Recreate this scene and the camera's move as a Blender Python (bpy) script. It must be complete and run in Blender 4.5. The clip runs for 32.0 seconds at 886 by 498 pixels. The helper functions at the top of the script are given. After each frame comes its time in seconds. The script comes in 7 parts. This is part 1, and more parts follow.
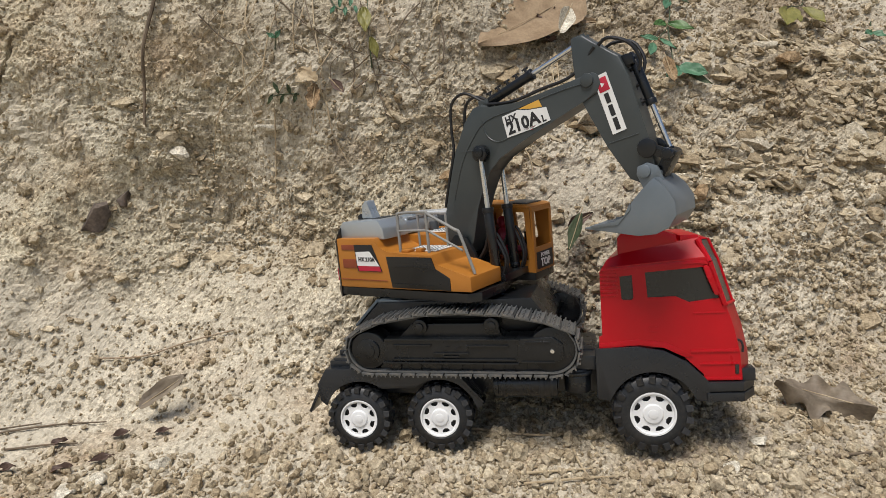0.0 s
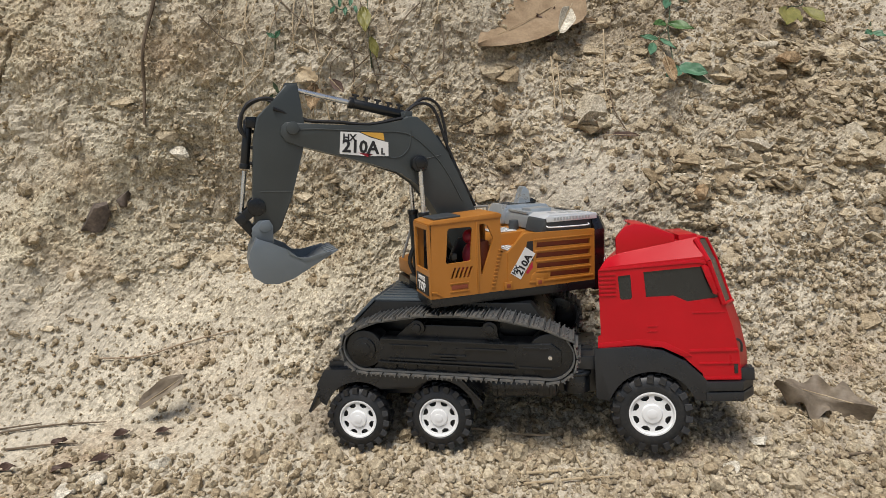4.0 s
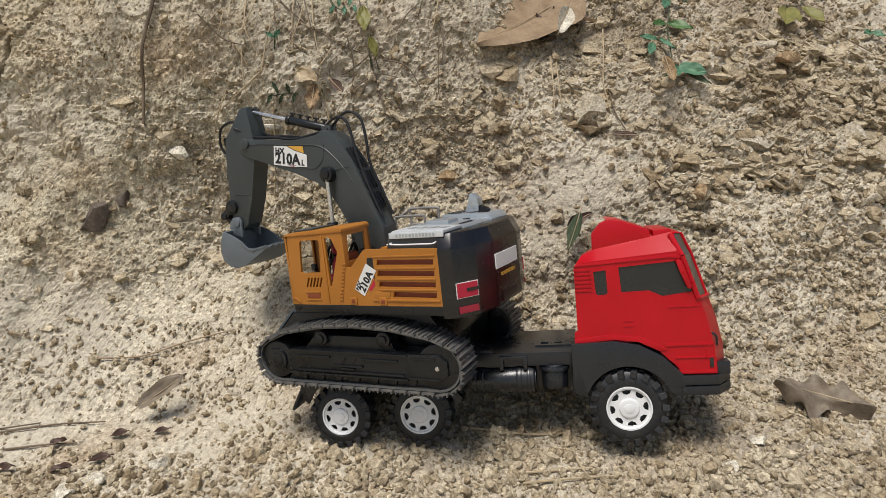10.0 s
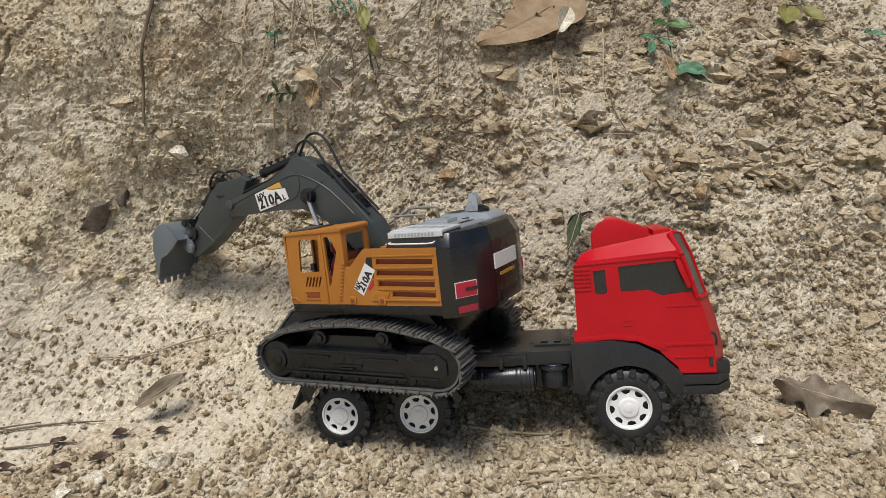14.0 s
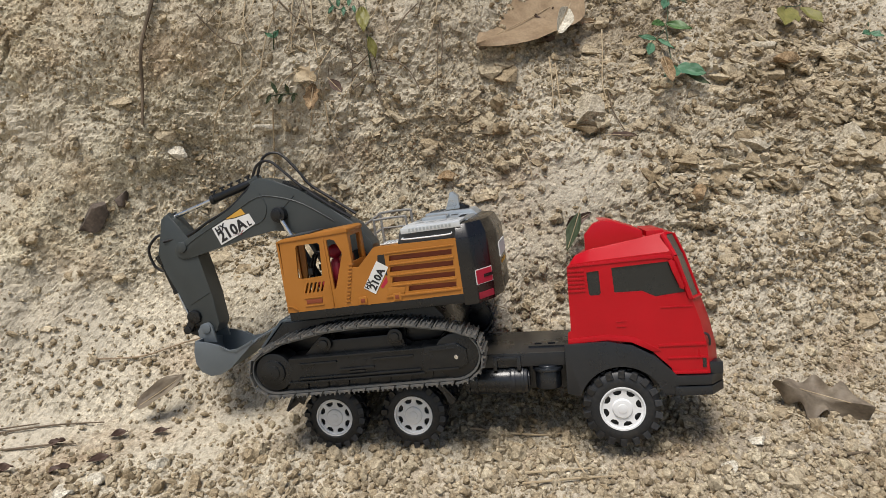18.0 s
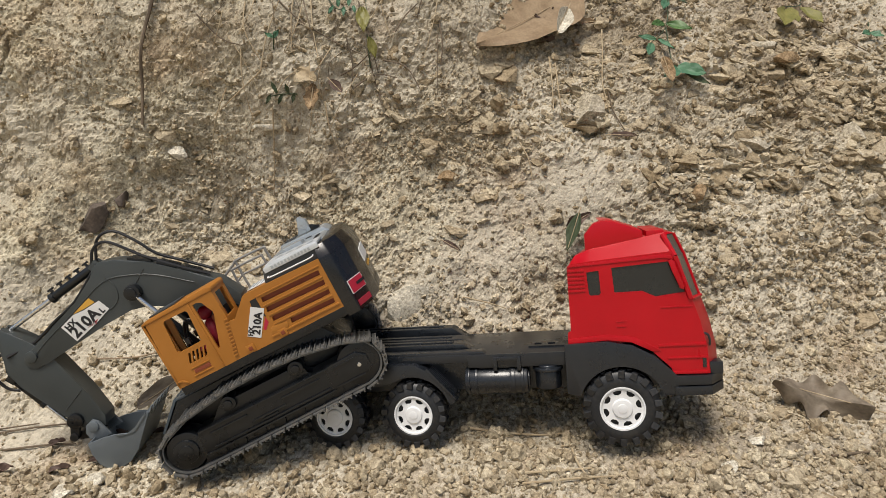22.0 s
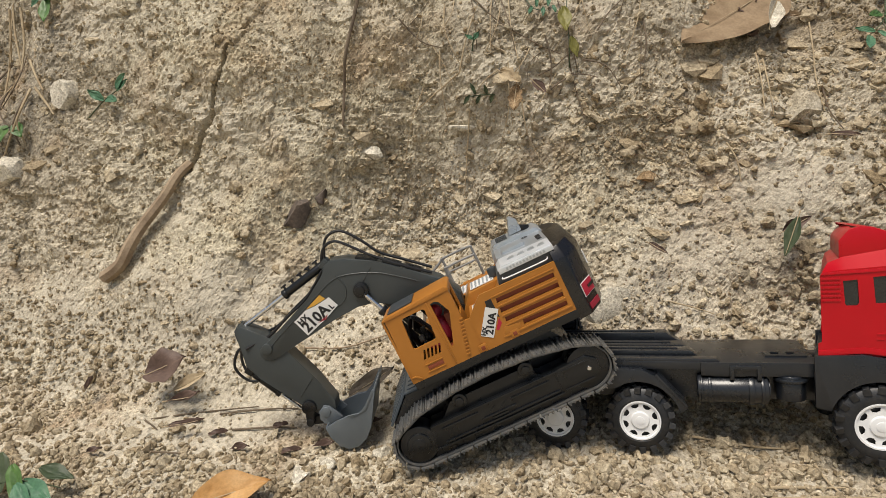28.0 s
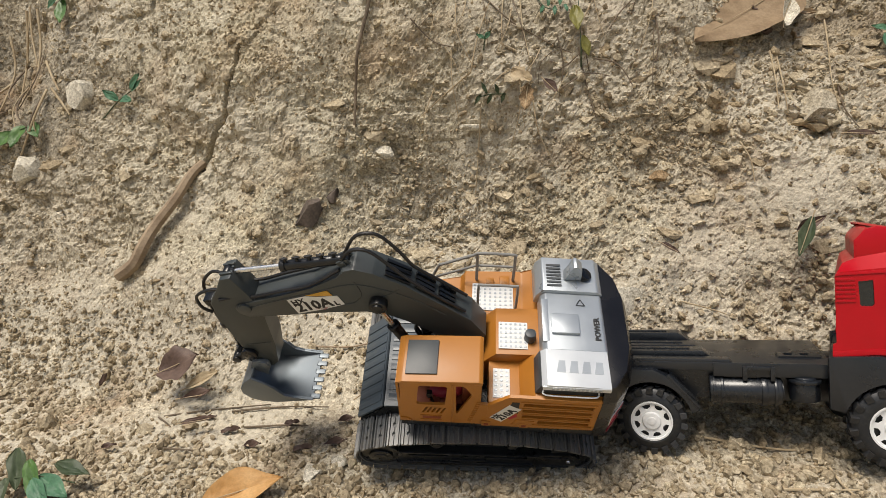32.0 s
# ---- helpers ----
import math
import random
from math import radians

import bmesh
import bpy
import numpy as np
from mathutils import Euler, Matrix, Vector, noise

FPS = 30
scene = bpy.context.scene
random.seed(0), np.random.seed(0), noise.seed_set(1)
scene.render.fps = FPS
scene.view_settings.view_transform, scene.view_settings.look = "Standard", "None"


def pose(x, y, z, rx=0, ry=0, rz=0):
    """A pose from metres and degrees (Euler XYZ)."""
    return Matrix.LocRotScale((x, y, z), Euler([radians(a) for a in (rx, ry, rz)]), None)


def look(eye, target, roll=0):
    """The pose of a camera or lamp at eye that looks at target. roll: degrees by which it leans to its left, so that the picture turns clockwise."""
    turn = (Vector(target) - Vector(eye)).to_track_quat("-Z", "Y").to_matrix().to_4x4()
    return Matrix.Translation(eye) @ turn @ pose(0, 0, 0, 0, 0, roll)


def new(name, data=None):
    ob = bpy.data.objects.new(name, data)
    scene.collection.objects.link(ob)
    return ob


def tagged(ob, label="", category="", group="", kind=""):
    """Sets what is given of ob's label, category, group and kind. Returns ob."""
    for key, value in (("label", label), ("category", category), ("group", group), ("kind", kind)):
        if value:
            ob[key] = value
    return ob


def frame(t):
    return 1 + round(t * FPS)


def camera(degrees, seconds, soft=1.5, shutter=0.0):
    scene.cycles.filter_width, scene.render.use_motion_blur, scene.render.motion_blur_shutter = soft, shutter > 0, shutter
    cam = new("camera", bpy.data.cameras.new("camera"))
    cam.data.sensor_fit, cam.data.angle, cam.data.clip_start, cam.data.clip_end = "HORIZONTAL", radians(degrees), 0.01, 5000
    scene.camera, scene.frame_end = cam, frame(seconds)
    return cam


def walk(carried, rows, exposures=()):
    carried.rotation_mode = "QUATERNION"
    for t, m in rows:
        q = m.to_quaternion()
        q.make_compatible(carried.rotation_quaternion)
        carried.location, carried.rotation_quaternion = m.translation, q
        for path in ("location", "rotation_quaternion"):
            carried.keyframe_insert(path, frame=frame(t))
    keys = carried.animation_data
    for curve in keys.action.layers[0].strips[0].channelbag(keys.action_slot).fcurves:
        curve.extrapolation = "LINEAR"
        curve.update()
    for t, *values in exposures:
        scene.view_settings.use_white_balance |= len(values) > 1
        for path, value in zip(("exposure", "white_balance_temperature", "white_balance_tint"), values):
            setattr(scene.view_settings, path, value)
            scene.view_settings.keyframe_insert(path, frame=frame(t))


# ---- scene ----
cam = camera(72.1, 32.0, 0.6)


def aim(x, y, z, yaw, pitch, roll=0.0):
    """A camera pose from its place, its yaw to the left of +y, its pitch and its roll, in degrees."""
    a, b = radians(yaw), radians(pitch)
    way = Vector((-math.sin(a) * math.cos(b), math.cos(a) * math.cos(b), math.sin(b)))
    return look(Vector((x, y, z)), Vector((x, y, z)) + way, roll)


walk(cam, [
    (0.0, aim(0.030, -0.6108, 0.2654, 0.15, -5.44)),
    (6.0, aim(0.030, -0.6108, 0.2654, 0.13, -5.44)),
    (9.5, aim(0.030, -0.6108, 0.2654, 0.09, -5.46)),
    (12.0, aim(0.030, -0.6108, 0.2654, 0.08, -5.53)),
    (14.5, aim(0.030, -0.6108, 0.2654, 0.08, -5.53)),
    (16.5, aim(0.030, -0.6108, 0.2654, 0.0, -5.44)),
    (25.5, aim(0.030, -0.6108, 0.2654, 0.0, -5.44)),
    (26.0, aim(0.014, -0.611, 0.266, 0.75, -5.46, 0.05)),
    (26.5, aim(-0.034, -0.613, 0.2675, 3.0, -5.55, 0.2)),
    (27.0, aim(-0.096, -0.6155, 0.2693, 5.5, -5.64, 0.38)),
    (27.5, aim(-0.1215, -0.6162, 0.2697, 6.83, -5.67, 0.45)),
    (28.0, aim(-0.1217, -0.622, 0.2687, 7.62, -5.74, 0.48)),
    (28.5, aim(-0.1215, -0.6225, 0.2683, 8.23, -5.76, 0.47)),
    (29.0, aim(-0.1215, -0.6228, 0.2685, 8.45, -5.79, 0.48)),
    (29.5, aim(-0.1213, -0.6228, 0.2686, 8.58, -5.808, 0.478)),
    (31.0, aim(-0.1213, -0.6228, 0.2686, 8.58, -5.80, 0.48)),
    (32.0, aim(-0.1215, -0.6228, 0.2686, 8.66, -5.80, 0.49)),
], exposures=[(0.0, 0.0, 6500, 10), (21.4, 0.0, 6500, 10), (22.4, 0.02, 6900, 10), (32.0, 0.02, 6900, 10)])

# ---- light: open shade under a bright hazy sky ----
world = bpy.data.worlds.new("sky")
scene.world = world
world.use_nodes = True
wn = world.node_tree
sky = wn.nodes.new("ShaderNodeTexSky")
sky.sky_type, sky.sun_disc = "NISHITA", False
sky.sun_elevation, sky.sun_rotation = radians(59), radians(202)
sky.air_density, sky.dust_density, sky.ozone_density = 1.0, 2.2, 1.2
wn.links.new(sky.outputs[0], wn.nodes["Background"].inputs[0])
wn.nodes["Background"].inputs[1].default_value = 0.088
sun = new("sun", bpy.data.lights.new("sun", "SUN"))
sun.data.energy, sun.data.angle, sun.data.color = 3.75, radians(26), (1.0, 0.955, 0.895)
sun.matrix_world = look((-0.42, -0.82, 1.82), (0, 0, 0))


# ---- materials ----
def material(name, rough=0.6, metal=0.0, spec=0.5):
    m = bpy.data.materials.new(name)
    m.use_nodes = True
    t = m.node_tree
    b = t.nodes["Principled BSDF"]
    b.inputs["Roughness"].default_value = rough
    b.inputs["Metallic"].default_value = metal
    b.inputs["Specular IOR Level"].default_value = spec
    return m, t, b


def node(t, kind, **inputs):
    n = t.nodes.new(kind)
    for k, v in inputs.items():
        n.inputs[k.replace("_", " ")].default_value = v
    return n


def noise_at(t, scale, detail=4.0, rough=0.6, coord=None):
    n = node(t, "ShaderNodeTexNoise", Scale=scale, Detail=detail, Roughness=rough)
    if coord:
        t.links.new(coord, n.inputs["Vector"])
    return n


def ramp(t, source, stops):
    r = t.nodes.new("ShaderNodeValToRGB")
    e = r.color_ramp.elements
    while len(e) < len(stops):
        e.new(0.5)
    for k, (p, c) in zip(e, stops):
        k.position, k.color = p, (*c, 1)
    t.links.new(source, r.inputs[0])
    return r.outputs[0]


def blend(t, factor, a, b, mode="MIX"):
    m = t.nodes.new("ShaderNodeMix")
    m.data_type, m.blend_type = "RGBA", mode
    for sock, v in ((m.inputs[0], factor), (m.inputs[6], a), (m.inputs[7], b)):
        if isinstance(v, (int, float)):
            sock.default_value = v
        elif isinstance(v, tuple):
            sock.default_value = (*v, 1)
        else:
            t.links.new(v, sock)
    return m.outputs[2]


def bump(t, b, height, strength, distance):
    n = node(t, "ShaderNodeBump", Strength=strength, Distance=distance)
    t.links.new(height, n.inputs["Height"])
    t.links.new(n.outputs[0], b.inputs["Normal"])


def plastic(name, colour, rough=0.42, dust=0.25, spec=0.5, metal=0.0, grain=0.15):
    """Moulded toy plastic with slight colour drift, handling marks and earth dust."""
    m, t, b = material(name, rough, metal, spec)
    co = t.nodes.new("ShaderNodeTexCoord").outputs["Object"]
    n1 = noise_at(t, 28, 5, 0.6, co)
    n2 = noise_at(t, 260, 4, 0.7, co)
    dark = tuple(c * 0.8 for c in colour)
    base = blend(t, n1.outputs[0], dark, tuple(min(c * 1.12, 1) for c in colour))
    mask = ramp(t, blend(t, 0.5, n1.outputs[0], n2.outputs[0]), [(0.47, (0, 0, 0)), (0.66, (1, 1, 1))])
    k = node(t, "ShaderNodeMath")
    k.operation = "MULTIPLY"
    t.links.new(mask, k.inputs[0])
    k.inputs[1].default_value = dust
    t.links.new(blend(t, k.outputs[0], base, (0.34, 0.27, 0.18)), b.inputs["Base Color"])
    r = node(t, "ShaderNodeMapRange")
    r.inputs["To Min"].default_value, r.inputs["To Max"].default_value = rough - 0.08, min(rough + 0.25, 1)
    t.links.new(n1.outputs[0], r.inputs["Value"])
    t.links.new(r.outputs[0], b.inputs["Roughness"])
    bump(t, b, n2.outputs[0], grain, 0.0006)
    return m


def soil(name, tints, scale=1.0, relief_m=1.0, island=False):
    """Crumbly earth: broad stains, placed tone zones, grains of two sizes each with its own shade, pale grit and fine
    relief.
    """
    m, t, b = material(name, 0.95, 0, 0.12)
    co = t.nodes.new("ShaderNodeTexCoord").outputs["Object"]
    broad = noise_at(t, 4.5 * scale, 6, 0.62, co)
    mid = noise_at(t, 38 * scale, 8, 0.7, co)
    fine = noise_at(t, 520, 5, 0.75, co)
    grain = node(t, "ShaderNodeTexVoronoi", Scale=260 * scale, Randomness=1.0)
    grit = node(t, "ShaderNodeTexVoronoi", Scale=560 * scale, Randomness=1.0)
    for v in (grain, grit):
        t.links.new(co, v.inputs["Vector"])
    c1 = ramp(t, broad.outputs[0], [(0.30, tints[0]), (0.43, tints[1]), (0.56, tints[2]), (0.70, tints[3])])
    c2 = ramp(t, mid.outputs[0], [(0.30, tuple(v * 0.62 for v in tints[1])), (0.48, tints[2]), (0.66, tuple(min(v * 1.2, 1) for v in tints[3]))])
    c = blend(t, 0.42, c1, c2)
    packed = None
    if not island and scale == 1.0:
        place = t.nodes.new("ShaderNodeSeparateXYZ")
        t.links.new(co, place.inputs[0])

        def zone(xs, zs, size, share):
            """How strongly a placed tint shows: faded between two places along x and along z, broken up by noise."""
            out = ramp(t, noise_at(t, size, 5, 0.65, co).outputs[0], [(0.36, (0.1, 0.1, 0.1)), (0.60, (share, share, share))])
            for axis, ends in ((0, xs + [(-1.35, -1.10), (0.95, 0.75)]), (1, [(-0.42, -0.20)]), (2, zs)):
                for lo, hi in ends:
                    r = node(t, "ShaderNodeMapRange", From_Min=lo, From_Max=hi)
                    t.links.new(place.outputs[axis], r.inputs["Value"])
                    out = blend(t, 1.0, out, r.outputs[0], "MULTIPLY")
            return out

        # Grey-beige left bank, lightened further in colour to offset the hollow's shade.
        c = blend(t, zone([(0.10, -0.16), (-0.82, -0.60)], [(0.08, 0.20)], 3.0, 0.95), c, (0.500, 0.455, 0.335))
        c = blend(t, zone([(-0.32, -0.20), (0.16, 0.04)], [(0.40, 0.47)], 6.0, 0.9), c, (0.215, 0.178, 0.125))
        # Shade of the far upper-left corner, painted into the soil colour.
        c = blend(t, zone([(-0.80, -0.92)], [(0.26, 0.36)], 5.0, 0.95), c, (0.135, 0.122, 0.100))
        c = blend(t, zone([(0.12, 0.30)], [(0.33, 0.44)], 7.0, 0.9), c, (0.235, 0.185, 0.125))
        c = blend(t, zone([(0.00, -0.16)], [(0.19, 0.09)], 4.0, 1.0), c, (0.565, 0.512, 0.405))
        # Brown-grey gravel at lower right, also darkened to offset strong sun on the flat.
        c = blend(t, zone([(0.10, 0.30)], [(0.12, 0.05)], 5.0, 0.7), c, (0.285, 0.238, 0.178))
        # Paler tone across the middle of the right bank.
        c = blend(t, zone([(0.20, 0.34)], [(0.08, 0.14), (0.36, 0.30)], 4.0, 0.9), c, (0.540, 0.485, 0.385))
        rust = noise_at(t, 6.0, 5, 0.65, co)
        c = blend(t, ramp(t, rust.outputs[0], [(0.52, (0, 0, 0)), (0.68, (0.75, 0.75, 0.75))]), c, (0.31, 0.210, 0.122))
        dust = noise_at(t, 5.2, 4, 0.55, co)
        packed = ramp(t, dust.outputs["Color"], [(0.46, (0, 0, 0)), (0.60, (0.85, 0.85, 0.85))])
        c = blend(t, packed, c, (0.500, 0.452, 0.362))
    rough_k = 0.85
    if packed:
        flip = node(t, "ShaderNodeMapRange", To_Min=0.95, To_Max=0.22)
        t.links.new(packed, flip.inputs["Value"])
        rough_k = flip.outputs[0]
    shade = t.nodes.new("ShaderNodeSeparateColor")
    t.links.new(grain.outputs["Color"], shade.inputs[0])
    c = blend(t, rough_k, c, ramp(t, shade.outputs[0], [(0.0, (0.62, 0.6, 0.57)), (0.5, (1.0, 1.0, 1.0)), (1.0, (1.28, 1.27, 1.25))]), "MULTIPLY")
    shade2 = t.nodes.new("ShaderNodeSeparateColor")
    t.links.new(grit.outputs["Color"], shade2.inputs[0])
    c = blend(t, rough_k, c, ramp(t, shade2.outputs[1], [(0.0, (0.66, 0.64, 0.6)), (0.45, (1.0, 1.0, 1.0)), (0.95, (1.08, 1.08, 1.07)), (1.0, (1.45, 1.45, 1.42))]), "MULTIPLY")
    c = blend(t, 0.5, c, ramp(t, fine.outputs[0], [(0.32, (0.55, 0.53, 0.5)), (0.52, (1, 1, 1)), (0.70, (1.2, 1.2, 1.18))]), "MULTIPLY")
    if island:
        rnd = t.nodes.new("ShaderNodeNewGeometry").outputs["Random Per Island"]
        c = blend(t, 1.0, c, ramp(t, rnd, [(0.0, (0.72, 0.66, 0.58)), (0.45, (0.95, 0.93, 0.90)), (0.97, (1.08, 1.07, 1.04)), (1.0, (1.32, 1.33, 1.30))]), "MULTIPLY")
    t.links.new(c, b.inputs["Base Color"])
    h = blend(t, 0.4, mid.outputs[0], blend(t, 0.5, fine.outputs[0], blend(t, 0.5, grain.outputs["Distance"], grit.outputs["Distance"])))
    bump(t, b, h, 1.0, 0.0032 * relief_m)
    return m


EARTH = [(0.262, 0.215, 0.148), (0.365, 0.318, 0.236), (0.452, 0.403, 0.315), (0.548, 0.503, 0.416)]
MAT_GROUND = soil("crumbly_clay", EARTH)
MAT_CLOD = soil("clay_crumbs", [(0.238, 0.188, 0.120), (0.335, 0.280, 0.196), (0.420, 0.362, 0.266), (0.510, 0.455, 0.350)], 1.0, 0.6, True)
MAT_PALE = soil("pale_rock", [(0.45, 0.41, 0.325), (0.53, 0.49, 0.40), (0.59, 0.55, 0.46), (0.67, 0.63, 0.54)], 1.5, 0.8)
MAT_TAN = soil("tan_rock", EARTH, 1.4, 0.8)
MAT_BROWN = soil("brown_rock", [(0.17, 0.11, 0.06), (0.24, 0.16, 0.09), (0.31, 0.22, 0.13), (0.4, 0.3, 0.19)], 1.5, 0.8)
MAT_RED = plastic("red_plastic", (0.44, 0.0012, 0.008), 0.24, 0.004, 0.36, grain=0.04)
MAT_ORANGE = plastic("orange_plastic", (0.385, 0.150, 0.021), 0.34, 0.03, 0.42, grain=0.05)
MAT_ORANGE_IN = plastic("rust_red_plastic", (0.22, 0.045, 0.014), 0.5, 0.05, grain=0.05)
MAT_BLACK = plastic("black_plastic", (0.0055, 0.0068, 0.0085), 0.21, 0.012, 0.5, grain=0.05)
MAT_TRUCK_BLACK = plastic("dusty_black_plastic", (0.0095, 0.0120, 0.0160), 0.21, 0.02, 0.6, grain=0.06)
MAT_TRACK = plastic("track_plastic", (0.080, 0.085, 0.088), 0.27, 0.22, 0.65, grain=0.08)
MAT_TYRE = plastic("tyre_rubber", (0.0105, 0.0125, 0.0155), 0.40, 0.07, 0.5, grain=0.1)
MAT_GREY = plastic("boom_grey_plastic", (0.043, 0.051, 0.052), 0.32, 0.015, grain=0.05)
MAT_BUCKET = plastic("bucket_grey_plastic", (0.170, 0.200, 0.225), 0.34, 0.08, 0.5, 0.4, grain=0.05)
MAT_HOOD = plastic("silver_grey_plastic", (0.46, 0.50, 0.53), 0.25, 0.03, 0.6, 0.6, grain=0.04)
MAT_HOOD_LIGHT = plastic("light_grey_plastic", (0.66, 0.69, 0.71), 0.30, 0.03, 0.6, 0.35, grain=0.04)
MAT_HOOD_DARK = plastic("dark_grey_plastic", (0.045, 0.052, 0.057), 0.38, 0.05, grain=0.04)
MAT_CW = plastic("counterweight_plastic", (0.0055, 0.0052, 0.0060), 0.17, 0.008, 0.65, grain=0.04)
MAT_BELLY = plastic("blue_grey_plastic", (0.060, 0.078, 0.094), 0.30, 0.04, grain=0.05)
MAT_WHITE = plastic("white_plastic", (0.78, 0.79, 0.79), 0.35, 0.05, grain=0.04)
MAT_PAPER = plastic("white_sticker", (0.72, 0.72, 0.70), 0.5, 0.05, grain=0.02)
MAT_INK = plastic("black_ink", (0.012, 0.012, 0.013), 0.5, 0.0, grain=0.02)
MAT_ORANGE_INK = plastic("orange_ink", (0.62, 0.34, 0.05), 0.5, 0.02, grain=0.02)
MAT_RED_INK = plastic("red_ink", (0.42, 0.010, 0.035), 0.4, 0.03, grain=0.02)
MAT_CHROME = plastic("bright_metal", (0.75, 0.75, 0.74), 0.18, 0.0, 0.5, 1.0, grain=0.02)
MAT_RAIL = plastic("grey_rail_plastic", (0.22, 0.22, 0.21), 0.4, 0.12)
MAT_HOSE = plastic("hose_rubber", (0.009, 0.009, 0.010), 0.35, 0.01)
MAT_GLASS = plastic("smoked_glass", (0.016, 0.018, 0.018), 0.14, 0.012, 0.6, grain=0.02)
MAT_WINDSCREEN = plastic("tinted_windscreen", (0.095, 0.082, 0.064), 0.12, 0.02, 0.6, grain=0.02)
MAT_SEAT = plastic("doll_red_plastic", (0.30, 0.01, 0.03), 0.4, 0.05)


def organic(name, a, b_, rough=0.6):
    m, t, b = material(name, rough, 0, 0.35)
    co = t.nodes.new("ShaderNodeTexCoord").outputs["Object"]
    n1 = noise_at(t, 35, 6, 0.65, co)
    n2 = noise_at(t, 300, 4, 0.7, co)
    c = blend(t, ramp(t, n1.outputs[0], [(0.36, (0, 0, 0)), (0.64, (1, 1, 1))]), a, b_)
    c = blend(t, 0.4, c, ramp(t, n2.outputs[0], [(0.3, (0.5, 0.5, 0.5)), (0.6, (1.1, 1.1, 1.1))]), "MULTIPLY")
    t.links.new(c, b.inputs["Base Color"])
    bump(t, b, n2.outputs[0], 0.3, 0.001)
    return m


MAT_DRY = organic("dry_leaf", (0.22, 0.15, 0.085), (0.33, 0.24, 0.145))
MAT_DRY_GREY = organic("grey_dry_leaf", (0.13, 0.102, 0.074), (0.22, 0.18, 0.13))
MAT_DRY_DARK = organic("dark_dry_leaf", (0.07, 0.042, 0.032), (0.13, 0.085, 0.065))
MAT_BARK = organic("bark", (0.030, 0.024, 0.021), (0.155, 0.122, 0.098), rough=0.85)
MAT_DRY_ORANGE = organic("orange_dry_leaf", (0.42, 0.22, 0.07), (0.55, 0.33, 0.14))
MAT_LEAF = organic("green_leaf", (0.055, 0.12, 0.035), (0.10, 0.19, 0.05), rough=0.45)
MAT_LEAF_BLUE = organic("bluish_green_leaf", (0.05, 0.13, 0.075), (0.09, 0.20, 0.11), rough=0.45)
MAT_LEAF_OLIVE = organic("olive_leaf", (0.13, 0.13, 0.03), (0.21, 0.19, 0.05), rough=0.5)
MAT_LEAF_DARK = organic("dark_green_leaf", (0.035, 0.055, 0.025), (0.07, 0.09, 0.045), rough=0.5)
MAT_TWIG = organic("straw_twig", (0.33, 0.25, 0.15), (0.47, 0.38, 0.25), rough=0.8)
MAT_TWIG_DARK = organic("dark_twig", (0.10, 0.075, 0.05), (0.19, 0.145, 0.10), rough=0.8)
MAT_ROOT = organic("bare_root", (0.24, 0.175, 0.115), (0.36, 0.275, 0.185), rough=0.85)


# ---- mesh helpers ----
def mesh_object(name, bm, mat, parent=None, label="", smooth=35):
    bmesh.ops.recalc_face_normals(bm, faces=bm.faces[:])
    me = bpy.data.meshes.new(name)
    bm.to_mesh(me)
    bm.free()
    me.materials.append(mat)
    me.shade_smooth()
    me.set_sharp_from_angle(angle=radians(smooth))
    ob = new(name, me)
    if parent:
        ob.parent = parent
    if label:
        ob["label"] = label
    return ob


def part(name, bm, mat, parent, label=""):
    return mesh_object(name, bm, mat, parent, label)


def thing(name, label, category, group="", kind=""):
    e = new(name)
    e.empty_display_size = 0.02
    return tagged(e, label, category, group, kind)


def soften(bm, faces, width):
    if width:
        edges = list({e for f in faces for e in f.edges})
        bmesh.ops.bevel(bm, geom=edges, offset=width, segments=2, profile=0.6, affect="EDGES", clamp_overlap=True)


def block(bm, lo, hi, bevel=0.0008, m=None):
    v = [bm.verts.new((x, y, z)) for x in (lo[0], hi[0]) for y in (lo[1], hi[1]) for z in (lo[2], hi[2])]
    fs = [bm.faces.new([v[i] for i in q]) for q in ((0, 1, 3, 2), (4, 6, 7, 5), (0, 4, 5, 1), (2, 3, 7, 6), (0, 2, 6, 4), (1, 5, 7, 3))]
    if m:
        bmesh.ops.transform(bm, matrix=m, verts=v)
    soften(bm, fs, bevel)
    return bm


def prism(bm, outline, y0, y1, bevel=0.0008, taper=None):
    """An outline in x and z, drawn out from y0 to y1. taper scales the far outline about its middle."""
    a = [bm.verts.new((x, y0, z)) for x, z in outline]
    cx, cz = sum(p[0] for p in outline) / len(outline), sum(p[1] for p in outline) / len(outline)
    k = taper or 1.0
    b = [bm.verts.new((cx + (x - cx) * k, y1, cz + (z - cz) * k)) for x, z in outline]
    n = len(a)
    fs = [bm.faces.new(a), bm.faces.new(b[::-1])]
    fs += [bm.faces.new((a[i], a[(i + 1) % n], b[(i + 1) % n], b[i])) for i in range(n)]
    soften(bm, fs, bevel)
    return bm


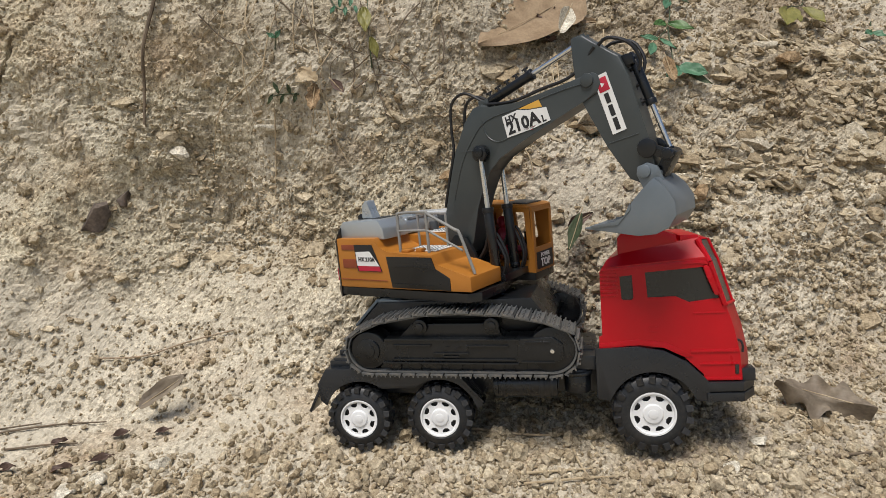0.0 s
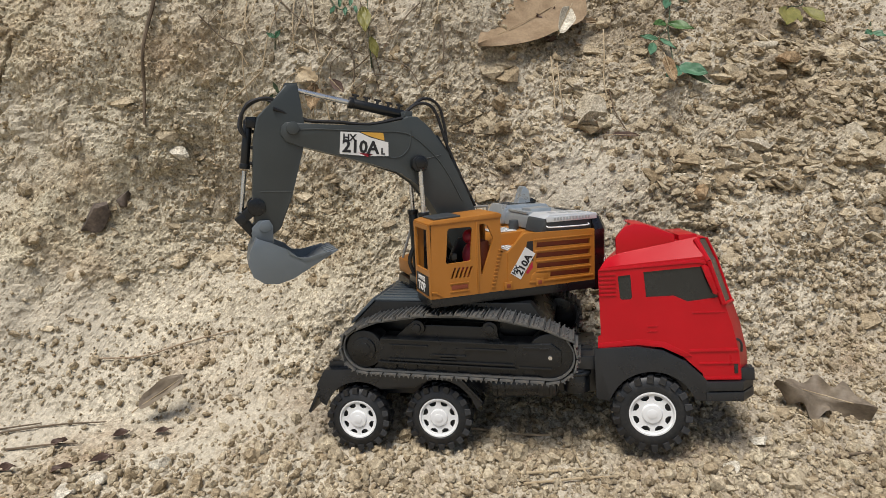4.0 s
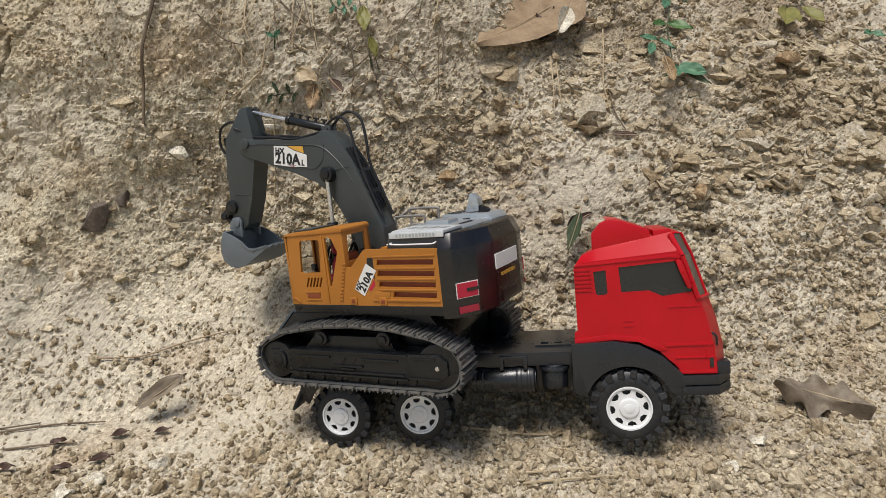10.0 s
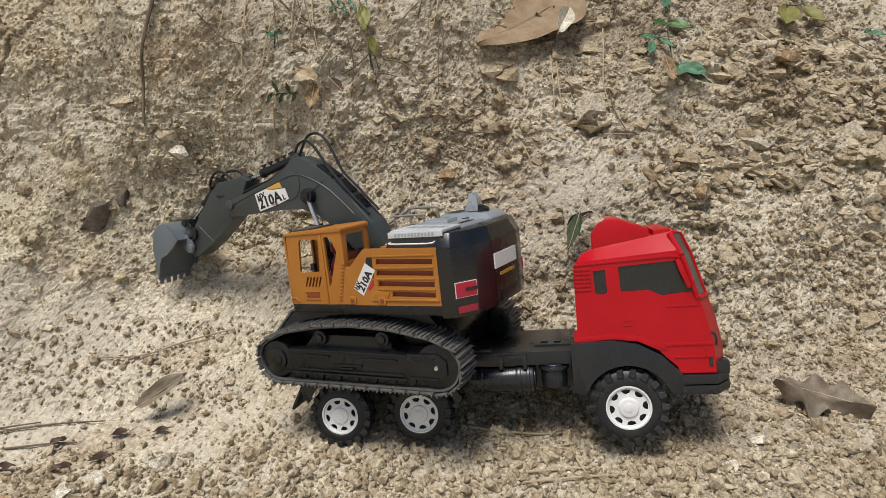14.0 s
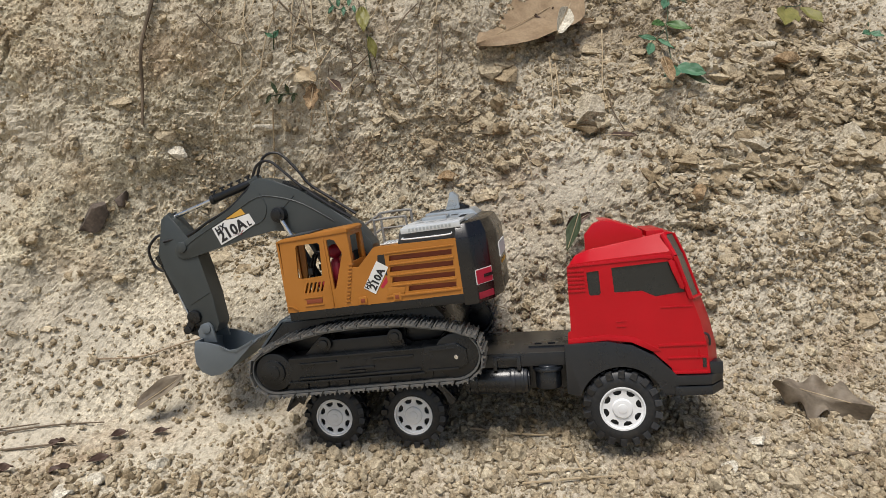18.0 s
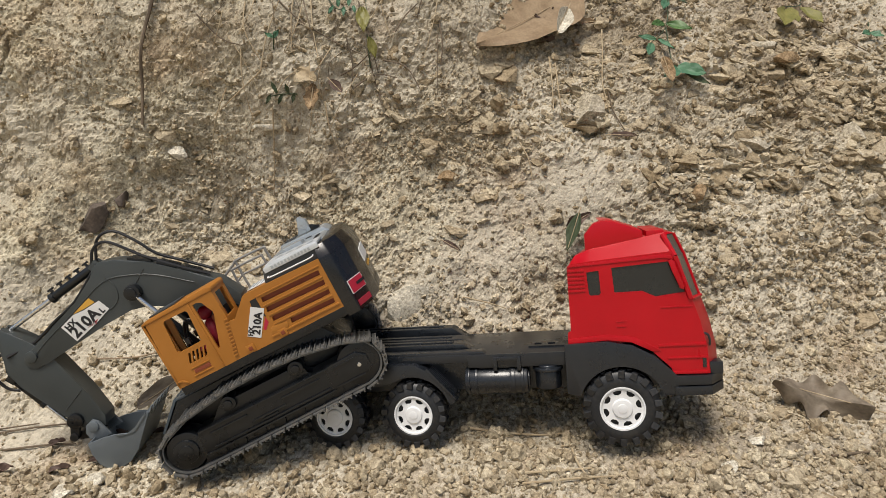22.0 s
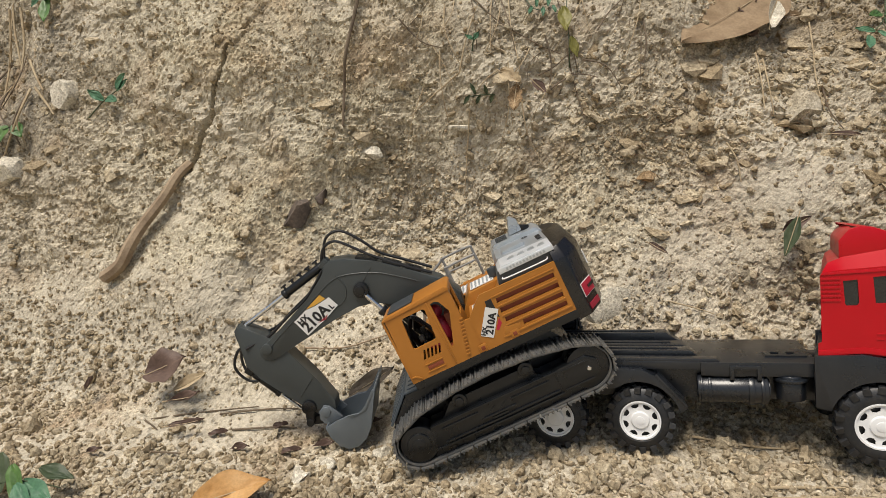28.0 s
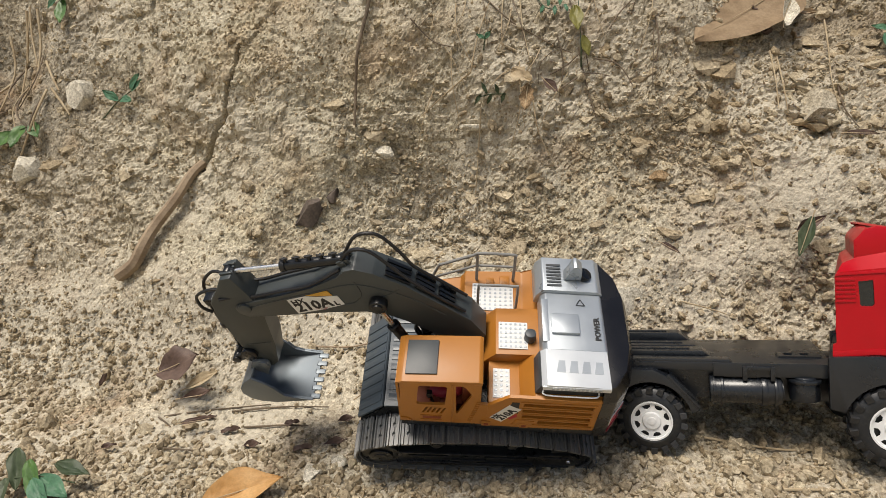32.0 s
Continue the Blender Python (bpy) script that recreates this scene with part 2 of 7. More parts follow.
def plate(bm, outline, holes, y0, y1, to=None, bevel=0.0):
    """A flat plate with openings: outlines in x and z, thickness from y0 to y1."""
    made = []
    for loop in (outline, *holes):
        vs = [bm.verts.new((x, y0, z)) for x, z in loop]
        made += [bm.edges.new((vs[i], vs[(i + 1) % len(vs)])) for i in range(len(vs))]
    old = set(bm.faces)
    bmesh.ops.triangle_fill(bm, use_beauty=True, use_dissolve=False, edges=made)
    faces = [f for f in bm.faces if f not in old]
    ext = bmesh.ops.extrude_face_region(bm, geom=faces)["geom"]
    moved = [g for g in ext if isinstance(g, bmesh.types.BMVert)]
    bmesh.ops.translate(bm, verts=moved, vec=(0, y1 - y0, 0))
    if to:
        vs = {v for e in made for v in e.verts} | set(moved)
        bmesh.ops.transform(bm, matrix=to, verts=list(vs))
    return bm


def rod(bm, a, b, r, n=12, r2=None, bevel=0.0):
    a, b = Vector(a), Vector(b)
    d = b - a
    m = Matrix.Translation((a + b) / 2) @ d.to_track_quat("Z", "Y").to_matrix().to_4x4()
    made = bmesh.ops.create_cone(bm, cap_ends=True, segments=n, radius1=r, radius2=r if r2 is None else r2, depth=d.length, matrix=m)
    if bevel:
        rim = [e for e in {e for v in made["verts"] for e in v.link_edges} if any(len(f.verts) > 4 for f in e.link_faces)]
        bmesh.ops.bevel(bm, geom=rim, offset=bevel, segments=2, profile=0.5, affect="EDGES")
    return bm


def tube(bm, points, r, n=8, taper=None, smooth_steps=4):
    """A round tube along smoothed points; taper is the radius at the end."""
    p = [Vector(q) for q in points]
    if smooth_steps > 1 and len(p) > 2:
        out = []
        for i in range(len(p) - 1):
            p0, p1, p2, p3 = p[max(i - 1, 0)], p[i], p[i + 1], p[min(i + 2, len(p) - 1)]
            for k in range(smooth_steps):
                t = k / smooth_steps
                out.append(0.5 * (2 * p1 + (p2 - p0) * t + (2 * p0 - 5 * p1 + 4 * p2 - p3) * t * t + (3 * p1 - p0 - 3 * p2 + p3) * t ** 3))
        p = out + [p[-1]]
    rings, side = [], None
    for i, q in enumerate(p):
        d = (p[min(i + 1, len(p) - 1)] - p[max(i - 1, 0)]).normalized()
        side = d.orthogonal().normalized() if side is None else (side - d * side.dot(d)).normalized()
        up = d.cross(side)
        rr = r if taper is None else r + (taper - r) * i / (len(p) - 1)
        rings.append([bm.verts.new(q + rr * (math.cos(2 * math.pi * k / n) * side + math.sin(2 * math.pi * k / n) * up)) for k in range(n)])
    for a, b in zip(rings, rings[1:]):
        for k in range(n):
            bm.faces.new((a[k], a[(k + 1) % n], b[(k + 1) % n], b[k]))
    bm.faces.new(rings[0][::-1]), bm.faces.new(rings[-1])
    return bm


def lettering(text, size, depth=0.0002):
    """A bmesh of extruded letters, centred, in the x-z plane, read from -y."""
    cu = bpy.data.curves.new("lettering", "FONT")
    cu.body, cu.size, cu.extrude, cu.align_x, cu.align_y = text, size, depth, "CENTER", "CENTER"
    cu.resolution_u, cu.offset = 2, size * 0.035
    ob = new("lettering", cu)
    me = bpy.data.meshes.new_from_object(ob)
    bm = bmesh.new()
    bm.from_mesh(me)
    bpy.data.objects.remove(ob)
    bpy.data.meshes.remove(me)
    bpy.data.curves.remove(cu)
    bmesh.ops.transform(bm, matrix=pose(0, 0, 0, 90), verts=bm.verts[:])
    return bm


def moved(bm, m):
    bmesh.ops.transform(bm, matrix=m, verts=bm.verts[:])
    return bm


def ring_arc(cx, cz, r, a0, a1, n):
    return [(cx + r * math.cos(radians(a0 + (a1 - a0) * i / n)), cz + r * math.sin(radians(a0 + (a1 - a0) * i / n))) for i in range(n + 1)]


# ---- the ground: a track at the foot of an earth bank, one sheet to the horizon ----
PROFILE_L = [(-60, -0.6), (-6, -0.30), (-1.2, -0.16), (-0.4, -0.058), (-0.1, -0.016), (0.0, 0.0), (0.06, 0.010), (0.105, 0.028), (0.14, 0.095), (0.166, 0.185), (0.195, 0.275), (0.214, 0.40), (0.232, 0.50), (0.27, 0.62), (0.36, 0.78), (0.7, 1.0), (3, 1.6), (60, 6)]
PROFILE_R = [(-60, -0.6), (-6, -0.30), (-1.2, -0.16), (-0.4, -0.058), (-0.1, -0.016), (0.0, 0.0), (0.06, 0.012), (0.105, 0.040), (0.135, 0.10), (0.162, 0.20), (0.20, 0.31), (0.25, 0.42), (0.315, 0.52), (0.39, 0.62), (0.5, 0.76), (0.9, 1.0), (3, 1.7), (60, 6)]


def smoothstep(a, b, x):
    t = min(max((x - a) / (b - a), 0.0), 1.0)
    return t * t * (3 - 2 * t)


def profile_points(profile, count):
    """The profile resampled by its share of the view: dense near the toys and on the lower bank."""
    p = np.array(profile)
    seg = np.hypot(*np.diff(p, axis=0).T)
    weight = np.where((p[:-1, 0] >= -0.4) & (p[1:, 0] <= 0.4), seg, 0.02 * np.minimum(seg, 4) ** 0.5 + 0.02)
    s = np.concatenate([[0], np.cumsum(weight)])
    u = np.linspace(0, s[-1], count)
    return np.stack([np.interp(u, s, p[:, 0]), np.interp(u, s, p[:, 1])], 1)


NV = 520
SHAPE_L, SHAPE_R = profile_points(PROFILE_L, NV), profile_points(PROFILE_R, NV)
for shape in (SHAPE_L, SHAPE_R):
    near = np.abs(shape[:, 0]) < 0.5
    for _ in range(12):
        mean = (shape[:-2] + 2 * shape[1:-1] + shape[2:]) / 4
        keep = near[1:-1, None]
        shape[1:-1] = np.where(keep, mean, shape[1:-1])


def crest(x):
    """How far the foot of the bank steps back from the straight line."""
    return 0.055 * smoothstep(-0.5, -0.95, x) + 0.05 * smoothstep(0.32, 0.7, x)


def facets(p, scale, squash, slope):
    """Broken flakes: each cell is a flat face with its own height and tilt, parted by a thin cleft."""
    q = Vector((p.x * scale, p.y * scale, p.z * scale * squash))
    d, c = noise.voronoi(q)
    tilt = noise.noise_vector(c[0] * 3.7)
    lift = noise.cell(c[0] * 7.3)
    return lift + (q - c[0]).dot(tilt) * slope - 0.55 * (1 - min(1.0, (d[1] - d[0]) * 13.0))


def spot(x, z, cx, cz, rx, rz):
    return math.exp(-((x - cx) / rx) ** 2 - ((z - cz) / rz) ** 2)


CRACK = [(-0.552, 0.470), (-0.560, 0.435), (-0.574, 0.405), (-0.580, 0.375), (-0.598, 0.340), (-0.612, 0.315), (-0.624, 0.295)]


def crack_depth(x, z):
    """The dark cleft that runs down the bank to the bare root."""
    if not (-0.66 < x < -0.53 and 0.28 < z < 0.48):
        return 0.0
    best = 1.0
    for (xa, za), (xb, zb) in zip(CRACK, CRACK[1:]):
        k = min(max(((x - xa) * (xb - xa) + (z - za) * (zb - za)) / ((xb - xa) ** 2 + (zb - za) ** 2), 0), 1)
        best = min(best, math.hypot(x - xa - k * (xb - xa), z - za - k * (zb - za)))
    wide = 0.0028 + 0.0045 * smoothstep(0.44, 0.31, z)
    return 0.020 * smoothstep(wide, wide * 0.35, best)


def earth(x, y, z):
    """How far the broken earth face stands out from its smooth shape at one place."""
    p = Vector((x, y, z))
    up = smoothstep(0.03, 0.14, z)
    flat = smoothstep(0.06, 0.02, z)
    calm = 1 - 0.85 * smoothstep(0.13, 0.02, abs(y - 0.03)) * flat
    right = smoothstep(0.24, 0.40, x) * up
    left = smoothstep(0.02, -0.18, x) * up
    warp = p + 0.010 * noise.noise_vector(p * 17.0)
    patch = smoothstep(-0.12, 0.30, noise.noise(p * 6.5 + Vector((3, 1, 7))))
    rock = max(spot(x, z, 0.46, 0.305, 0.085, 0.045), spot(x, z, 0.36, 0.275, 0.05, 0.04), spot(x, z, 0.54, 0.46, 0.13, 0.05), spot(x, z, 0.63, 0.32, 0.06, 0.07), spot(x, z, 0.24, 0.36, 0.05, 0.05), 0.6 * patch * right)
    litter = max(spot(x, z, 0.07, 0.33, 0.10, 0.07), spot(x, z, -0.22, 0.22, 0.14, 0.07), 0.55 * patch * up)
    worn = smoothstep(0.10, -0.22, noise.noise(p * 8.0 + Vector((9, 4, 2))))
    smooth = max(0.75 * worn, spot(x, z, 0.19, 0.26, 0.11, 0.11), spot(x, z, 0.27, 0.29, 0.06, 0.05), 0.8 * spot(x, z, 0.40, 0.36, 0.06, 0.03), spot(x, z, 0.13, 0.41, 0.035, 0.05), 0.9 * spot(x, z, 0.50, 0.22, 0.12, 0.03), 0.85 * spot(x, z, -0.60, 0.10, 0.30, 0.09), 0.7 * spot(x, z, -0.30, 0.10, 0.12, 0.05))
    rough = 1 - 0.66 * smooth * (1 - 0.7 * rock)
    big = noise.noise(p * 5.0) * 0.017 + noise.noise(p * 13.0) * 0.008
    mid = (noise.multi_fractal(p * 24.0, 0.9, 2.2, 4) - 1.0) * 0.0028
    h = big * (0.3 + 0.9 * up) * calm + mid * calm * rough
    h += rough * (0.15 + 0.85 * max(rock, 0.25 * left)) * facets(warp, 19.0, 1.9, 1.8) * (0.0075 + 0.006 * rock) * up
    h += rough * (0.18 + 0.82 * max(rock, litter)) * facets(warp, 50.0, 1.6, 1.6) * 0.0054 * (0.25 + 0.75 * up)
    h += (0.08 + 0.92 * rough * (1 - 0.35 * left)) * facets(p, 105.0, 1.25, 1.4) * 0.0024
    h += noise.turbulence(p * 150.0, 3, True) * 0.0020 * (0.25 + 0.75 * rough)
    h += noise.noise(Vector((x * 9, y * 9, z * 46 + 3 * noise.noise(p * 12)))) * 0.007 * max(right, 0.3 * up) * rough
    h += noise.noise(Vector((x * 19 + 2 * noise.noise(p * 6), 3.0, z * 3.4))) * 0.013 * left * (0.5 + 0.5 * rough)
    h -= 0.074 * spot(x, z, -0.30, 0.235, 0.18, 0.15) + crack_depth(x, z) + 0.045 * spot(x, z, -1.02, 0.50, 0.10, 0.12)
    return h - 0.007


def ground_grid():
    xs = np.concatenate([-np.geomspace(60, 1.25, 26), np.linspace(-1.2, 0.85, 960), np.geomspace(0.9, 60, 26)])
    verts = np.empty((len(xs), NV, 3))
    for i, x in enumerate(xs):
        w = smoothstep(0.02, 0.26, x)
        line = SHAPE_L * (1 - w) + SHAPE_R * w
        near = np.exp(-(line[:, 0] / 0.9) ** 2)
        verts[i, :, 0] = x
        verts[i, :, 1] = line[:, 0] + crest(x) * np.clip((line[:, 0] + 0.02) / 0.13, 0, 1)
        verts[i, :, 2] = line[:, 1] + 0.075 * np.clip(x, -0.8, 0.6) * near * np.clip(1.2 - line[:, 1] * 2, 0, 1) + np.where(line[:, 0] < 0.06, np.maximum(line[:, 0], -0.25) * 0.06, 0.0036) * near
    # outward side of each place
    du = np.gradient(verts, axis=0)
    dv = np.gradient(verts, axis=1)
    nrm = np.cross(du, dv)
    nrm /= np.linalg.norm(nrm, axis=2, keepdims=True) + 1e-12
    for i in range(len(xs)):
        if abs(xs[i]) > 1.3:
            continue
        x = xs[i]
        for j in range(NV):
            y, z = verts[i, j, 1], verts[i, j, 2]
            if not -0.45 < y < 0.5:
                continue
            verts[i, j] += nrm[i, j] * earth(x, y, z)
    return xs, verts, nrm


GX, GV, GN = ground_grid()


def build_ground():
    a, b = GV.shape[:2]
    ii, jj = np.meshgrid(np.arange(a - 1), np.arange(b - 1), indexing="ij")
    k = (ii * b + jj).ravel()
    faces = np.stack([k, k + b, k + b + 1, k + 1], 1)
    me = bpy.data.meshes.new("ground")
    me.from_pydata(GV.reshape(-1, 3), [], faces)
    me.materials.append(MAT_GROUND)
    me.shade_flat()
    return tagged(new("ground", me), "dry crumbly tan clay track below an eroded earth bank", "ground", kind="structure")


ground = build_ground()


def surface(x, y=None, z=None):
    """A place on the ground sheet and its outward side, by x and either y (on the flat) or z (on the bank)."""
    i = int(np.argmin(np.abs(GX - x)))
    col = GV[i]
    if y is not None:
        ok = np.where(col[:, 2] < 0.16)[0]
        j = ok[int(np.argmin(np.abs(col[ok, 1] - y)))]
    else:
        ok = np.where(col[:, 1] > 0.09)[0]
        j = ok[int(np.argmin(np.abs(col[ok, 2] - z)))]
    return Vector(col[j]), Vector(GN[i, j])


# ---- the truck ----
LUGS = {}


def lug_mesh(r, width):
    if (r, width) not in LUGS:
        bm = bmesh.new()
        prism(bm, [(-0.0034, -r * 0.13), (0.0034, -r * 0.13), (0.0027, r * 0.055), (-0.0027, r * 0.055)], -width * 0.262, width * 0.235, 0.0005)
        bmesh.ops.recalc_face_normals(bm, faces=bm.faces[:])
        me = bpy.data.meshes.new("tread_lug")
        bm.to_mesh(me)
        bm.free()
        me.materials.append(MAT_TYRE)
        LUGS[(r, width)] = me
    return LUGS[(r, width)]


def wheel(parent, x, z, y, r, rr, width, out):
    """A toy truck wheel: lugged tyre, white rim with eight openings. out is -1 where its face looks to -y."""
    w = new("wheel")
    w.parent, w.location = parent, (x, y, z)
    bm = bmesh.new()
    prof = [(rr * 0.98, 0.001), (rr * 1.08, 0.0), (r * 0.88, 0.0015), (r * 0.955, 0.004), (r * 0.955, width - 0.004), (r * 0.88, width - 0.0015), (rr * 1.08, width), (rr * 0.98, width - 0.001)]
    n = 40
    rings = [[bm.verts.new((a * math.cos(2 * math.pi * k / n), b, a * math.sin(2 * math.pi * k / n))) for k in range(n)] for a, b in prof]
    for a, b in zip(rings, rings[1:] + rings[:1]):
        for k in range(n):
            bm.faces.new((a[k], a[(k + 1) % n], b[(k + 1) % n], b[k]))
    part("tyre", bm, MAT_TYRE, w, "lugged black rubber-like tyre dusted with clay")
    lugs = 18
    for side in (0, 1):
        for k in range(lugs):
            o = new("tread_lug", lug_mesh(r, width))
            o.parent = w
            o.matrix_local = pose(0, 0, 0, 0, 360 * (k + 0.5 * side) / lugs) @ pose(0, width * (0.24 if side == 0 else 0.76), r * 0.95, 0, 0, 14 if side else -14)
    bm = bmesh.new()
    outer = ring_arc(0, 0, rr, 0, 360, 32)[:-1]
    holes = []
    for k in range(8):
        a = k * 45 + 22.5
        c, s = math.cos(radians(a)), math.sin(radians(a))
        hole = [(rr * 0.80, -rr * 0.21), (rr * 0.84, 0.0), (rr * 0.80, rr * 0.21), (rr * 0.66, rr * 0.15), (rr * 0.60, 0.0), (rr * 0.66, -rr * 0.15)]
        holes.append([(u * c - v * s, u * s + v * c) for u, v in hole])
    plate(bm, outer, holes, 0.002, 0.0035)
    for ra, rb, ya, yb in ((rr, rr * 0.93, 0.0, 0.003),):
        ri = [[bm.verts.new((q * math.cos(2 * math.pi * k / 40), yy, q * math.sin(2 * math.pi * k / 40))) for k in range(40)] for q, yy in ((ra, ya + 0.002), (ra, ya), (rb, ya), (rb * 0.97, ya + 0.0024))]
        for a, b in zip(ri, ri[1:]):
            for k in range(40):
                bm.faces.new((a[k], a[(k + 1) % 40], b[(k + 1) % 40], b[k]))
    rod(bm, (0, 0.003, 0), (0, 0.0002, 0), rr * 0.48, 24, rr * 0.42, 0.0006)
    rod(bm, (0, 0.003, 0), (0, -0.0002, 0), rr * 0.24, 16, rr * 0.22, 0.0003)
    rim = part("rim", bm, MAT_WHITE, w, "white plastic rim with eight openings")
    bm = bmesh.new()
    rod(bm, (0, 0.006, 0), (0, 0.0065, 0), rr * 0.97, 28)
    part("hub_well", bm, MAT_TYRE, w)
    if out > 0:
        for c in w.children:
            c.matrix_local = pose(0, 0, 0, 0, 0, 180) @ c.matrix_local
    return w


def build_truck():
    truck = thing("toy_truck", "red toy flatbed truck with black chassis and white rims", "toy truck")
    W = 0.124
    # chassis beams and cross members
    bm = bmesh.new()
    block(bm, (-0.115, 0.026, 0.052), (0.300, 0.046, 0.084))
    block(bm, (-0.115, W - 0.046, 0.052), (0.300, W - 0.026, 0.084))
    for x in (-0.10, -0.04, 0.04, 0.10, 0.16, 0.24):
        block(bm, (x, 0.04, 0.056), (x + 0.008, W - 0.04, 0.08))
    for x, z in ((-0.0845, 0.033), (0, 0.034), (0.21, 0.037)):
        rod(bm, (x, 0.012, z), (x, W - 0.012, z), 0.006, 10)
        block(bm, (x - 0.006, 0.03, z), (x + 0.006, 0.044, 0.06))
        block(bm, (x - 0.006, W - 0.044, z), (x + 0.006, W - 0.03, 0.06))
    part("chassis", bm, MAT_TRUCK_BLACK, truck)
    bm = bmesh.new()
    block(bm, (-0.118, 0.013, 0.084), (0.164, W - 0.013, 0.0925), 0.001)
    block(bm, (0.06, 0.0105, 0.079), (0.16, 0.014, 0.0925), 0.0008)
    for x0, x1 in ((0.086, 0.090), (0.110, 0.114)):
        block(bm, (x0, 0.0070, 0.076), (x1, 0.0140, 0.0900), 0.0008)
    block(bm, (0.088, 0.0075, 0.086), (0.112, 0.0130, 0.0900), 0.0008)
    part("deck", bm, MAT_TRUCK_BLACK, truck, "scuffed black plastic loading deck with raised rails")
    bm = bmesh.new()
    slots = [[(x, -0.004), (x + 0.0075, -0.004), (x + 0.0075, 0.004), (x, 0.004)] for x in (0.127, 0.141)]
    plate(bm, [(0.121, -0.009), (0.158, -0.009), (0.158, 0.009), (0.121, 0.009)], slots, 0.0, 0.0018, Matrix.Translation((0, 0.042, 0.0925)) @ pose(0, 0, 0, 90))
    part("slotted_plate", bm, MAT_TRUCK_BLACK, truck)
    for y, deep, h, end in ((0.014, 0.014, 0.0950, 0.075), (0.0335, 0.022, 0.0985, 0.052), (0.0600, 0.022, 0.0985, 0.046), (W - 0.030, 0.020, 0.1040, 0.030)):
        bm = bmesh.new()
        prism(bm, [(-0.114, 0.0915), (-0.114, h), (end, h), (end + 1.4 * (h - 0.0915), 0.0915)], y, y + deep, 0.0012)
        rail = part("deck_rail", bm, MAT_TRUCK_BLACK, truck)
        if h > 0.098:
            bm = bmesh.new()
            block(bm, (-0.108, y + deep * 0.36, h - 0.0004), (end - 0.012, y + deep * 0.64, h + 0.0014), 0.0006)
            part("rail_ridge", bm, MAT_TRUCK_BLACK, rail)
    # rear fenders, both sides
    for y0, y1 in ((0.003, 0.030), (W - 0.030, W - 0.003)):
        bm = bmesh.new()
        a2 = ring_arc(0.0, 0.034, 0.0395, 12, 128, 14)
        a1 = ring_arc(-0.0845, 0.033, 0.0395, 52, 160, 14)
        line = [(-0.128, 0.052), (-0.130, 0.070), (-0.120, 0.086), (0.004, 0.086), (0.016, 0.080), (0.046, 0.046)] + a2 + a1
        prism(bm, line, y0, y0 + 0.004, 0.0006)
        prism(bm, [(-0.128, 0.060), (-0.130, 0.070), (-0.120, 0.086), (0.004, 0.086), (0.016, 0.080), (0.046, 0.046), (0.042, 0.044), (0.013, 0.0765), (0.003, 0.082), (-0.118, 0.082), (-0.124, 0.069)], y0 + 0.003, y1, 0.0006)
        fender = part("rear_fender", bm, MAT_TRUCK_BLACK, truck)
        ramp_turn = Matrix.Translation((0.0165, 0, 0.0808)) @ pose(0, 0, 0, 0, 49)
        for ya, yb in ((y0 - 0.0005, y0 + 0.0025), (y1 - 0.003, y1)):
            bm = bmesh.new()
            block(bm, (0.000, ya, -0.0010), (0.043, yb, 0.0022), 0.0006, ramp_turn)
            part("fender_border", bm, MAT_TRUCK_BLACK, fender)
        for k in range(5):
            bm = bmesh.new()
            v = y0 + 0.0048 + 0.0042 * k
            block(bm, (0.003, v, -0.0006), (0.040, v + 0.0022, 0.0014), 0.0004, ramp_turn)
            part("fender_rib", bm, MAT_TRUCK_BLACK, fender)
        bm = bmesh.new()
        block(bm, (-0.0015, 0, -0.017), (0.0015, y1 - y0 + 0.002, 0.012), 0.0006, pose(-0.133, y0, 0.055, 0, 28))
        part("mud_flap", bm, MAT_TRUCK_BLACK, truck)
    bm = bmesh.new()
    block(bm, (-0.122, 0.02, 0.058), (-0.114, W - 0.02, 0.086), 0.001)
    part("tail_board", bm, MAT_TRUCK_BLACK, truck)
    # fuel tank and air filter
    for side in (0, 1):
        yc = 0.0185 if side == 0 else W - 0.0185
        bm = bmesh.new()
        rod(bm, (0.056, yc, 0.0640), (0.120, yc, 0.0640), 0.0140, 24, None, 0.0015)
        block(bm, (0.07, yc - 0.004, 0.074), (0.11, yc + 0.010, 0.086), 0.001)
        tank = part("fuel_tank", bm, MAT_TRUCK_BLACK, truck, "round black plastic fuel tank with straps")
        for x, wide in ((0.0590, 0.0022), (0.0660, 0.0030), (0.1020, 0.0055), (0.1130, 0.0030)):
            bm = bmesh.new()
            rod(bm, (x, yc, 0.0640), (x + wide, yc, 0.0640), 0.0151, 24, None, 0.0005)
            part("strap", bm, MAT_TRUCK_BLACK, tank)
        bm = bmesh.new()
        rod(bm, (0.120, yc, 0.0640), (0.1216, yc, 0.0640), 0.0105, 20, None, 0.0006)
        part("end_cap", bm, MAT_TRUCK_BLACK, tank)
        bm = bmesh.new()
        rod(bm, (0.140, yc, 0.056), (0.140, yc, 0.0735), 0.0130, 24, None, 0.0012)
        block(bm, (0.134, yc, 0.06), (0.150, yc + 0.012, 0.07))
        can = part("air_filter", bm, MAT_TRUCK_BLACK, truck)
        bm = bmesh.new()
        rod(bm, (0.140, yc, 0.0735), (0.140, yc, 0.0775), 0.0150, 24, None, 0.0010)
        rod(bm, (0.140, yc, 0.0770), (0.140, yc, 0.0795), 0.0118, 24, 0.0110, 0.0005)
        part("filter_lid", bm, MAT_TRUCK_BLACK, can)
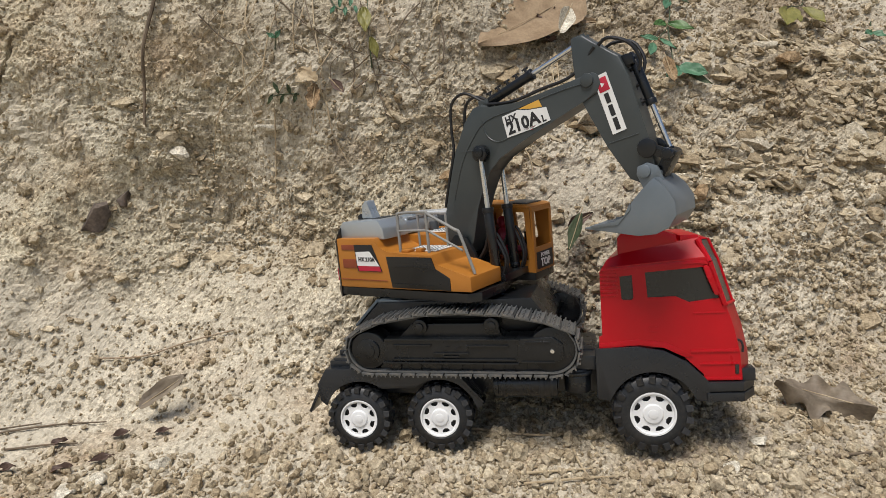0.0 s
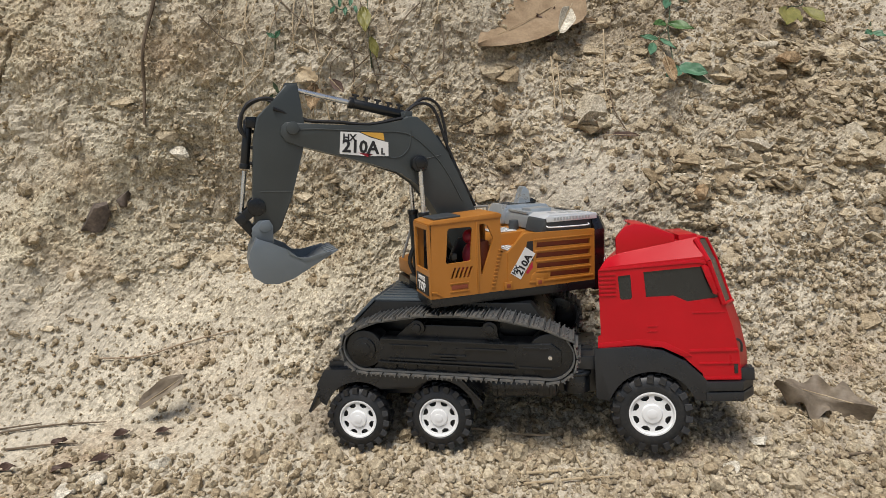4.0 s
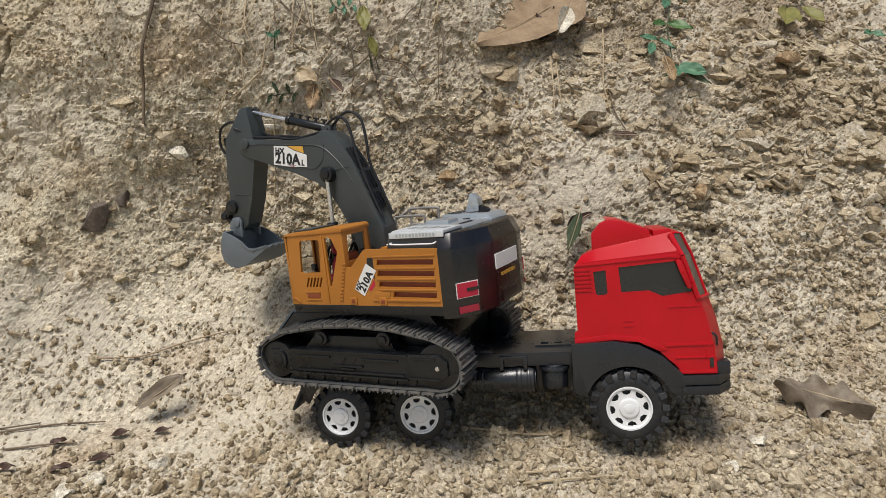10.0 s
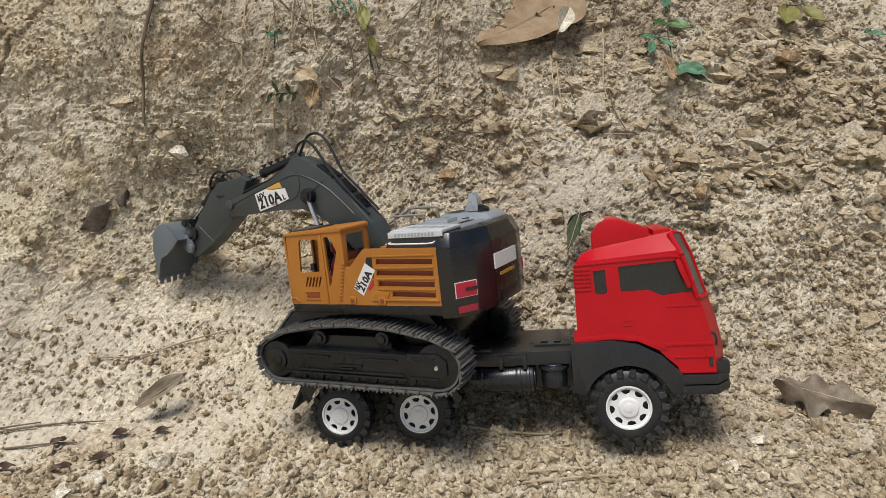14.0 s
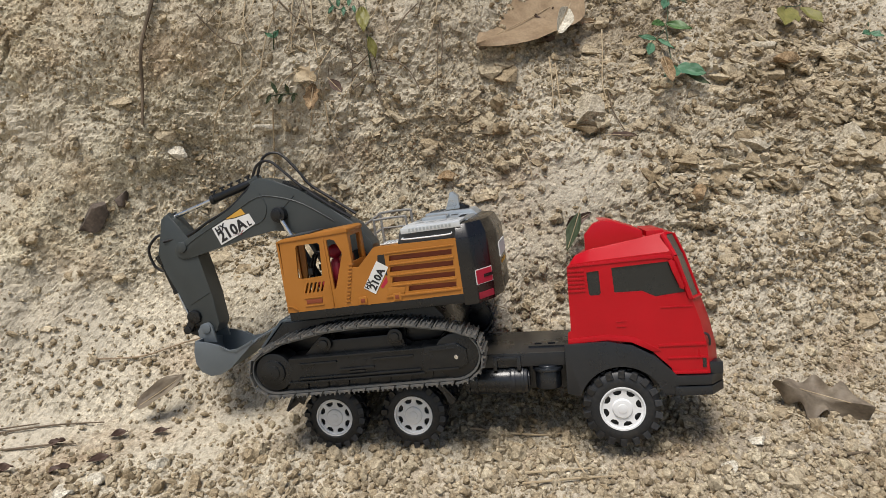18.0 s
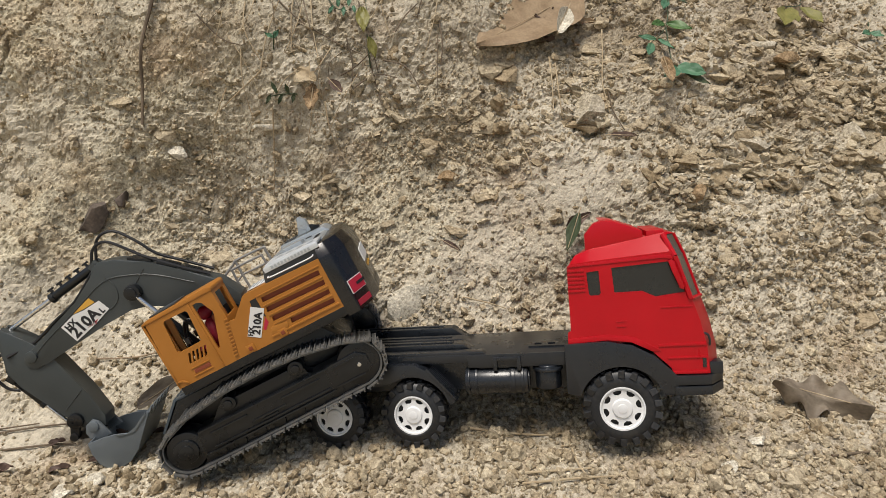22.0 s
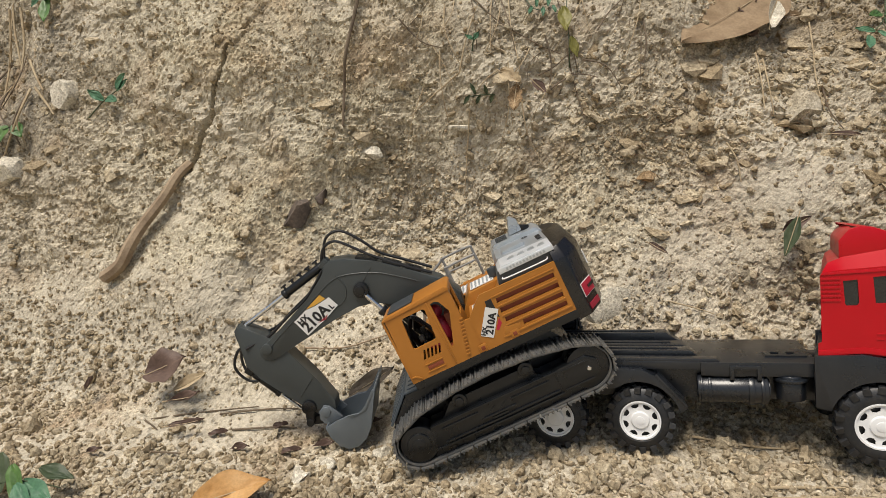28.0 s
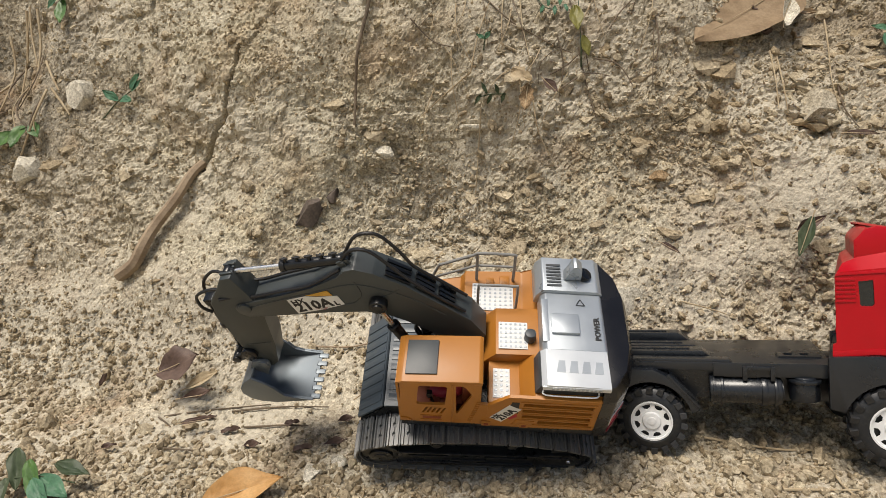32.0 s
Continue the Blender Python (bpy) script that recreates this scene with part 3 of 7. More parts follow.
    # front fenders and bumper
    for y0 in (0.004, W - 0.008):
        bm = bmesh.new()
        arch = ring_arc(0.21, 0.036, 0.0415, 18, 162 if y0 < 0.06 else 128, 18)
        back = 0.158 if y0 < 0.06 else 0.184
        line = [(back, 0.052), (back, 0.101), (0.198, 0.1025), (0.222, 0.098), (0.242, 0.087), (0.258, 0.071), (0.262, 0.066), (0.262, 0.0485)] + arch
        prism(bm, line, y0, y0 + 0.004, 0.0007)
        part("front_fender", bm, MAT_TRUCK_BLACK, truck)
    bm = bmesh.new()
    prism(bm, [(0.158, 0.084), (0.158, 0.098), (0.198, 0.099), (0.222, 0.095), (0.242, 0.084), (0.258, 0.066), (0.254, 0.062), (0.236, 0.079), (0.214, 0.086), (0.19, 0.086)], 0.007, W - 0.007, 0.0006)
    for v in bm.verts:
        if v.co.x < 0.18:
            v.co.x += 0.27 * max(v.co.y - 0.0085, 0)
    part("wheel_housing", bm, MAT_TRUCK_BLACK, truck)
    bm = bmesh.new()
    plan = [(0.259, 0.003), (0.292, 0.004), (0.306, 0.022), (0.309, 0.06), (0.306, W - 0.022), (0.292, W - 0.004), (0.259, W - 0.003)]
    for za, zb, off in ((0.048, 0.0565, 0.0), (0.0575, 0.0665, 0.0008)):
        a = [bm.verts.new((x, y + (off if y < 0.06 else -off), za)) for x, y in plan]
        b = [bm.verts.new((x, y + (off if y < 0.06 else -off), zb)) for x, y in plan]
        fs = [bm.faces.new(a), bm.faces.new(b[::-1])] + [bm.faces.new((a[i], a[(i + 1) % 7], b[(i + 1) % 7], b[i])) for i in range(7)]
        soften(bm, fs, 0.0008)
    block(bm, (0.2915, 0.010, 0.066), (0.3040, 0.024, 0.078), 0.001)
    block(bm, (0.2915, W - 0.024, 0.066), (0.3040, W - 0.010, 0.078), 0.001)
    part("bumper", bm, MAT_TRUCK_BLACK, truck, "black plastic front bumper with a step")
    # cab
    y0, y1 = 0.0085, W - 0.0085

    def slant(bm):
        """The rear wall runs forward from the near side to the far one."""
        for v in bm.verts:
            if v.co.x < 0.205:
                v.co.x += 0.027 * min(max((v.co.y - y0) / (y1 - y0), 0), 1) * min((0.205 - v.co.x) / 0.040, 1.0)
        return bm

    side = [(0.162, 0.1005), (0.1625, 0.112), (0.1655, 0.1135), (0.1655, 0.176), (0.172, 0.1865), (0.188, 0.192), (0.262, 0.2035), (0.2695, 0.2015), (0.278, 0.181), (0.290, 0.140), (0.2965, 0.118), (0.3015, 0.092), (0.3025, 0.0675), (0.2585, 0.0675), (0.2575, 0.0735), (0.2405, 0.0905), (0.222, 0.1005), (0.20, 0.1035)]
    win_small = [(0.1838, 0.1705), (0.1955, 0.1715), (0.1962, 0.1495), (0.1945, 0.1475), (0.1865, 0.1475), (0.185, 0.149)]
    win_big = [(0.2075, 0.1735), (0.2612, 0.1765), (0.2735, 0.1465), (0.2465, 0.1435), (0.2345, 0.1495), (0.209, 0.1492)]
    bm = bmesh.new()
    cut, deep = 0.011, 0.017
    front = side[7:13]
    crease = [(0.1655, 0.1760), (0.1700, 0.1795), (0.1880, 0.1812), (0.2615, 0.1858)]
    flank = side[:3] + crease + [(x - cut, z) for x, z in front[1:]] + side[13:]
    for ya, yb in ((y0, y0 + 0.003), (y1, y1 - 0.003)):
        plate(bm, flank, [win_small, win_big], ya, yb)
    ridge = [((0.1655, 0.1760), 0.0), ((0.1720, 0.1865), 0.010), ((0.1880, 0.1920), 0.014), ((0.2620, 0.2035), 0.014)]
    for (pa, ia), (pb, ib) in zip([((0.1655, 0.1135), 0.0)] + ridge, ridge):
        bm.faces.new([bm.verts.new(q) for q in ((pa[0], y0 + ia, pa[1]), (pa[0], y1 - ia, pa[1]), (pb[0], y1 - ib, pb[1]), (pb[0], y0 + ib, pb[1]))])
    for yy, s in ((y0, 1), (y1, -1)):
        C = [Vector((x, yy, z)) for x, z in crease]
        R = [Vector((x, yy + s * i, z)) for (x, z), i in ridge]
        top = Vector((0.2585, yy + s * 0.010, 0.2015))
        for loop in ((C[0], C[1], R[1]), (C[1], C[2], R[2], R[1]), (C[2], C[3], R[3], R[2]), (C[3], Vector((0.2670, yy, 0.1810)), top), (C[3], top, R[3])):
            bm.faces.new([bm.verts.new(q) for q in loop])
    glass = bmesh.new()
    for (xa, za), (xb, zb) in zip([(0.262, 0.2035)] + front, front):
        to = glass if za <= 0.2016 and zb >= 0.139 else bm
        inset = 0.0012 if to is glass else 0.0
        top = (0.262, 0.2035) == (xa, za)
        for u in (0, 1):
            ya, yb = (y0, y0 + deep) if u == 0 else (y1, y1 - deep)
            ca = 0.003 if top else cut
            pull = 0.010 if u == 0 else -0.010
            v = [to.verts.new(p) for p in ((xa - ca - inset, ya + pull * (za > 0.19), za), (xa - inset, yb, za), (xb - inset, yb, zb), (xb - cut - inset, ya + pull * (zb > 0.19), zb))]
            to.faces.new(v)
        v = [to.verts.new(p) for p in ((xa - inset, y0 + deep, za), (xa - inset, y1 - deep, za), (xb - inset, y1 - deep, zb), (xb - inset, y0 + deep, zb))]
        to.faces.new(v)
    # pillars at the corners of the windscreen and the bar below it
    shell, bm = bm, bmesh.new()
    for (xa, za), (xb, zb) in zip(front[:2], front[1:3]):
        for yy, dx in ((y0, cut), (y0 + deep, 0.0), (y1 - deep, 0.0), (y1, cut)):
            rod(bm, (xa - dx - 0.001, yy + (0.010 if yy < 0.06 else -0.010) * (dx > 0) * (za > 0.19), za), (xb - dx - 0.001, yy, zb), 0.0016 if dx == 0.0 else 0.0026, 8)
    rod(bm, (0.2900, y0 + deep, 0.140), (0.2900, y1 - deep, 0.140), 0.0018, 8)
    rod(bm, (0.2790, y0, 0.140), (0.2900, y0 + deep, 0.140), 0.0018, 8)
    part("windscreen", glass, MAT_WINDSCREEN, truck, "brown-tinted raked windscreen that wraps round the corners")
    frame_bm, bm = bm, shell
    bmesh.ops.remove_doubles(bm, verts=bm.verts[:], dist=0.00005)
    cab = part("cab", slant(bm), MAT_RED, truck, "glossy red plastic driver's cab")
    part("windscreen_frame", frame_bm, MAT_RED, cab)
    bm = bmesh.new()
    block(bm, (0.1640, y0 + 0.001, 0.100), (0.288, y1 - 0.001, 0.104), 0.0)
    part("cab_floor", slant(bm), MAT_RED, cab)
    # relief on the cab sides: crease lines, ribs, step panels
    for ya, yb in ((y0 - 0.0009, y0 + 0.001), (y1 - 0.001, y1 + 0.0009)):
        bm = bmesh.new()
        prism(bm, [(0.1655, 0.176), (0.1668, 0.1785), (0.255, 0.1835), (0.2655, 0.181), (0.2650, 0.178), (0.255, 0.1805)], ya, yb, 0.0003)
        for k in range(6):
            block(bm, (0.1658, ya, 0.1515 + 0.0040 * k), (0.1815, yb, 0.1538 + 0.0040 * k), 0.0004)
        prism(bm, [(0.162, 0.1005), (0.162, 0.1055), (0.20, 0.1085), (0.2245, 0.105), (0.2445, 0.094), (0.2485, 0.091), (0.2405, 0.0905), (0.222, 0.1005), (0.20, 0.1035)], ya, yb, 0.0003)
        block(bm, (0.2465, ya, 0.0945), (0.2895, yb, 0.0975), 0.0005)
        block(bm, (0.2545, ya, 0.0825), (0.2900, yb, 0.0845), 0.0005)
        block(bm, (0.2585, ya, 0.0675), (0.2900, yb, 0.0705), 0.0005)
        block(bm, (0.209, ya + 0.0002, 0.1205), (0.2185, yb, 0.1215), 0.0002)
        block(bm, (0.209, ya + 0.0002, 0.1155), (0.2185, yb, 0.1165), 0.0002)
        block(bm, (0.25, ya + 0.0002, 0.1320), (0.2790, yb, 0.1335), 0.0004)
        part("body_trim", slant(bm), MAT_RED, truck)
    for ya, yb in ((y0 + 0.0012, y0 + 0.0022), (y1 - 0.0022, y1 - 0.0012)):
        bm = bmesh.new()
        prism(bm, [(0.181, 0.174), (0.198, 0.174), (0.198, 0.145), (0.181, 0.145)], ya, yb, 0)
        part("window", slant(bm), MAT_GLASS, truck, "small dark side window")
        bm = bmesh.new()
        prism(bm, [(0.204, 0.177), (0.263, 0.179), (0.275, 0.142), (0.204, 0.142)], ya, yb, 0)
        part("window", bm, MAT_GLASS, truck, "large dark side window with a dropped sill")
    # roof air deflector
    bm = bmesh.new()
    prism(bm, [(0.184, 0.188), (0.184, 0.2065), (0.1930, 0.2170), (0.2030, 0.2195), (0.2130, 0.2180), (0.2400, 0.2070), (0.2400, 0.195)], 0.022, W - 0.022, 0.0030)
    for v in bm.verts:
        if v.co.x < 0.20:
            v.co.x += 0.16 * (v.co.y - 0.022)
    part("air_deflector", bm, MAT_RED, truck, "red wedge-shaped roof deflector")
    bm = bmesh.new()
    block(bm, (0.2430, 0.023, 0.1970), (0.2600, W - 0.023, 0.2060), 0.0016)
    part("roof_hump", bm, MAT_RED, truck)
    for ya in (y0 - 0.004, y1 + 0.0005):
        bm = bmesh.new()
        prism(bm, [(0.259, 0.177), (0.2625, 0.1785), (0.2655, 0.176), (0.2665, 0.168), (0.273, 0.153), (0.2715, 0.1495), (0.2685, 0.1505), (0.2625, 0.1665)], ya, ya + 0.0035, 0.0009)
        part("side_mirror", bm, MAT_RED, truck, "red plastic side mirror on its arm")
        bm = bmesh.new()
        tube(bm, [(0.2885, ya + 0.006, 0.106), (0.2915, ya + 0.005, 0.1045), (0.2930, ya + 0.005, 0.100), (0.2930, ya + 0.006, 0.094)], 0.0011, 8)
        part("grab_handle", bm, MAT_TRUCK_BLACK, truck)
        bm = bmesh.new()
        block(bm, (0.2855, ya + 0.003, 0.0735), (0.2890, ya + 0.005, 0.083), 0.0008)
        part("marker_light", bm, MAT_GLASS, truck)
    wheels = []
    for x, z, r, rr in ((-0.0865, 0.033, 0.0335, 0.0200), (0.0, 0.034, 0.0340, 0.0203), (0.209, 0.037, 0.0370, 0.0216)):
        wheels.append((wheel(truck, x, z, 0.0, r, rr, 0.022, -1), x, z, 0.0, r))
        wheels.append((wheel(truck, x, z, W, r, rr, 0.022, 1), x, z, W, r))
    return truck, wheels


truck, truck_wheels = build_truck()


# ---- the excavator ----
B = (-0.0083, 0.1267)          # boom foot, in the house
BOOM_Y = 0.0007
PIN_C = (-0.0401, 0.0898)      # lift pin on the boom, from the foot
PIN_S = (-0.1602, 0.1365)      # stick pin, from the foot
PIN_D = (-0.0440, 0.1395)      # stick cylinder's base, from the foot
ST_TOP = (0.0012, 0.0377)      # stick cylinder's pin, from the stick pin
ST_K = (-0.0311, -0.0924)      # bucket pin, from the stick pin
CYL_BASE = (-0.050, 0.098)     # lift cylinder's base, in the house


def track_line():
    """The outer line of a crawler: flat below, humped above, round at both ends."""
    pts = ring_arc(0.0955, 0.0275, 0.0250, -85, 20, 8) + [(0.1130, 0.0460), (0.0917, 0.0555), (0.0496, 0.0645), (0.006, 0.0680), (-0.035, 0.0665), (-0.080, 0.0592), (-0.1045, 0.0490)] + ring_arc(-0.092, 0.0295, 0.0245, 145, 268, 9)
    p = [Vector((x, 0, z)) for x, z in pts]
    p.append(p[0])
    return p


def even_points(p, count):
    lens = [0.0]
    for a, b in zip(p, p[1:]):
        lens.append(lens[-1] + (b - a).length)
    out = []
    for i in range(count):
        s = lens[-1] * i / count
        k = max(j for j in range(len(lens) - 1) if lens[j] <= s)
        d = p[k + 1] - p[k]
        out.append((p[k] + d * ((s - lens[k]) / d.length), d.normalized()))
    return out


def build_track(excavator, y, shoe):
    line = track_line()
    inner = [Vector((q.x * 0.972, 0, 0.036 + (q.z - 0.036) * 0.90)) for q in line[:-1]]
    bm = bmesh.new()
    plate(bm, [(q.x, q.z) for q in [Vector((q.x * 0.985, 0, 0.036 + (q.z - 0.036) * 0.955)) for q in line[:-1]]], [[(q.x, q.z) for q in inner]], y - 0.014, y + 0.014)
    track = part("crawler_track", bm, MAT_TRACK, excavator, "dusty black crawler track with ridged shoes")
    for p, d in even_points(line, 36):
        s = new("track_shoe", shoe)
        s.parent = track
        s.location = (p.x, y, p.z)
        s.rotation_euler = (0, -math.atan2(d.z, d.x), 0)
    return track


def shoe_mesh():
    """A crawler shoe: a plate with three cross ridges and two square windows."""
    bm = bmesh.new()
    w, h = 0.0168, 0.0066
    wins = [[(-0.0016, y - 0.0016), (0.0016, y - 0.0016), (0.0016, y + 0.0016), (-0.0016, y + 0.0016)] for y in (-0.0052, 0.0052)]
    plate(bm, [(-h, -w), (h, -w), (h, w), (-h, w)], wins, -0.0008, 0.0008, pose(0, 0, 0, 90))
    for x, top in ((-0.0048, 0.0030), (0.0, 0.0022), (0.0048, 0.0030)):
        for ya, yb in ((-w, -0.0070), (-0.0034, 0.0034), (0.0070, w)) if x == 0.0 else ((-w, w),):
            prism(bm, [(x - 0.0009, 0.0006), (x - 0.0005, top), (x + 0.0005, top), (x + 0.0009, 0.0006)], ya, yb, 0.0)
    for v in bm.verts:
        v.co.z = -v.co.z
    bmesh.ops.recalc_face_normals(bm, faces=bm.faces[:])
    me = bpy.data.meshes.new("track_shoe")
    bm.to_mesh(me)
    bm.free()
    me.materials.append(MAT_TRACK)
    return me


def build_undercarriage(ex):
    shoe = shoe_mesh()
    for s in (-1, 1):
        y = 0.073 * s
        o = y + 0.0150 * s      # outer face
        build_track(ex, y, shoe)
        bm = bmesh.new()
        prism(bm, [(-0.078, 0.016), (0.064, 0.0135), (0.066, 0.0395), (-0.074, 0.042)], o - 0.028 * s, o - 0.001 * s, 0.0012)
        prism(bm, [(-0.086, 0.0065), (0.088, 0.0055), (0.080, 0.016), (-0.076, 0.018)], o - 0.026 * s, o - 0.006 * s, 0.0010)
        prism(bm, [(0.062, 0.0150), (0.098, 0.0150), (0.106, 0.0205), (0.106, 0.034), (0.097, 0.041), (0.062, 0.0400)], o - 0.026 * s, o, 0.0012)
        prism(bm, [(-0.060, 0.041), (0.05, 0.0395), (0.03, 0.054), (-0.045, 0.055)], o - 0.026 * s, o - 0.008 * s, 0.0012)
        # raised mouldings
        for (xa, za, xb, zb) in ((-0.064, 0.0352, -0.024, 0.0348), (0.012, 0.0335, 0.054, 0.0330), (0.070, 0.0365, 0.094, 0.0362), (-0.066, 0.0205, 0.060, 0.0188), (-0.022, 0.0262, 0.014, 0.0258), (-0.012, 0.0232, 0.004, 0.0230), (-0.077, 0.0172, 0.063, 0.0148), (-0.073, 0.0412, 0.065, 0.0388), (0.066, 0.0168, 0.097, 0.0164)):
            block(bm, (0, -0.0019, -0.0010), (math.hypot(xb - xa, zb - za), 0.0019, 0.0010), 0.0004, Matrix.Translation((xa, o - 0.0008 * s, za)) @ pose(0, 0, 0, 0, -math.degrees(math.atan2(zb - za, xb - xa))))
        for k in range(3):
            prism(bm, [(-0.012 + 0.012 * k, 0.030), (-0.008 + 0.012 * k, 0.0335), (-0.005 + 0.012 * k, 0.0335), (-0.009 + 0.012 * k, 0.030)], o - 0.002 * s, o + 0.0002 * s, 0.0)
        part("track_frame", bm, MAT_BLACK, ex, "black plastic side frame with moulded panel lines")
        bm = bmesh.new()
        rod(bm, (-0.092, o - 0.027 * s, 0.0295), (-0.092, o - 0.002 * s, 0.0295), 0.0195, 26, None, 0.0012)
        rod(bm, (-0.092, o - 0.003 * s, 0.0295), (-0.092, o + 0.0005 * s, 0.0295), 0.0125, 22, None, 0.0008)
        rod(bm, (-0.092, o, 0.0295), (-0.092, o + 0.0016 * s, 0.0295), 0.0075, 18, None, 0.0008)
        part("idler_wheel", bm, MAT_BLACK, ex)
        bm = bmesh.new()
        rod(bm, (0.0955, o - 0.027 * s, 0.0275), (0.0955, o - 0.003 * s, 0.0275), 0.0225, 26, None, 0.001)
        part("sprocket", bm, MAT_BLACK, ex)
        bm = bmesh.new()
        rod(bm, (0.0955, o - 0.001 * s, 0.0275), (0.0955, o + 0.0012 * s, 0.0275), 0.0026, 10, 0.002)
        part("bolt", bm, MAT_CHROME, ex, "bright metal bolt head")
        for x in (-0.0357, 0.0377):
            bm = bmesh.new()
            rod(bm, (x, o - 0.022 * s, 0.0525), (x, o - 0.004 * s, 0.0525), 0.0078, 18, None, 0.0008)
            rod(bm, (x, o - 0.005 * s, 0.0525), (x, o - 0.0015 * s, 0.0525), 0.0045, 14, None, 0.0005)
            prism(bm, [(x - 0.008, 0.040), (x + 0.008, 0.040), (x + 0.006, 0.055), (x - 0.006, 0.055)], o - 0.018 * s, o - 0.009 * s, 0.0008)
            part("carrier_roller", bm, MAT_BLACK, ex)
        for k in range(7):
            bm = bmesh.new()
            x = -0.066 + 0.0215 * k
            rod(bm, (x, o - 0.024 * s, 0.0125), (x, o - 0.004 * s, 0.0125), 0.0072, 14, None, 0.0006)
            part("track_roller", bm, MAT_BLACK, ex)
    bm = bmesh.new()
    prism(bm, [(-0.116, 0.030), (-0.115, 0.046), (-0.088, 0.0725), (0.075, 0.0725), (0.095, 0.045), (0.090, 0.018), (-0.105, 0.018)], -0.056, 0.056, 0.0016)
    part("belly_box", bm, MAT_BLACK, ex)
    bm = bmesh.new()
    d = Vector((0.027, 0, 0.0265))
    m = Matrix.Translation((-0.1160, 0, 0.0470)) @ pose(0, 0, 0, 0, -math.degrees(math.atan2(d.z, d.x)))
    block(bm, (0.0, -0.0555, -0.0005), (0.0375, 0.0555, 0.0022), 0.0006, m)
    block(bm, (-0.0885, -0.0555, 0.0725), (-0.030, 0.0555, 0.0747), 0.0006)
    cover = part("ribbed_cover", bm, MAT_BELLY, ex, "ribbed blue-grey plastic front cover")
    for k in range(9):
        y = -0.046 + 0.0115 * k
        bm = bmesh.new()
        block(bm, (0.002, y - 0.0035, 0.0015), (0.0360, y + 0.0035, 0.0032), 0.0005, m)
        part("rib", bm, MAT_BELLY, cover)
        bm = bmesh.new()
        block(bm, (-0.085, y - 0.0035, 0.0744), (-0.032, y + 0.0035, 0.0758), 0.0005)
        part("rib", bm, MAT_BELLY, cover)
    bm = bmesh.new()
    rod(bm, (0, 0, 0.060), (0, 0, 0.0795), 0.046, 40, None, 0.001)
    rod(bm, (0, 0, 0.0645), (0, 0, 0.0705), 0.050, 40, None, 0.001)
    part("slew_ring", bm, MAT_BLACK, ex)


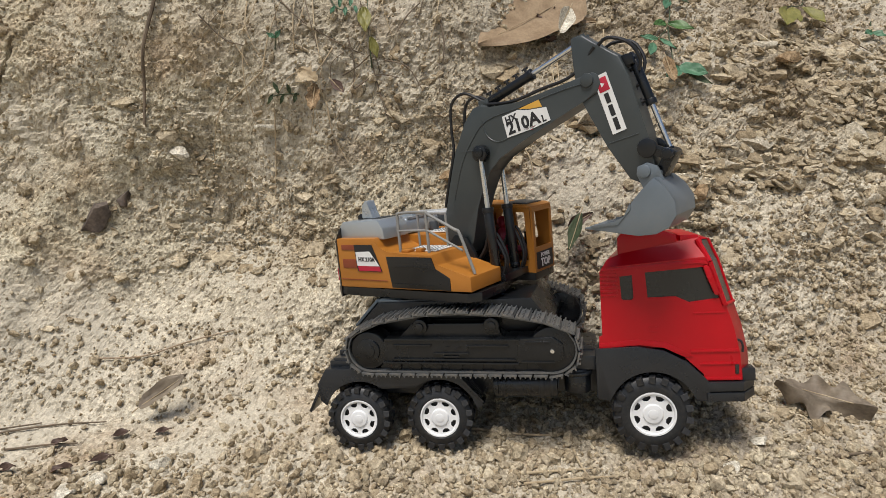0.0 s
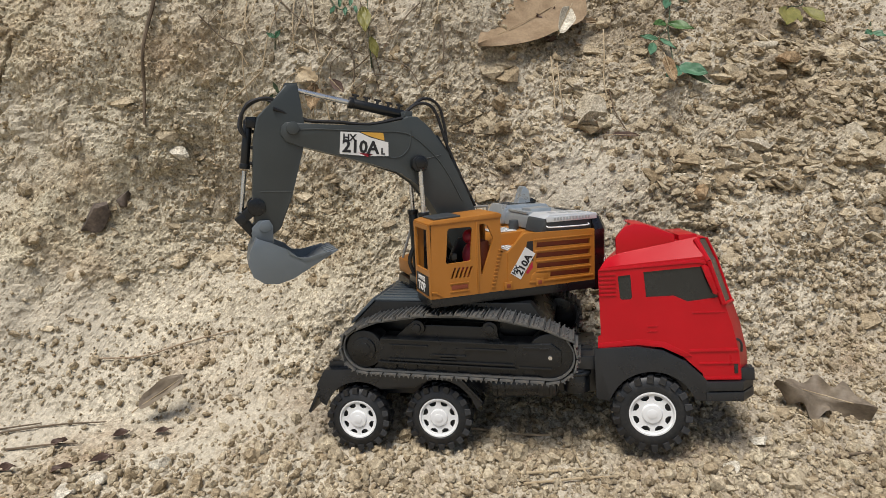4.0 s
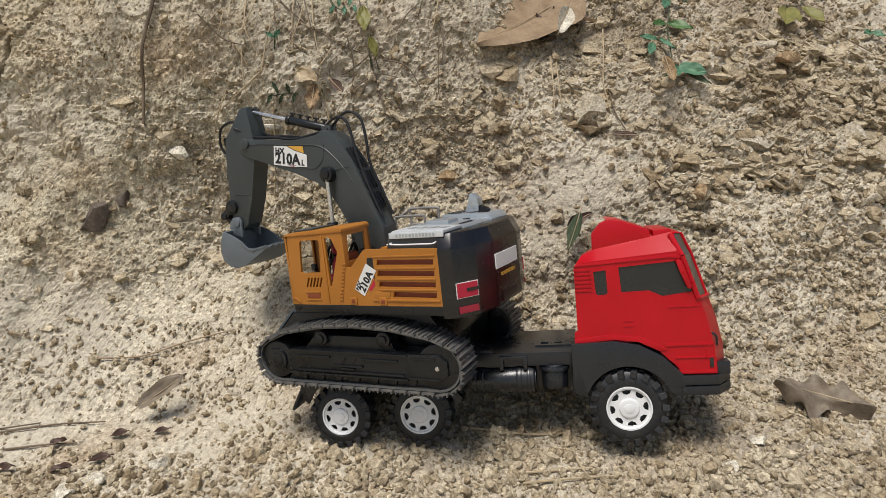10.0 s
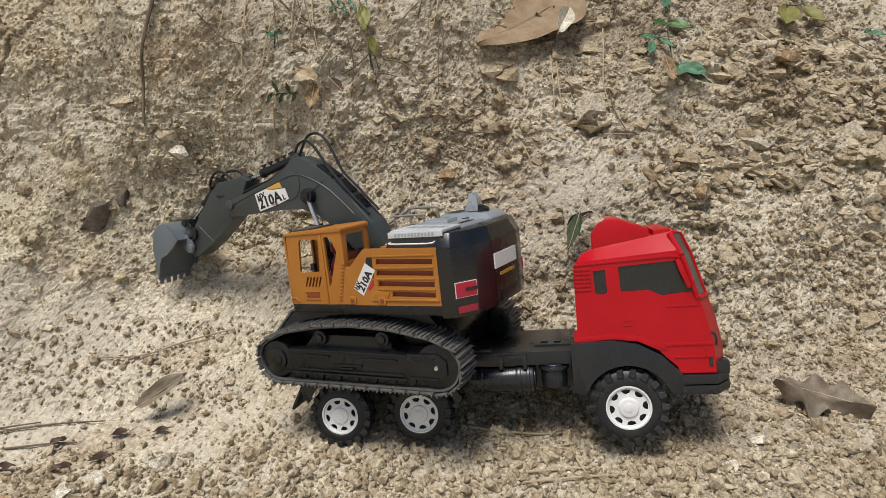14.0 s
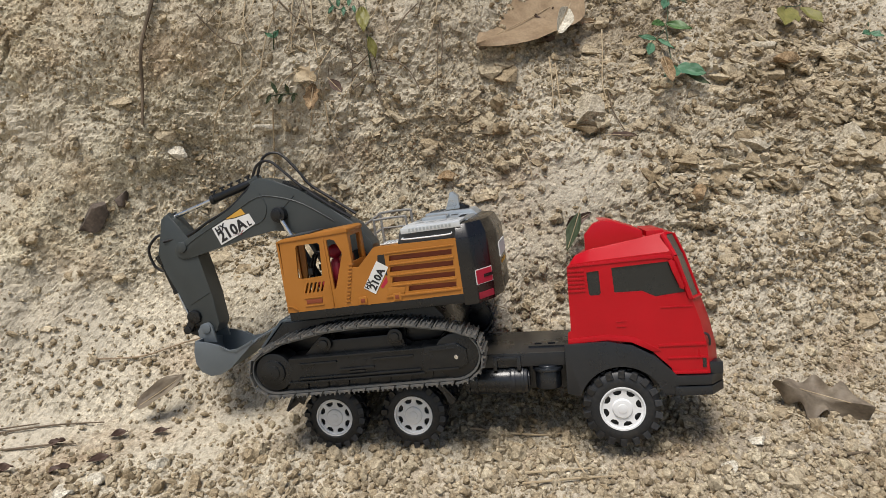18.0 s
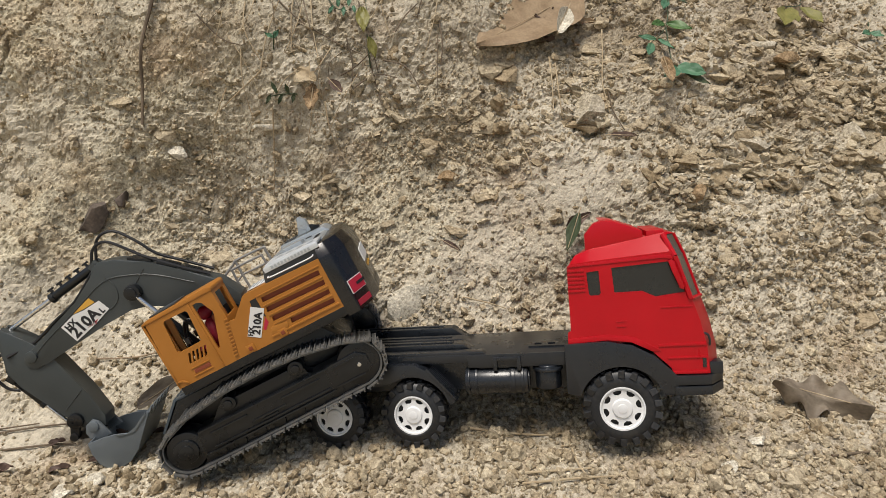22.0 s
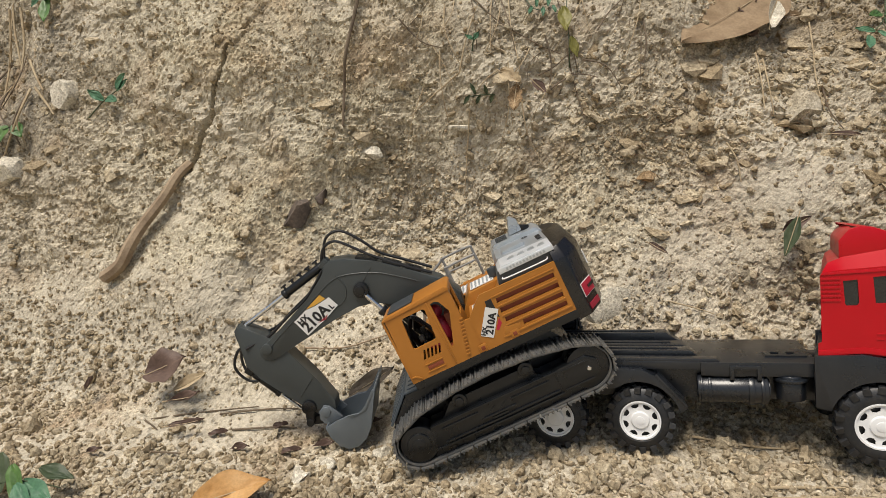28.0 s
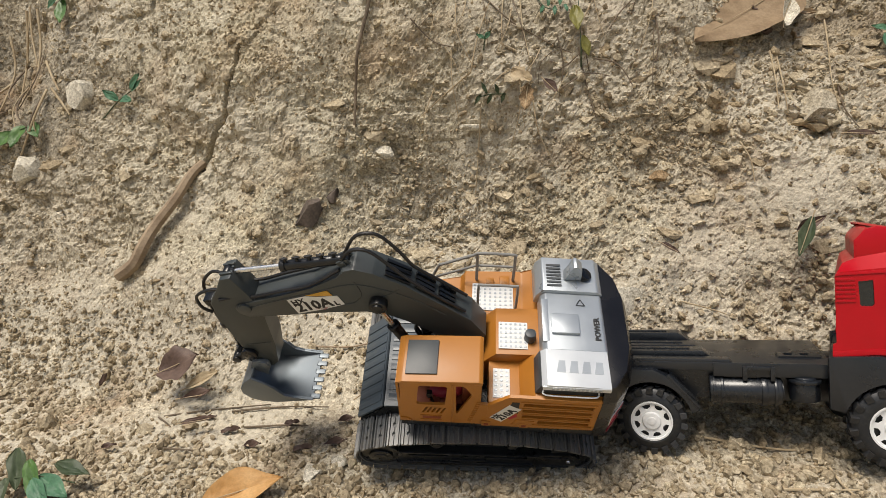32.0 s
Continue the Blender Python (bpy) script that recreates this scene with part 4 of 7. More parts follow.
def build_house(ex):
    bm = bmesh.new()
    plan = [(-0.0668, -0.077), (0.113, -0.079), (0.126, -0.076), (0.140, -0.052), (0.147, -0.018), (0.147, 0.018), (0.140, 0.052), (0.126, 0.076), (0.113, 0.078), (-0.050, 0.077), (-0.060, 0.066), (-0.060, 0.022), (-0.045, 0.018), (-0.045, -0.030), (-0.0668, -0.032)]
    a = [bm.verts.new((x, y, 0.0772)) for x, y in plan]
    b = [bm.verts.new((x, y, 0.0862)) for x, y in plan]
    n = len(plan)
    fs = [bm.faces.new(a), bm.faces.new(b[::-1])] + [bm.faces.new((a[i], a[(i + 1) % n], b[(i + 1) % n], b[i])) for i in range(n)]
    soften(bm, fs, 0.0008)
    house = part("house", bm, MAT_BLACK, ex, "orange excavator house with cab on a black base plate")
    P = lambda name, bm, mat, label="": part(name, bm, mat, house, label)
    # driver's cab: four walls with openings and a roof
    bm = bmesh.new()
    louvres = [[(-0.0465 + 0.0042 * k, 0.1040), (-0.0425 + 0.0042 * k, 0.1140), (-0.0402 + 0.0042 * k, 0.1140), (-0.0442 + 0.0042 * k, 0.1040)] for k in range(5)]
    side = [(-0.0668, 0.0858), (0.0136, 0.0858), (0.0136, 0.1235), (0.0074, 0.1240), (0.0072, 0.1585), (0.0055, 0.1612), (-0.0605, 0.1582), (-0.0640, 0.1565)]
    win1 = [(-0.0480, 0.1505), (-0.0462, 0.1525), (-0.0245, 0.1525), (-0.0225, 0.1505), (-0.0250, 0.1205), (-0.0270, 0.1192), (-0.0490, 0.1185), (-0.0508, 0.1200)]
    win2 = [(-0.0152, 0.1540), (-0.0110, 0.1545), (-0.0065, 0.1525), (-0.0010, 0.1400), (-0.0015, 0.1370), (-0.0132, 0.1045), (-0.0148, 0.1050)]
    plate(bm, side, [win1, win2, *louvres], -0.0775, -0.0748)
    plate(bm, [(-0.0668, 0.0858), (0.0072, 0.0858), (0.0072, 0.1605), (-0.0640, 0.1570)], [[(-0.0600, 0.099), (0.000, 0.099), (0.001, 0.1545), (-0.0580, 0.1525)]], -0.0345, -0.0320)
    turn = Matrix.Translation((-0.0655, 0, 0)) @ pose(0, 0, 0, 0, 0, 90)
    plate(bm, [(-0.0775, 0.0858), (-0.032, 0.0858), (-0.032, 0.1570), (-0.0775, 0.1570)], [[(-0.0725, 0.1130), (-0.037, 0.1130), (-0.037, 0.1525), (-0.0725, 0.1525)]], 0.0, 0.0022, turn)
    turn = Matrix.Translation((0.0072, 0, 0)) @ pose(0, 0, 0, 0, 0, 90)
    plate(bm, [(-0.0770, 0.0858), (-0.0325, 0.0858), (-0.0325, 0.1595), (-0.0770, 0.1595)], [[(-0.0705, 0.1290), (-0.039, 0.1290), (-0.040, 0.1550), (-0.0690, 0.1550)]], 0.0, 0.0020, turn)
    P("cab_shell", bm, MAT_ORANGE, "orange plastic driver's cab with open windows")
    bm = bmesh.new()
    prism(bm, [(-0.0672, 0.1568), (-0.0672, 0.1585), (-0.0615, 0.1605), (0.0050, 0.1642), (0.0082, 0.1622), (0.0082, 0.1590)], -0.0785, -0.0310, 0.0012)
    P("cab_roof", bm, MAT_ORANGE)
    bm = bmesh.new()
    block(bm, (-0.0595, -0.0715, 0), (-0.0318, -0.0370, 0.0016), 0.0005, Matrix.Translation((0, 0, 0.1640)) @ pose(0, 0, 0, 0, -3.2))
    P("roof_hatch", bm, MAT_HOOD_DARK, "dark grey roof hatch")
    bm = bmesh.new()
    block(bm, (-0.0685, -0.0735, 0.0885), (-0.0652, -0.0360, 0.1075), 0.0008)
    P("front_panel", bm, MAT_INK)
    P("lettering", moved(lettering("POWER", 0.0058), Matrix.Translation((-0.0688, -0.0548, 0.1035)) @ pose(0, 0, 0, 0, 0, -90)), MAT_PAPER)
    P("lettering", moved(lettering("TOP", 0.0115), Matrix.Translation((-0.0688, -0.0548, 0.0950)) @ pose(0, 0, 0, 0, 0, -90)), MAT_PAPER)
    # trim on the cab side
    bm = bmesh.new()
    for k in range(11):
        u = k / 10
        block(bm, (-0.0045 + 0.0085 * u, -0.0786, 0.0905 + 0.036 * u), (-0.0005 + 0.0085 * u, -0.0772, 0.0920 + 0.036 * u), 0.0003)
    block(bm, (-0.0190, -0.0785, 0.088), (-0.0175, -0.0772, 0.157), 0.0003)
    prism(bm, [(-0.0665, 0.0930), (-0.0610, 0.0930), (-0.0560, 0.0885), (-0.0565, 0.0875), (-0.0625, 0.0918), (-0.0665, 0.0918)], -0.0786, -0.0772, 0.0002)
    block(bm, (-0.0480, -0.0784, 0.0905), (-0.0280, -0.0772, 0.0915), 0.0002)
    block(bm, (-0.0480, -0.0784, 0.0985), (-0.0280, -0.0772, 0.0995), 0.0002)
    P("cab_trim", bm, MAT_ORANGE)
    bm = bmesh.new()
    block(bm, (-0.0460, -0.0780, 0.0930), (-0.0290, -0.0773, 0.0972), 0.0002)
    P("vent_label", bm, MAT_ORANGE_IN)
    # seat, levers and a plain seated doll
    bm = bmesh.new()
    block(bm, (-0.030, -0.068, 0.090), (-0.004, -0.042, 0.104), 0.003)
    block(bm, (-0.010, -0.066, 0.102), (0.000, -0.044, 0.136), 0.003)
    block(bm, (-0.062, -0.072, 0.086), (0.004, -0.036, 0.091), 0.001)
    P("seat", bm, MAT_ORANGE_IN)
    bm = bmesh.new()
    bmesh.ops.create_uvsphere(bm, u_segments=14, v_segments=10, radius=1, matrix=Matrix.Translation((-0.016, -0.055, 0.1190)) @ Matrix.Diagonal((0.0085, 0.0105, 0.0155, 1)))
    bmesh.ops.create_uvsphere(bm, u_segments=14, v_segments=10, radius=0.0072, matrix=Matrix.Translation((-0.017, -0.055, 0.1400)))
    bmesh.ops.create_uvsphere(bm, u_segments=12, v_segments=8, radius=1, matrix=Matrix.Translation((-0.028, -0.055, 0.108)) @ Matrix.Diagonal((0.013, 0.009, 0.0055, 1)))
    P("doll", bm, MAT_SEAT, "plain red plastic seated doll")
    for y in (-0.070, -0.041):
        bm = bmesh.new()
        tube(bm, [(-0.034, y, 0.091), (-0.036, y, 0.108), (-0.040, y + 0.002, 0.122)], 0.0014, 8)
        block(bm, (-0.042, y - 0.0015, 0.120), (-0.037, y + 0.0035, 0.127), 0.001)
        P("lever", bm, MAT_BLACK)
    # engine-side panel with four recessed slots
    bm = bmesh.new()
    panel = [(0.0136, 0.0858), (0.1135, 0.0858), (0.1135, 0.1385), (0.1120, 0.1398), (0.0330, 0.1412), (0.0310, 0.1402), (0.0136, 0.1235)]
    slots = []
    for k, (xa, za) in enumerate(((0.0452, 0.1258), (0.0446, 0.1150), (0.0452, 0.1045), (0.0600, 0.0945))):
        slots.append([(xa, za), (xa + 0.001, za + 0.0052), (0.1078, za + 0.0042), (0.1072, za - 0.0010)])
    plate(bm, panel, slots, -0.0785, -0.0755)
    P("side_panel", bm, MAT_ORANGE, "orange engine panel with recessed horizontal slots")
    # Darker plastic behind the slots puts the shade of the grooves into colour.
    bm = bmesh.new()
    block(bm, (0.040, -0.0752, 0.0900), (0.1125, -0.0735, 0.1365), 0)
    P("slot_backing", bm, MAT_ORANGE_IN)
    bm = bmesh.new()
    block(bm, (0.0370, -0.0796, 0.0905), (0.1110, -0.0780, 0.0925), 0.0004)
    prism(bm, [(0.0380, 0.0925), (0.0555, 0.0925), (0.0575, 0.0985), (0.0420, 0.1010), (0.0400, 0.0990)], -0.0792, -0.0780, 0.0003)
    for z in (0.1215, 0.1110, 0.1008):
        block(bm, (0.0440, -0.0793, z), (0.1085, -0.0780, z + 0.0016), 0.0004)
    block(bm, (0.0420, -0.0793, 0.1330), (0.1100, -0.0780, 0.1345), 0.0004)
    for x in (0.0090, 0.0440):
        block(bm, (x, -0.0797, 0.0868), (x + 0.0085, -0.0780, 0.0945), 0.0006)
    P("panel_trim", bm, MAT_ORANGE)
    for x in (0.0090, 0.0440):
        bm = bmesh.new()
        block(bm, (x + 0.0022, -0.0801, 0.0885), (x + 0.0063, -0.0794, 0.0925), 0.0003)
        P("latch", bm, MAT_ORANGE_IN)
    # model sticker on the side panel
    bm = bmesh.new()
    tilt = Matrix.Translation((0.0300, -0.0788, 0.1115)) @ pose(0, 0, 0, 0, -56)
    block(bm, (-0.0150, -0.0001, -0.0066), (0.0150, 0.0002, 0.0066), 0, tilt)
    P("sticker", bm, MAT_PAPER, "white model sticker with black lettering")
    P("lettering", moved(lettering("HX", 0.0064), tilt @ Matrix.Translation((-0.0095, -0.0002, 0.0036))), MAT_INK)
    P("lettering", moved(lettering("210A", 0.0104), tilt @ Matrix.Translation((-0.0008, -0.0002, -0.0018))), MAT_INK)
    bm = bmesh.new()
    prism(bm, [(0.0350, 0.1330), (0.0415, 0.1330), (0.0415, 0.1120), (0.0330, 0.1210)], -0.0787, -0.0784, 0)
    P("decal", bm, MAT_INK)
    bm = bmesh.new()
    prism(bm, [(0.0405, 0.1120), (0.0410, 0.1060), (0.0350, 0.1000), (0.0330, 0.1020)], -0.0787, -0.0784, 0)
    P("decal", bm, MAT_RED_INK)
    # decks behind the boom and on the far side
    bm = bmesh.new()
    block(bm, (0.014, -0.0745, 0.0865), (0.060, -0.031, 0.1235), 0.0010)
    prism(bm, [(0.006, 0.0865), (0.006, 0.118), (0.0200, 0.1360), (0.1135, 0.1385), (0.1135, 0.0865)], -0.0315, 0.0215, 0.0010)
    prism(bm, [(0.042, 0.1235), (0.055, 0.1385), (0.1135, 0.1385), (0.1135, 0.1235)], -0.0745, -0.0312, 0.0010)
    P("rear_deck", bm, MAT_ORANGE, "orange plastic upper deck")
    bm = bmesh.new()
    prism(bm, [(0.1215, 0.0860), (0.1215, 0.1405), (0.0640, 0.1410), (0.0590, 0.1300), (0.0470, 0.1248), (-0.0121, 0.1243), (-0.0160, 0.1130), (-0.0346, 0.1090), (-0.0560, 0.1030), (-0.0560, 0.0880)], 0.0212, 0.0775, 0.0014)
    P("side_box", bm, MAT_ORANGE, "orange stepped toolbox side with deck")
    bm = bmesh.new()
    prism(bm, [(0.0440, 0.0885), (0.0490, 0.1215), (-0.0110, 0.1215), (-0.0150, 0.1100), (-0.0320, 0.1010), (-0.0320, 0.0885)], 0.0770, 0.0784, 0.0004)
    block(bm, (-0.005, 0.0780, 0.1110), (0.035, 0.0790, 0.1118), 0.0002)
    block(bm, (-0.012, 0.0780, 0.0925), (0.038, 0.0790, 0.0933), 0.0002)
    P("black_hatch", bm, MAT_BLACK)
    bm = bmesh.new()
    for x, z0, z1 in ((0.110, 0.128, 0.134), (0.110, 0.108, 0.118)):
        block(bm, (x - 0.020, 0.0775, z0), (x + 0.004, 0.0782, z1), 0.0005)
    block(bm, (0.050, 0.0775, 0.0950), (0.118, 0.0783, 0.0958), 0.0002)
    P("panel_trim", bm, MAT_ORANGE_IN)
    back = pose(0, 0, 0, 0, 0, 180)
    bm = bmesh.new()
    prism(bm, [(0.0920, 0.1050), (0.0945, 0.1340), (0.0680, 0.1340), (0.0560, 0.1050)], 0.0779, 0.0784, 0)
    P("sticker", bm, MAT_INK, "black, white and red model sticker")
    bm = bmesh.new()
    prism(bm, [(0.0915, 0.1110), (0.0925, 0.1260), (0.0720, 0.1270), (0.0590, 0.1110)], 0.0782, 0.0787, 0)
    P("decal", bm, MAT_PAPER)
    bm = bmesh.new()
    prism(bm, [(0.0900, 0.1055), (0.0905, 0.1108), (0.0590, 0.1108), (0.0570, 0.1055)], 0.0782, 0.0787, 0)
    P("decal", bm, MAT_RED_INK)
    P("lettering", moved(lettering("HX 210A", 0.0062), Matrix.Translation((0.0770, 0.0789, 0.1180)) @ back), MAT_INK)
    # perforated tread plates
    for x0, x1, y0, y1, z in ((-0.004, 0.038, 0.026, 0.060, 0.1246), (0.0225, 0.050, -0.026, 0.004, 0.1368), (0.0180, 0.0335, -0.070, -0.040, 0.1237)):
        bm = bmesh.new()
        block(bm, (x0, y0, z), (x1, y1, z + 0.0010), 0.0003)
        P("tread_plate", bm, MAT_PAPER, "white tread plate with rows of studs")
        bm = bmesh.new()
        nx, ny = max(3, round((x1 - x0) / 0.0050)), max(3, round((y1 - y0) / 0.0050))
        for i in range(nx):
            for j in range(ny):
                rod(bm, (x0 + (i + 0.5) * (x1 - x0) / nx, y0 + (j + 0.5) * (y1 - y0) / ny, z + 0.0009), (x0 + (i + 0.5) * (x1 - x0) / nx, y0 + (j + 0.5) * (y1 - y0) / ny, z + 0.0016), 0.0013, 6)
        tagged(P("stud_rows", bm, MAT_HOOD), kind="stuff")
    # engine hood in three sections
    bm = bmesh.new()
    prism(bm, [(0.0560, 0.1385), (0.0575, 0.1500), (0.0640, 0.1600), (0.1160, 0.1585), (0.1215, 0.1530), (0.1215, 0.1385)], 0.028, 0.070, 0.0016)
    prism(bm, [(0.0600, 0.1385), (0.0620, 0.1520), (0.0660, 0.1560), (0.1180, 0.1545), (0.1215, 0.1500), (0.1215, 0.1385)], -0.036, 0.028, 0.0016)
    P("hood", bm, MAT_HOOD, "silver-grey plastic engine hood")
    bm = bmesh.new()
    prism(bm, [(0.0540, 0.1385), (0.0580, 0.1520), (0.0640, 0.1560), (0.1165, 0.1545), (0.1165, 0.1385)], -0.072, -0.036, 0.0016)
    P("hood_end", bm, MAT_HOOD_DARK)
    bm = bmesh.new()
    prism(bm, [(0.0590, 0.1530), (0.0640, 0.1570), (0.1185, 0.1555), (0.1185, 0.1525)], -0.0735, -0.0365, 0.0006)
    block(bm, (0.0600, -0.0742, 0.1495), (0.1185, -0.0725, 0.1550), 0.0005)
    P("hood_cover", bm, MAT_HOOD_LIGHT, "bright silver louvred hood cover")
    bm = bmesh.new()
    for k in range(12):
        block(bm, (0.068 + 0.0036 * k, -0.0747, 0.1510), (0.0700 + 0.0036 * k, -0.0738, 0.1538), 0.0)
    for k in range(4):
        prism(bm, [(0.072 + 0.011 * k, 0), (0.080 + 0.011 * k, 0), (0.080 + 0.011 * k, 0.012), (0.0745 + 0.011 * k, 0.012)], 0, 0.0006, 0)
        for v in bm.verts[-8:]:
            v.co = (v.co.x, -0.060 + v.co.z, 0.1566 - 0.028 * (v.co.x - 0.064) + v.co.y)
    P("grille", bm, MAT_HOOD)
    bm = bmesh.new()
    tube(bm, [(0.061, -0.0720, 0.1455), (0.063, -0.0760, 0.1445), (0.090, -0.0765, 0.1440), (0.107, -0.0760, 0.1440), (0.109, -0.0720, 0.1450)], 0.0007, 8, None, 3)
    P("grab_rail", bm, MAT_WHITE)
    bm = bmesh.new()
    block(bm, (0.070, -0.020, 0.1545), (0.096, 0.002, 0.1590), 0.0016)
    block(bm, (0.062, -0.028, 0.1540), (0.068, 0.020, 0.1565), 0.0006)
    P("hood_bulge", bm, MAT_HOOD)
    bm = bmesh.new()
    prism(bm, [(0.084, 0.1600), (0.0890, 0.1680), (0.0915, 0.1790), (0.0945, 0.1800), (0.1005, 0.1740), (0.1015, 0.1600)], 0.041, 0.053, 0.0008)
    P("exhaust", bm, MAT_HOOD, "silver-grey slanted exhaust outlet")
    bm = bmesh.new()
    rod(bm, (0.1030, 0.047, 0.1580), (0.1060, 0.047, 0.1640), 0.0068, 16, None, 0.0008)
    P("exhaust_mouth", bm, MAT_BLACK)
    bm = bmesh.new()
    for k in range(7):
        block(bm, (0.068, 0.033 + 0.0042 * k, 0.1600), (0.082, 0.0352 + 0.0042 * k, 0.1606), 0)
    P("hood_vent", bm, MAT_HOOD_DARK)
    bm = bmesh.new()
    rod(bm, (0.0520, -0.014, 0.137), (0.0520, -0.014, 0.1475), 0.0058, 16, 0.0052, 0.0008)
    P("filler_cap", bm, MAT_HOOD_DARK)
    # a small hazard mark and bars of small print on the hood
    bm = bmesh.new()
    for a, b in (((0.095, 0.014), (0.099, 0.021)), ((0.099, 0.021), (0.103, 0.014)), ((0.103, 0.014), (0.095, 0.014))):
        rod(bm, (*a, 0.1556), (*b, 0.1555), 0.0004, 4)
    P("hazard_mark", bm, MAT_INK)
    flat = Matrix(((0, 0, -1, 0.1125), (1, 0, 0, -0.0120), (0, -1, 0, 0.1553), (0, 0, 0, 1)))
    P("lettering", moved(lettering("POWER", 0.0072), flat), MAT_INK)
    # counterweight
    plan = [(0.1125, -0.0795), (0.1255, -0.0765), (0.1395, -0.0575), (0.1462, -0.0300), (0.1465, 0.0300), (0.1395, 0.0575), (0.1245, 0.0765), (0.1205, 0.0785)]

    def slab(bm, z0, z1, k=1.0, grow=0.0):
        a = [bm.verts.new((x + grow * (x > 0.12), y * (1 + grow * 6), z0)) for x, y in plan]
        b = [bm.verts.new((0.113 + (x - 0.113) * k, y * (0.5 + 0.5 * k), z1)) for x, y in plan]
        n = len(plan)
        fs = [bm.faces.new(a), bm.faces.new(b[::-1])] + [bm.faces.new((a[i], a[(i + 1) % n], b[(i + 1) % n], b[i])) for i in range(n)]
        soften(bm, fs, 0.0016)
    bm = bmesh.new()
    slab(bm, 0.0745, 0.1390)
    P("counterweight", bm, MAT_CW, "dark glossy rounded counterweight")
    bm = bmesh.new()
    slab(bm, 0.1385, 0.1520, 0.82)
    P("counterweight_cap", bm, MAT_CW)

    def rear(u, z, out=0.0006):
        """A place on the rear face by its y and height, and the turn that faces it."""
        for (xa, ya), (xb, yb) in zip(plan, plan[1:]):
            if ya <= u <= yb:
                k = (u - ya) / (yb - ya)
                ang = math.degrees(math.atan2(yb - ya, xb - xa))
                return Matrix.Translation((xa + (xb - xa) * k, u, z)) @ pose(0, 0, 0, 0, 0, ang) @ Matrix.Translation((0, -out, 0))
    for name, u, z, w, h, mat, label in (("rear_sign", -0.003, 0.1175, 0.0262, 0.0072, MAT_PAPER, "blank white rear sign"), ("mark_edge", -0.0665, 0.0995, 0.0112, 0.0072, MAT_PAPER, "thin white edge of the reflector"), ("rear_mark", -0.0665, 0.0995, 0.0106, 0.0066, MAT_RED_INK, "red rear reflector mark"), ("rear_mark", 0.0665, 0.0995, 0.0106, 0.0066, MAT_RED_INK, "red rear reflector mark"), ("rear_light", -0.0665, 0.0815, 0.0100, 0.0030, MAT_SEAT, "dark red rear lamp"), ("rear_light", 0.0665, 0.0815, 0.0100, 0.0030, MAT_SEAT, "dark red rear lamp")):
        bm = bmesh.new()
        block(bm, (-w, -0.0004 if name != "mark_edge" else -0.0001, -h), (w, 0.0010, h), 0, rear(u, z))
        P(name, bm, mat, label)
    bm = bmesh.new()
    block(bm, (-0.0010, -0.0006, -0.0014), (0.0118, 0.0006, 0.0014), 0, rear(-0.0665, 0.0995, 0.0010))
    P("decal", bm, MAT_CW)
    P("lettering", moved(lettering("CONSTRUCTION", 0.0046), rear(-0.001, 0.1035, 0.0005)), MAT_ORANGE_INK)
    # hand rails
    bm = bmesh.new()
    tube(bm, [(0.038, 0.066, 0.124), (0.038, 0.066, 0.160), (0.035, 0.066, 0.1655), (0.002, 0.066, 0.1660), (-0.004, 0.066, 0.1630), (-0.034, 0.066, 0.1480), (-0.040, 0.066, 0.1430), (-0.054, 0.066, 0.104)], 0.0016, 8, None, 4)
    tube(bm, [(0.000, 0.066, 0.124), (0.000, 0.066, 0.1650)], 0.0016, 8)
    tube(bm, [(0.038, 0.066, 0.1470), (0.000, 0.066, 0.1475)], 0.0013, 8)
    tube(bm, [(0.000, 0.066, 0.1475), (-0.042, 0.066, 0.1270)], 0.0013, 8)
    P("hand_rail", bm, MAT_RAIL, "grey plastic hand rail")
    bm = bmesh.new()
    tube(bm, [(0.040, 0.030, 0.124), (0.040, 0.030, 0.157), (0.036, 0.030, 0.1605), (0.006, 0.030, 0.1605), (0.002, 0.030, 0.157), (0.002, 0.030, 0.124)], 0.0014, 8, None, 4)
    P("hand_rail", bm, MAT_RAIL, "grey plastic hand rail")
    bm = bmesh.new()
    block(bm, (0.010, 0.058, 0.1245), (0.018, 0.066, 0.1285), 0.001)
    block(bm, (0.024, 0.058, 0.1245), (0.034, 0.070, 0.1275), 0.001)
    P("deck_fitting", bm, MAT_ORANGE)
    # boom cradle, hoses and base blocks in the front channel
    bm = bmesh.new()
    for y in (-0.0215, 0.0165):
        prism(bm, [(-0.030, 0.086), (0.012, 0.086), (0.010, 0.124), (-0.002, 0.136), (-0.016, 0.134), (-0.026, 0.115)], y, y + 0.005, 0.001)
    block(bm, (-0.060, -0.030, 0.0862), (-0.030, 0.020, 0.0940), 0.001)
    P("boom_bracket", bm, MAT_BLACK)
    for k, y in enumerate((-0.027, -0.022, 0.012, 0.017)):
        bm = bmesh.new()
        tube(bm, [(-0.056, y, 0.094), (-0.060, y, 0.112), (-0.050 + 0.002 * k, y, 0.138), (-0.036, y, 0.120), (-0.020, y, 0.100)], 0.0016, 8)
        P("hose", bm, MAT_HOSE)
    return house


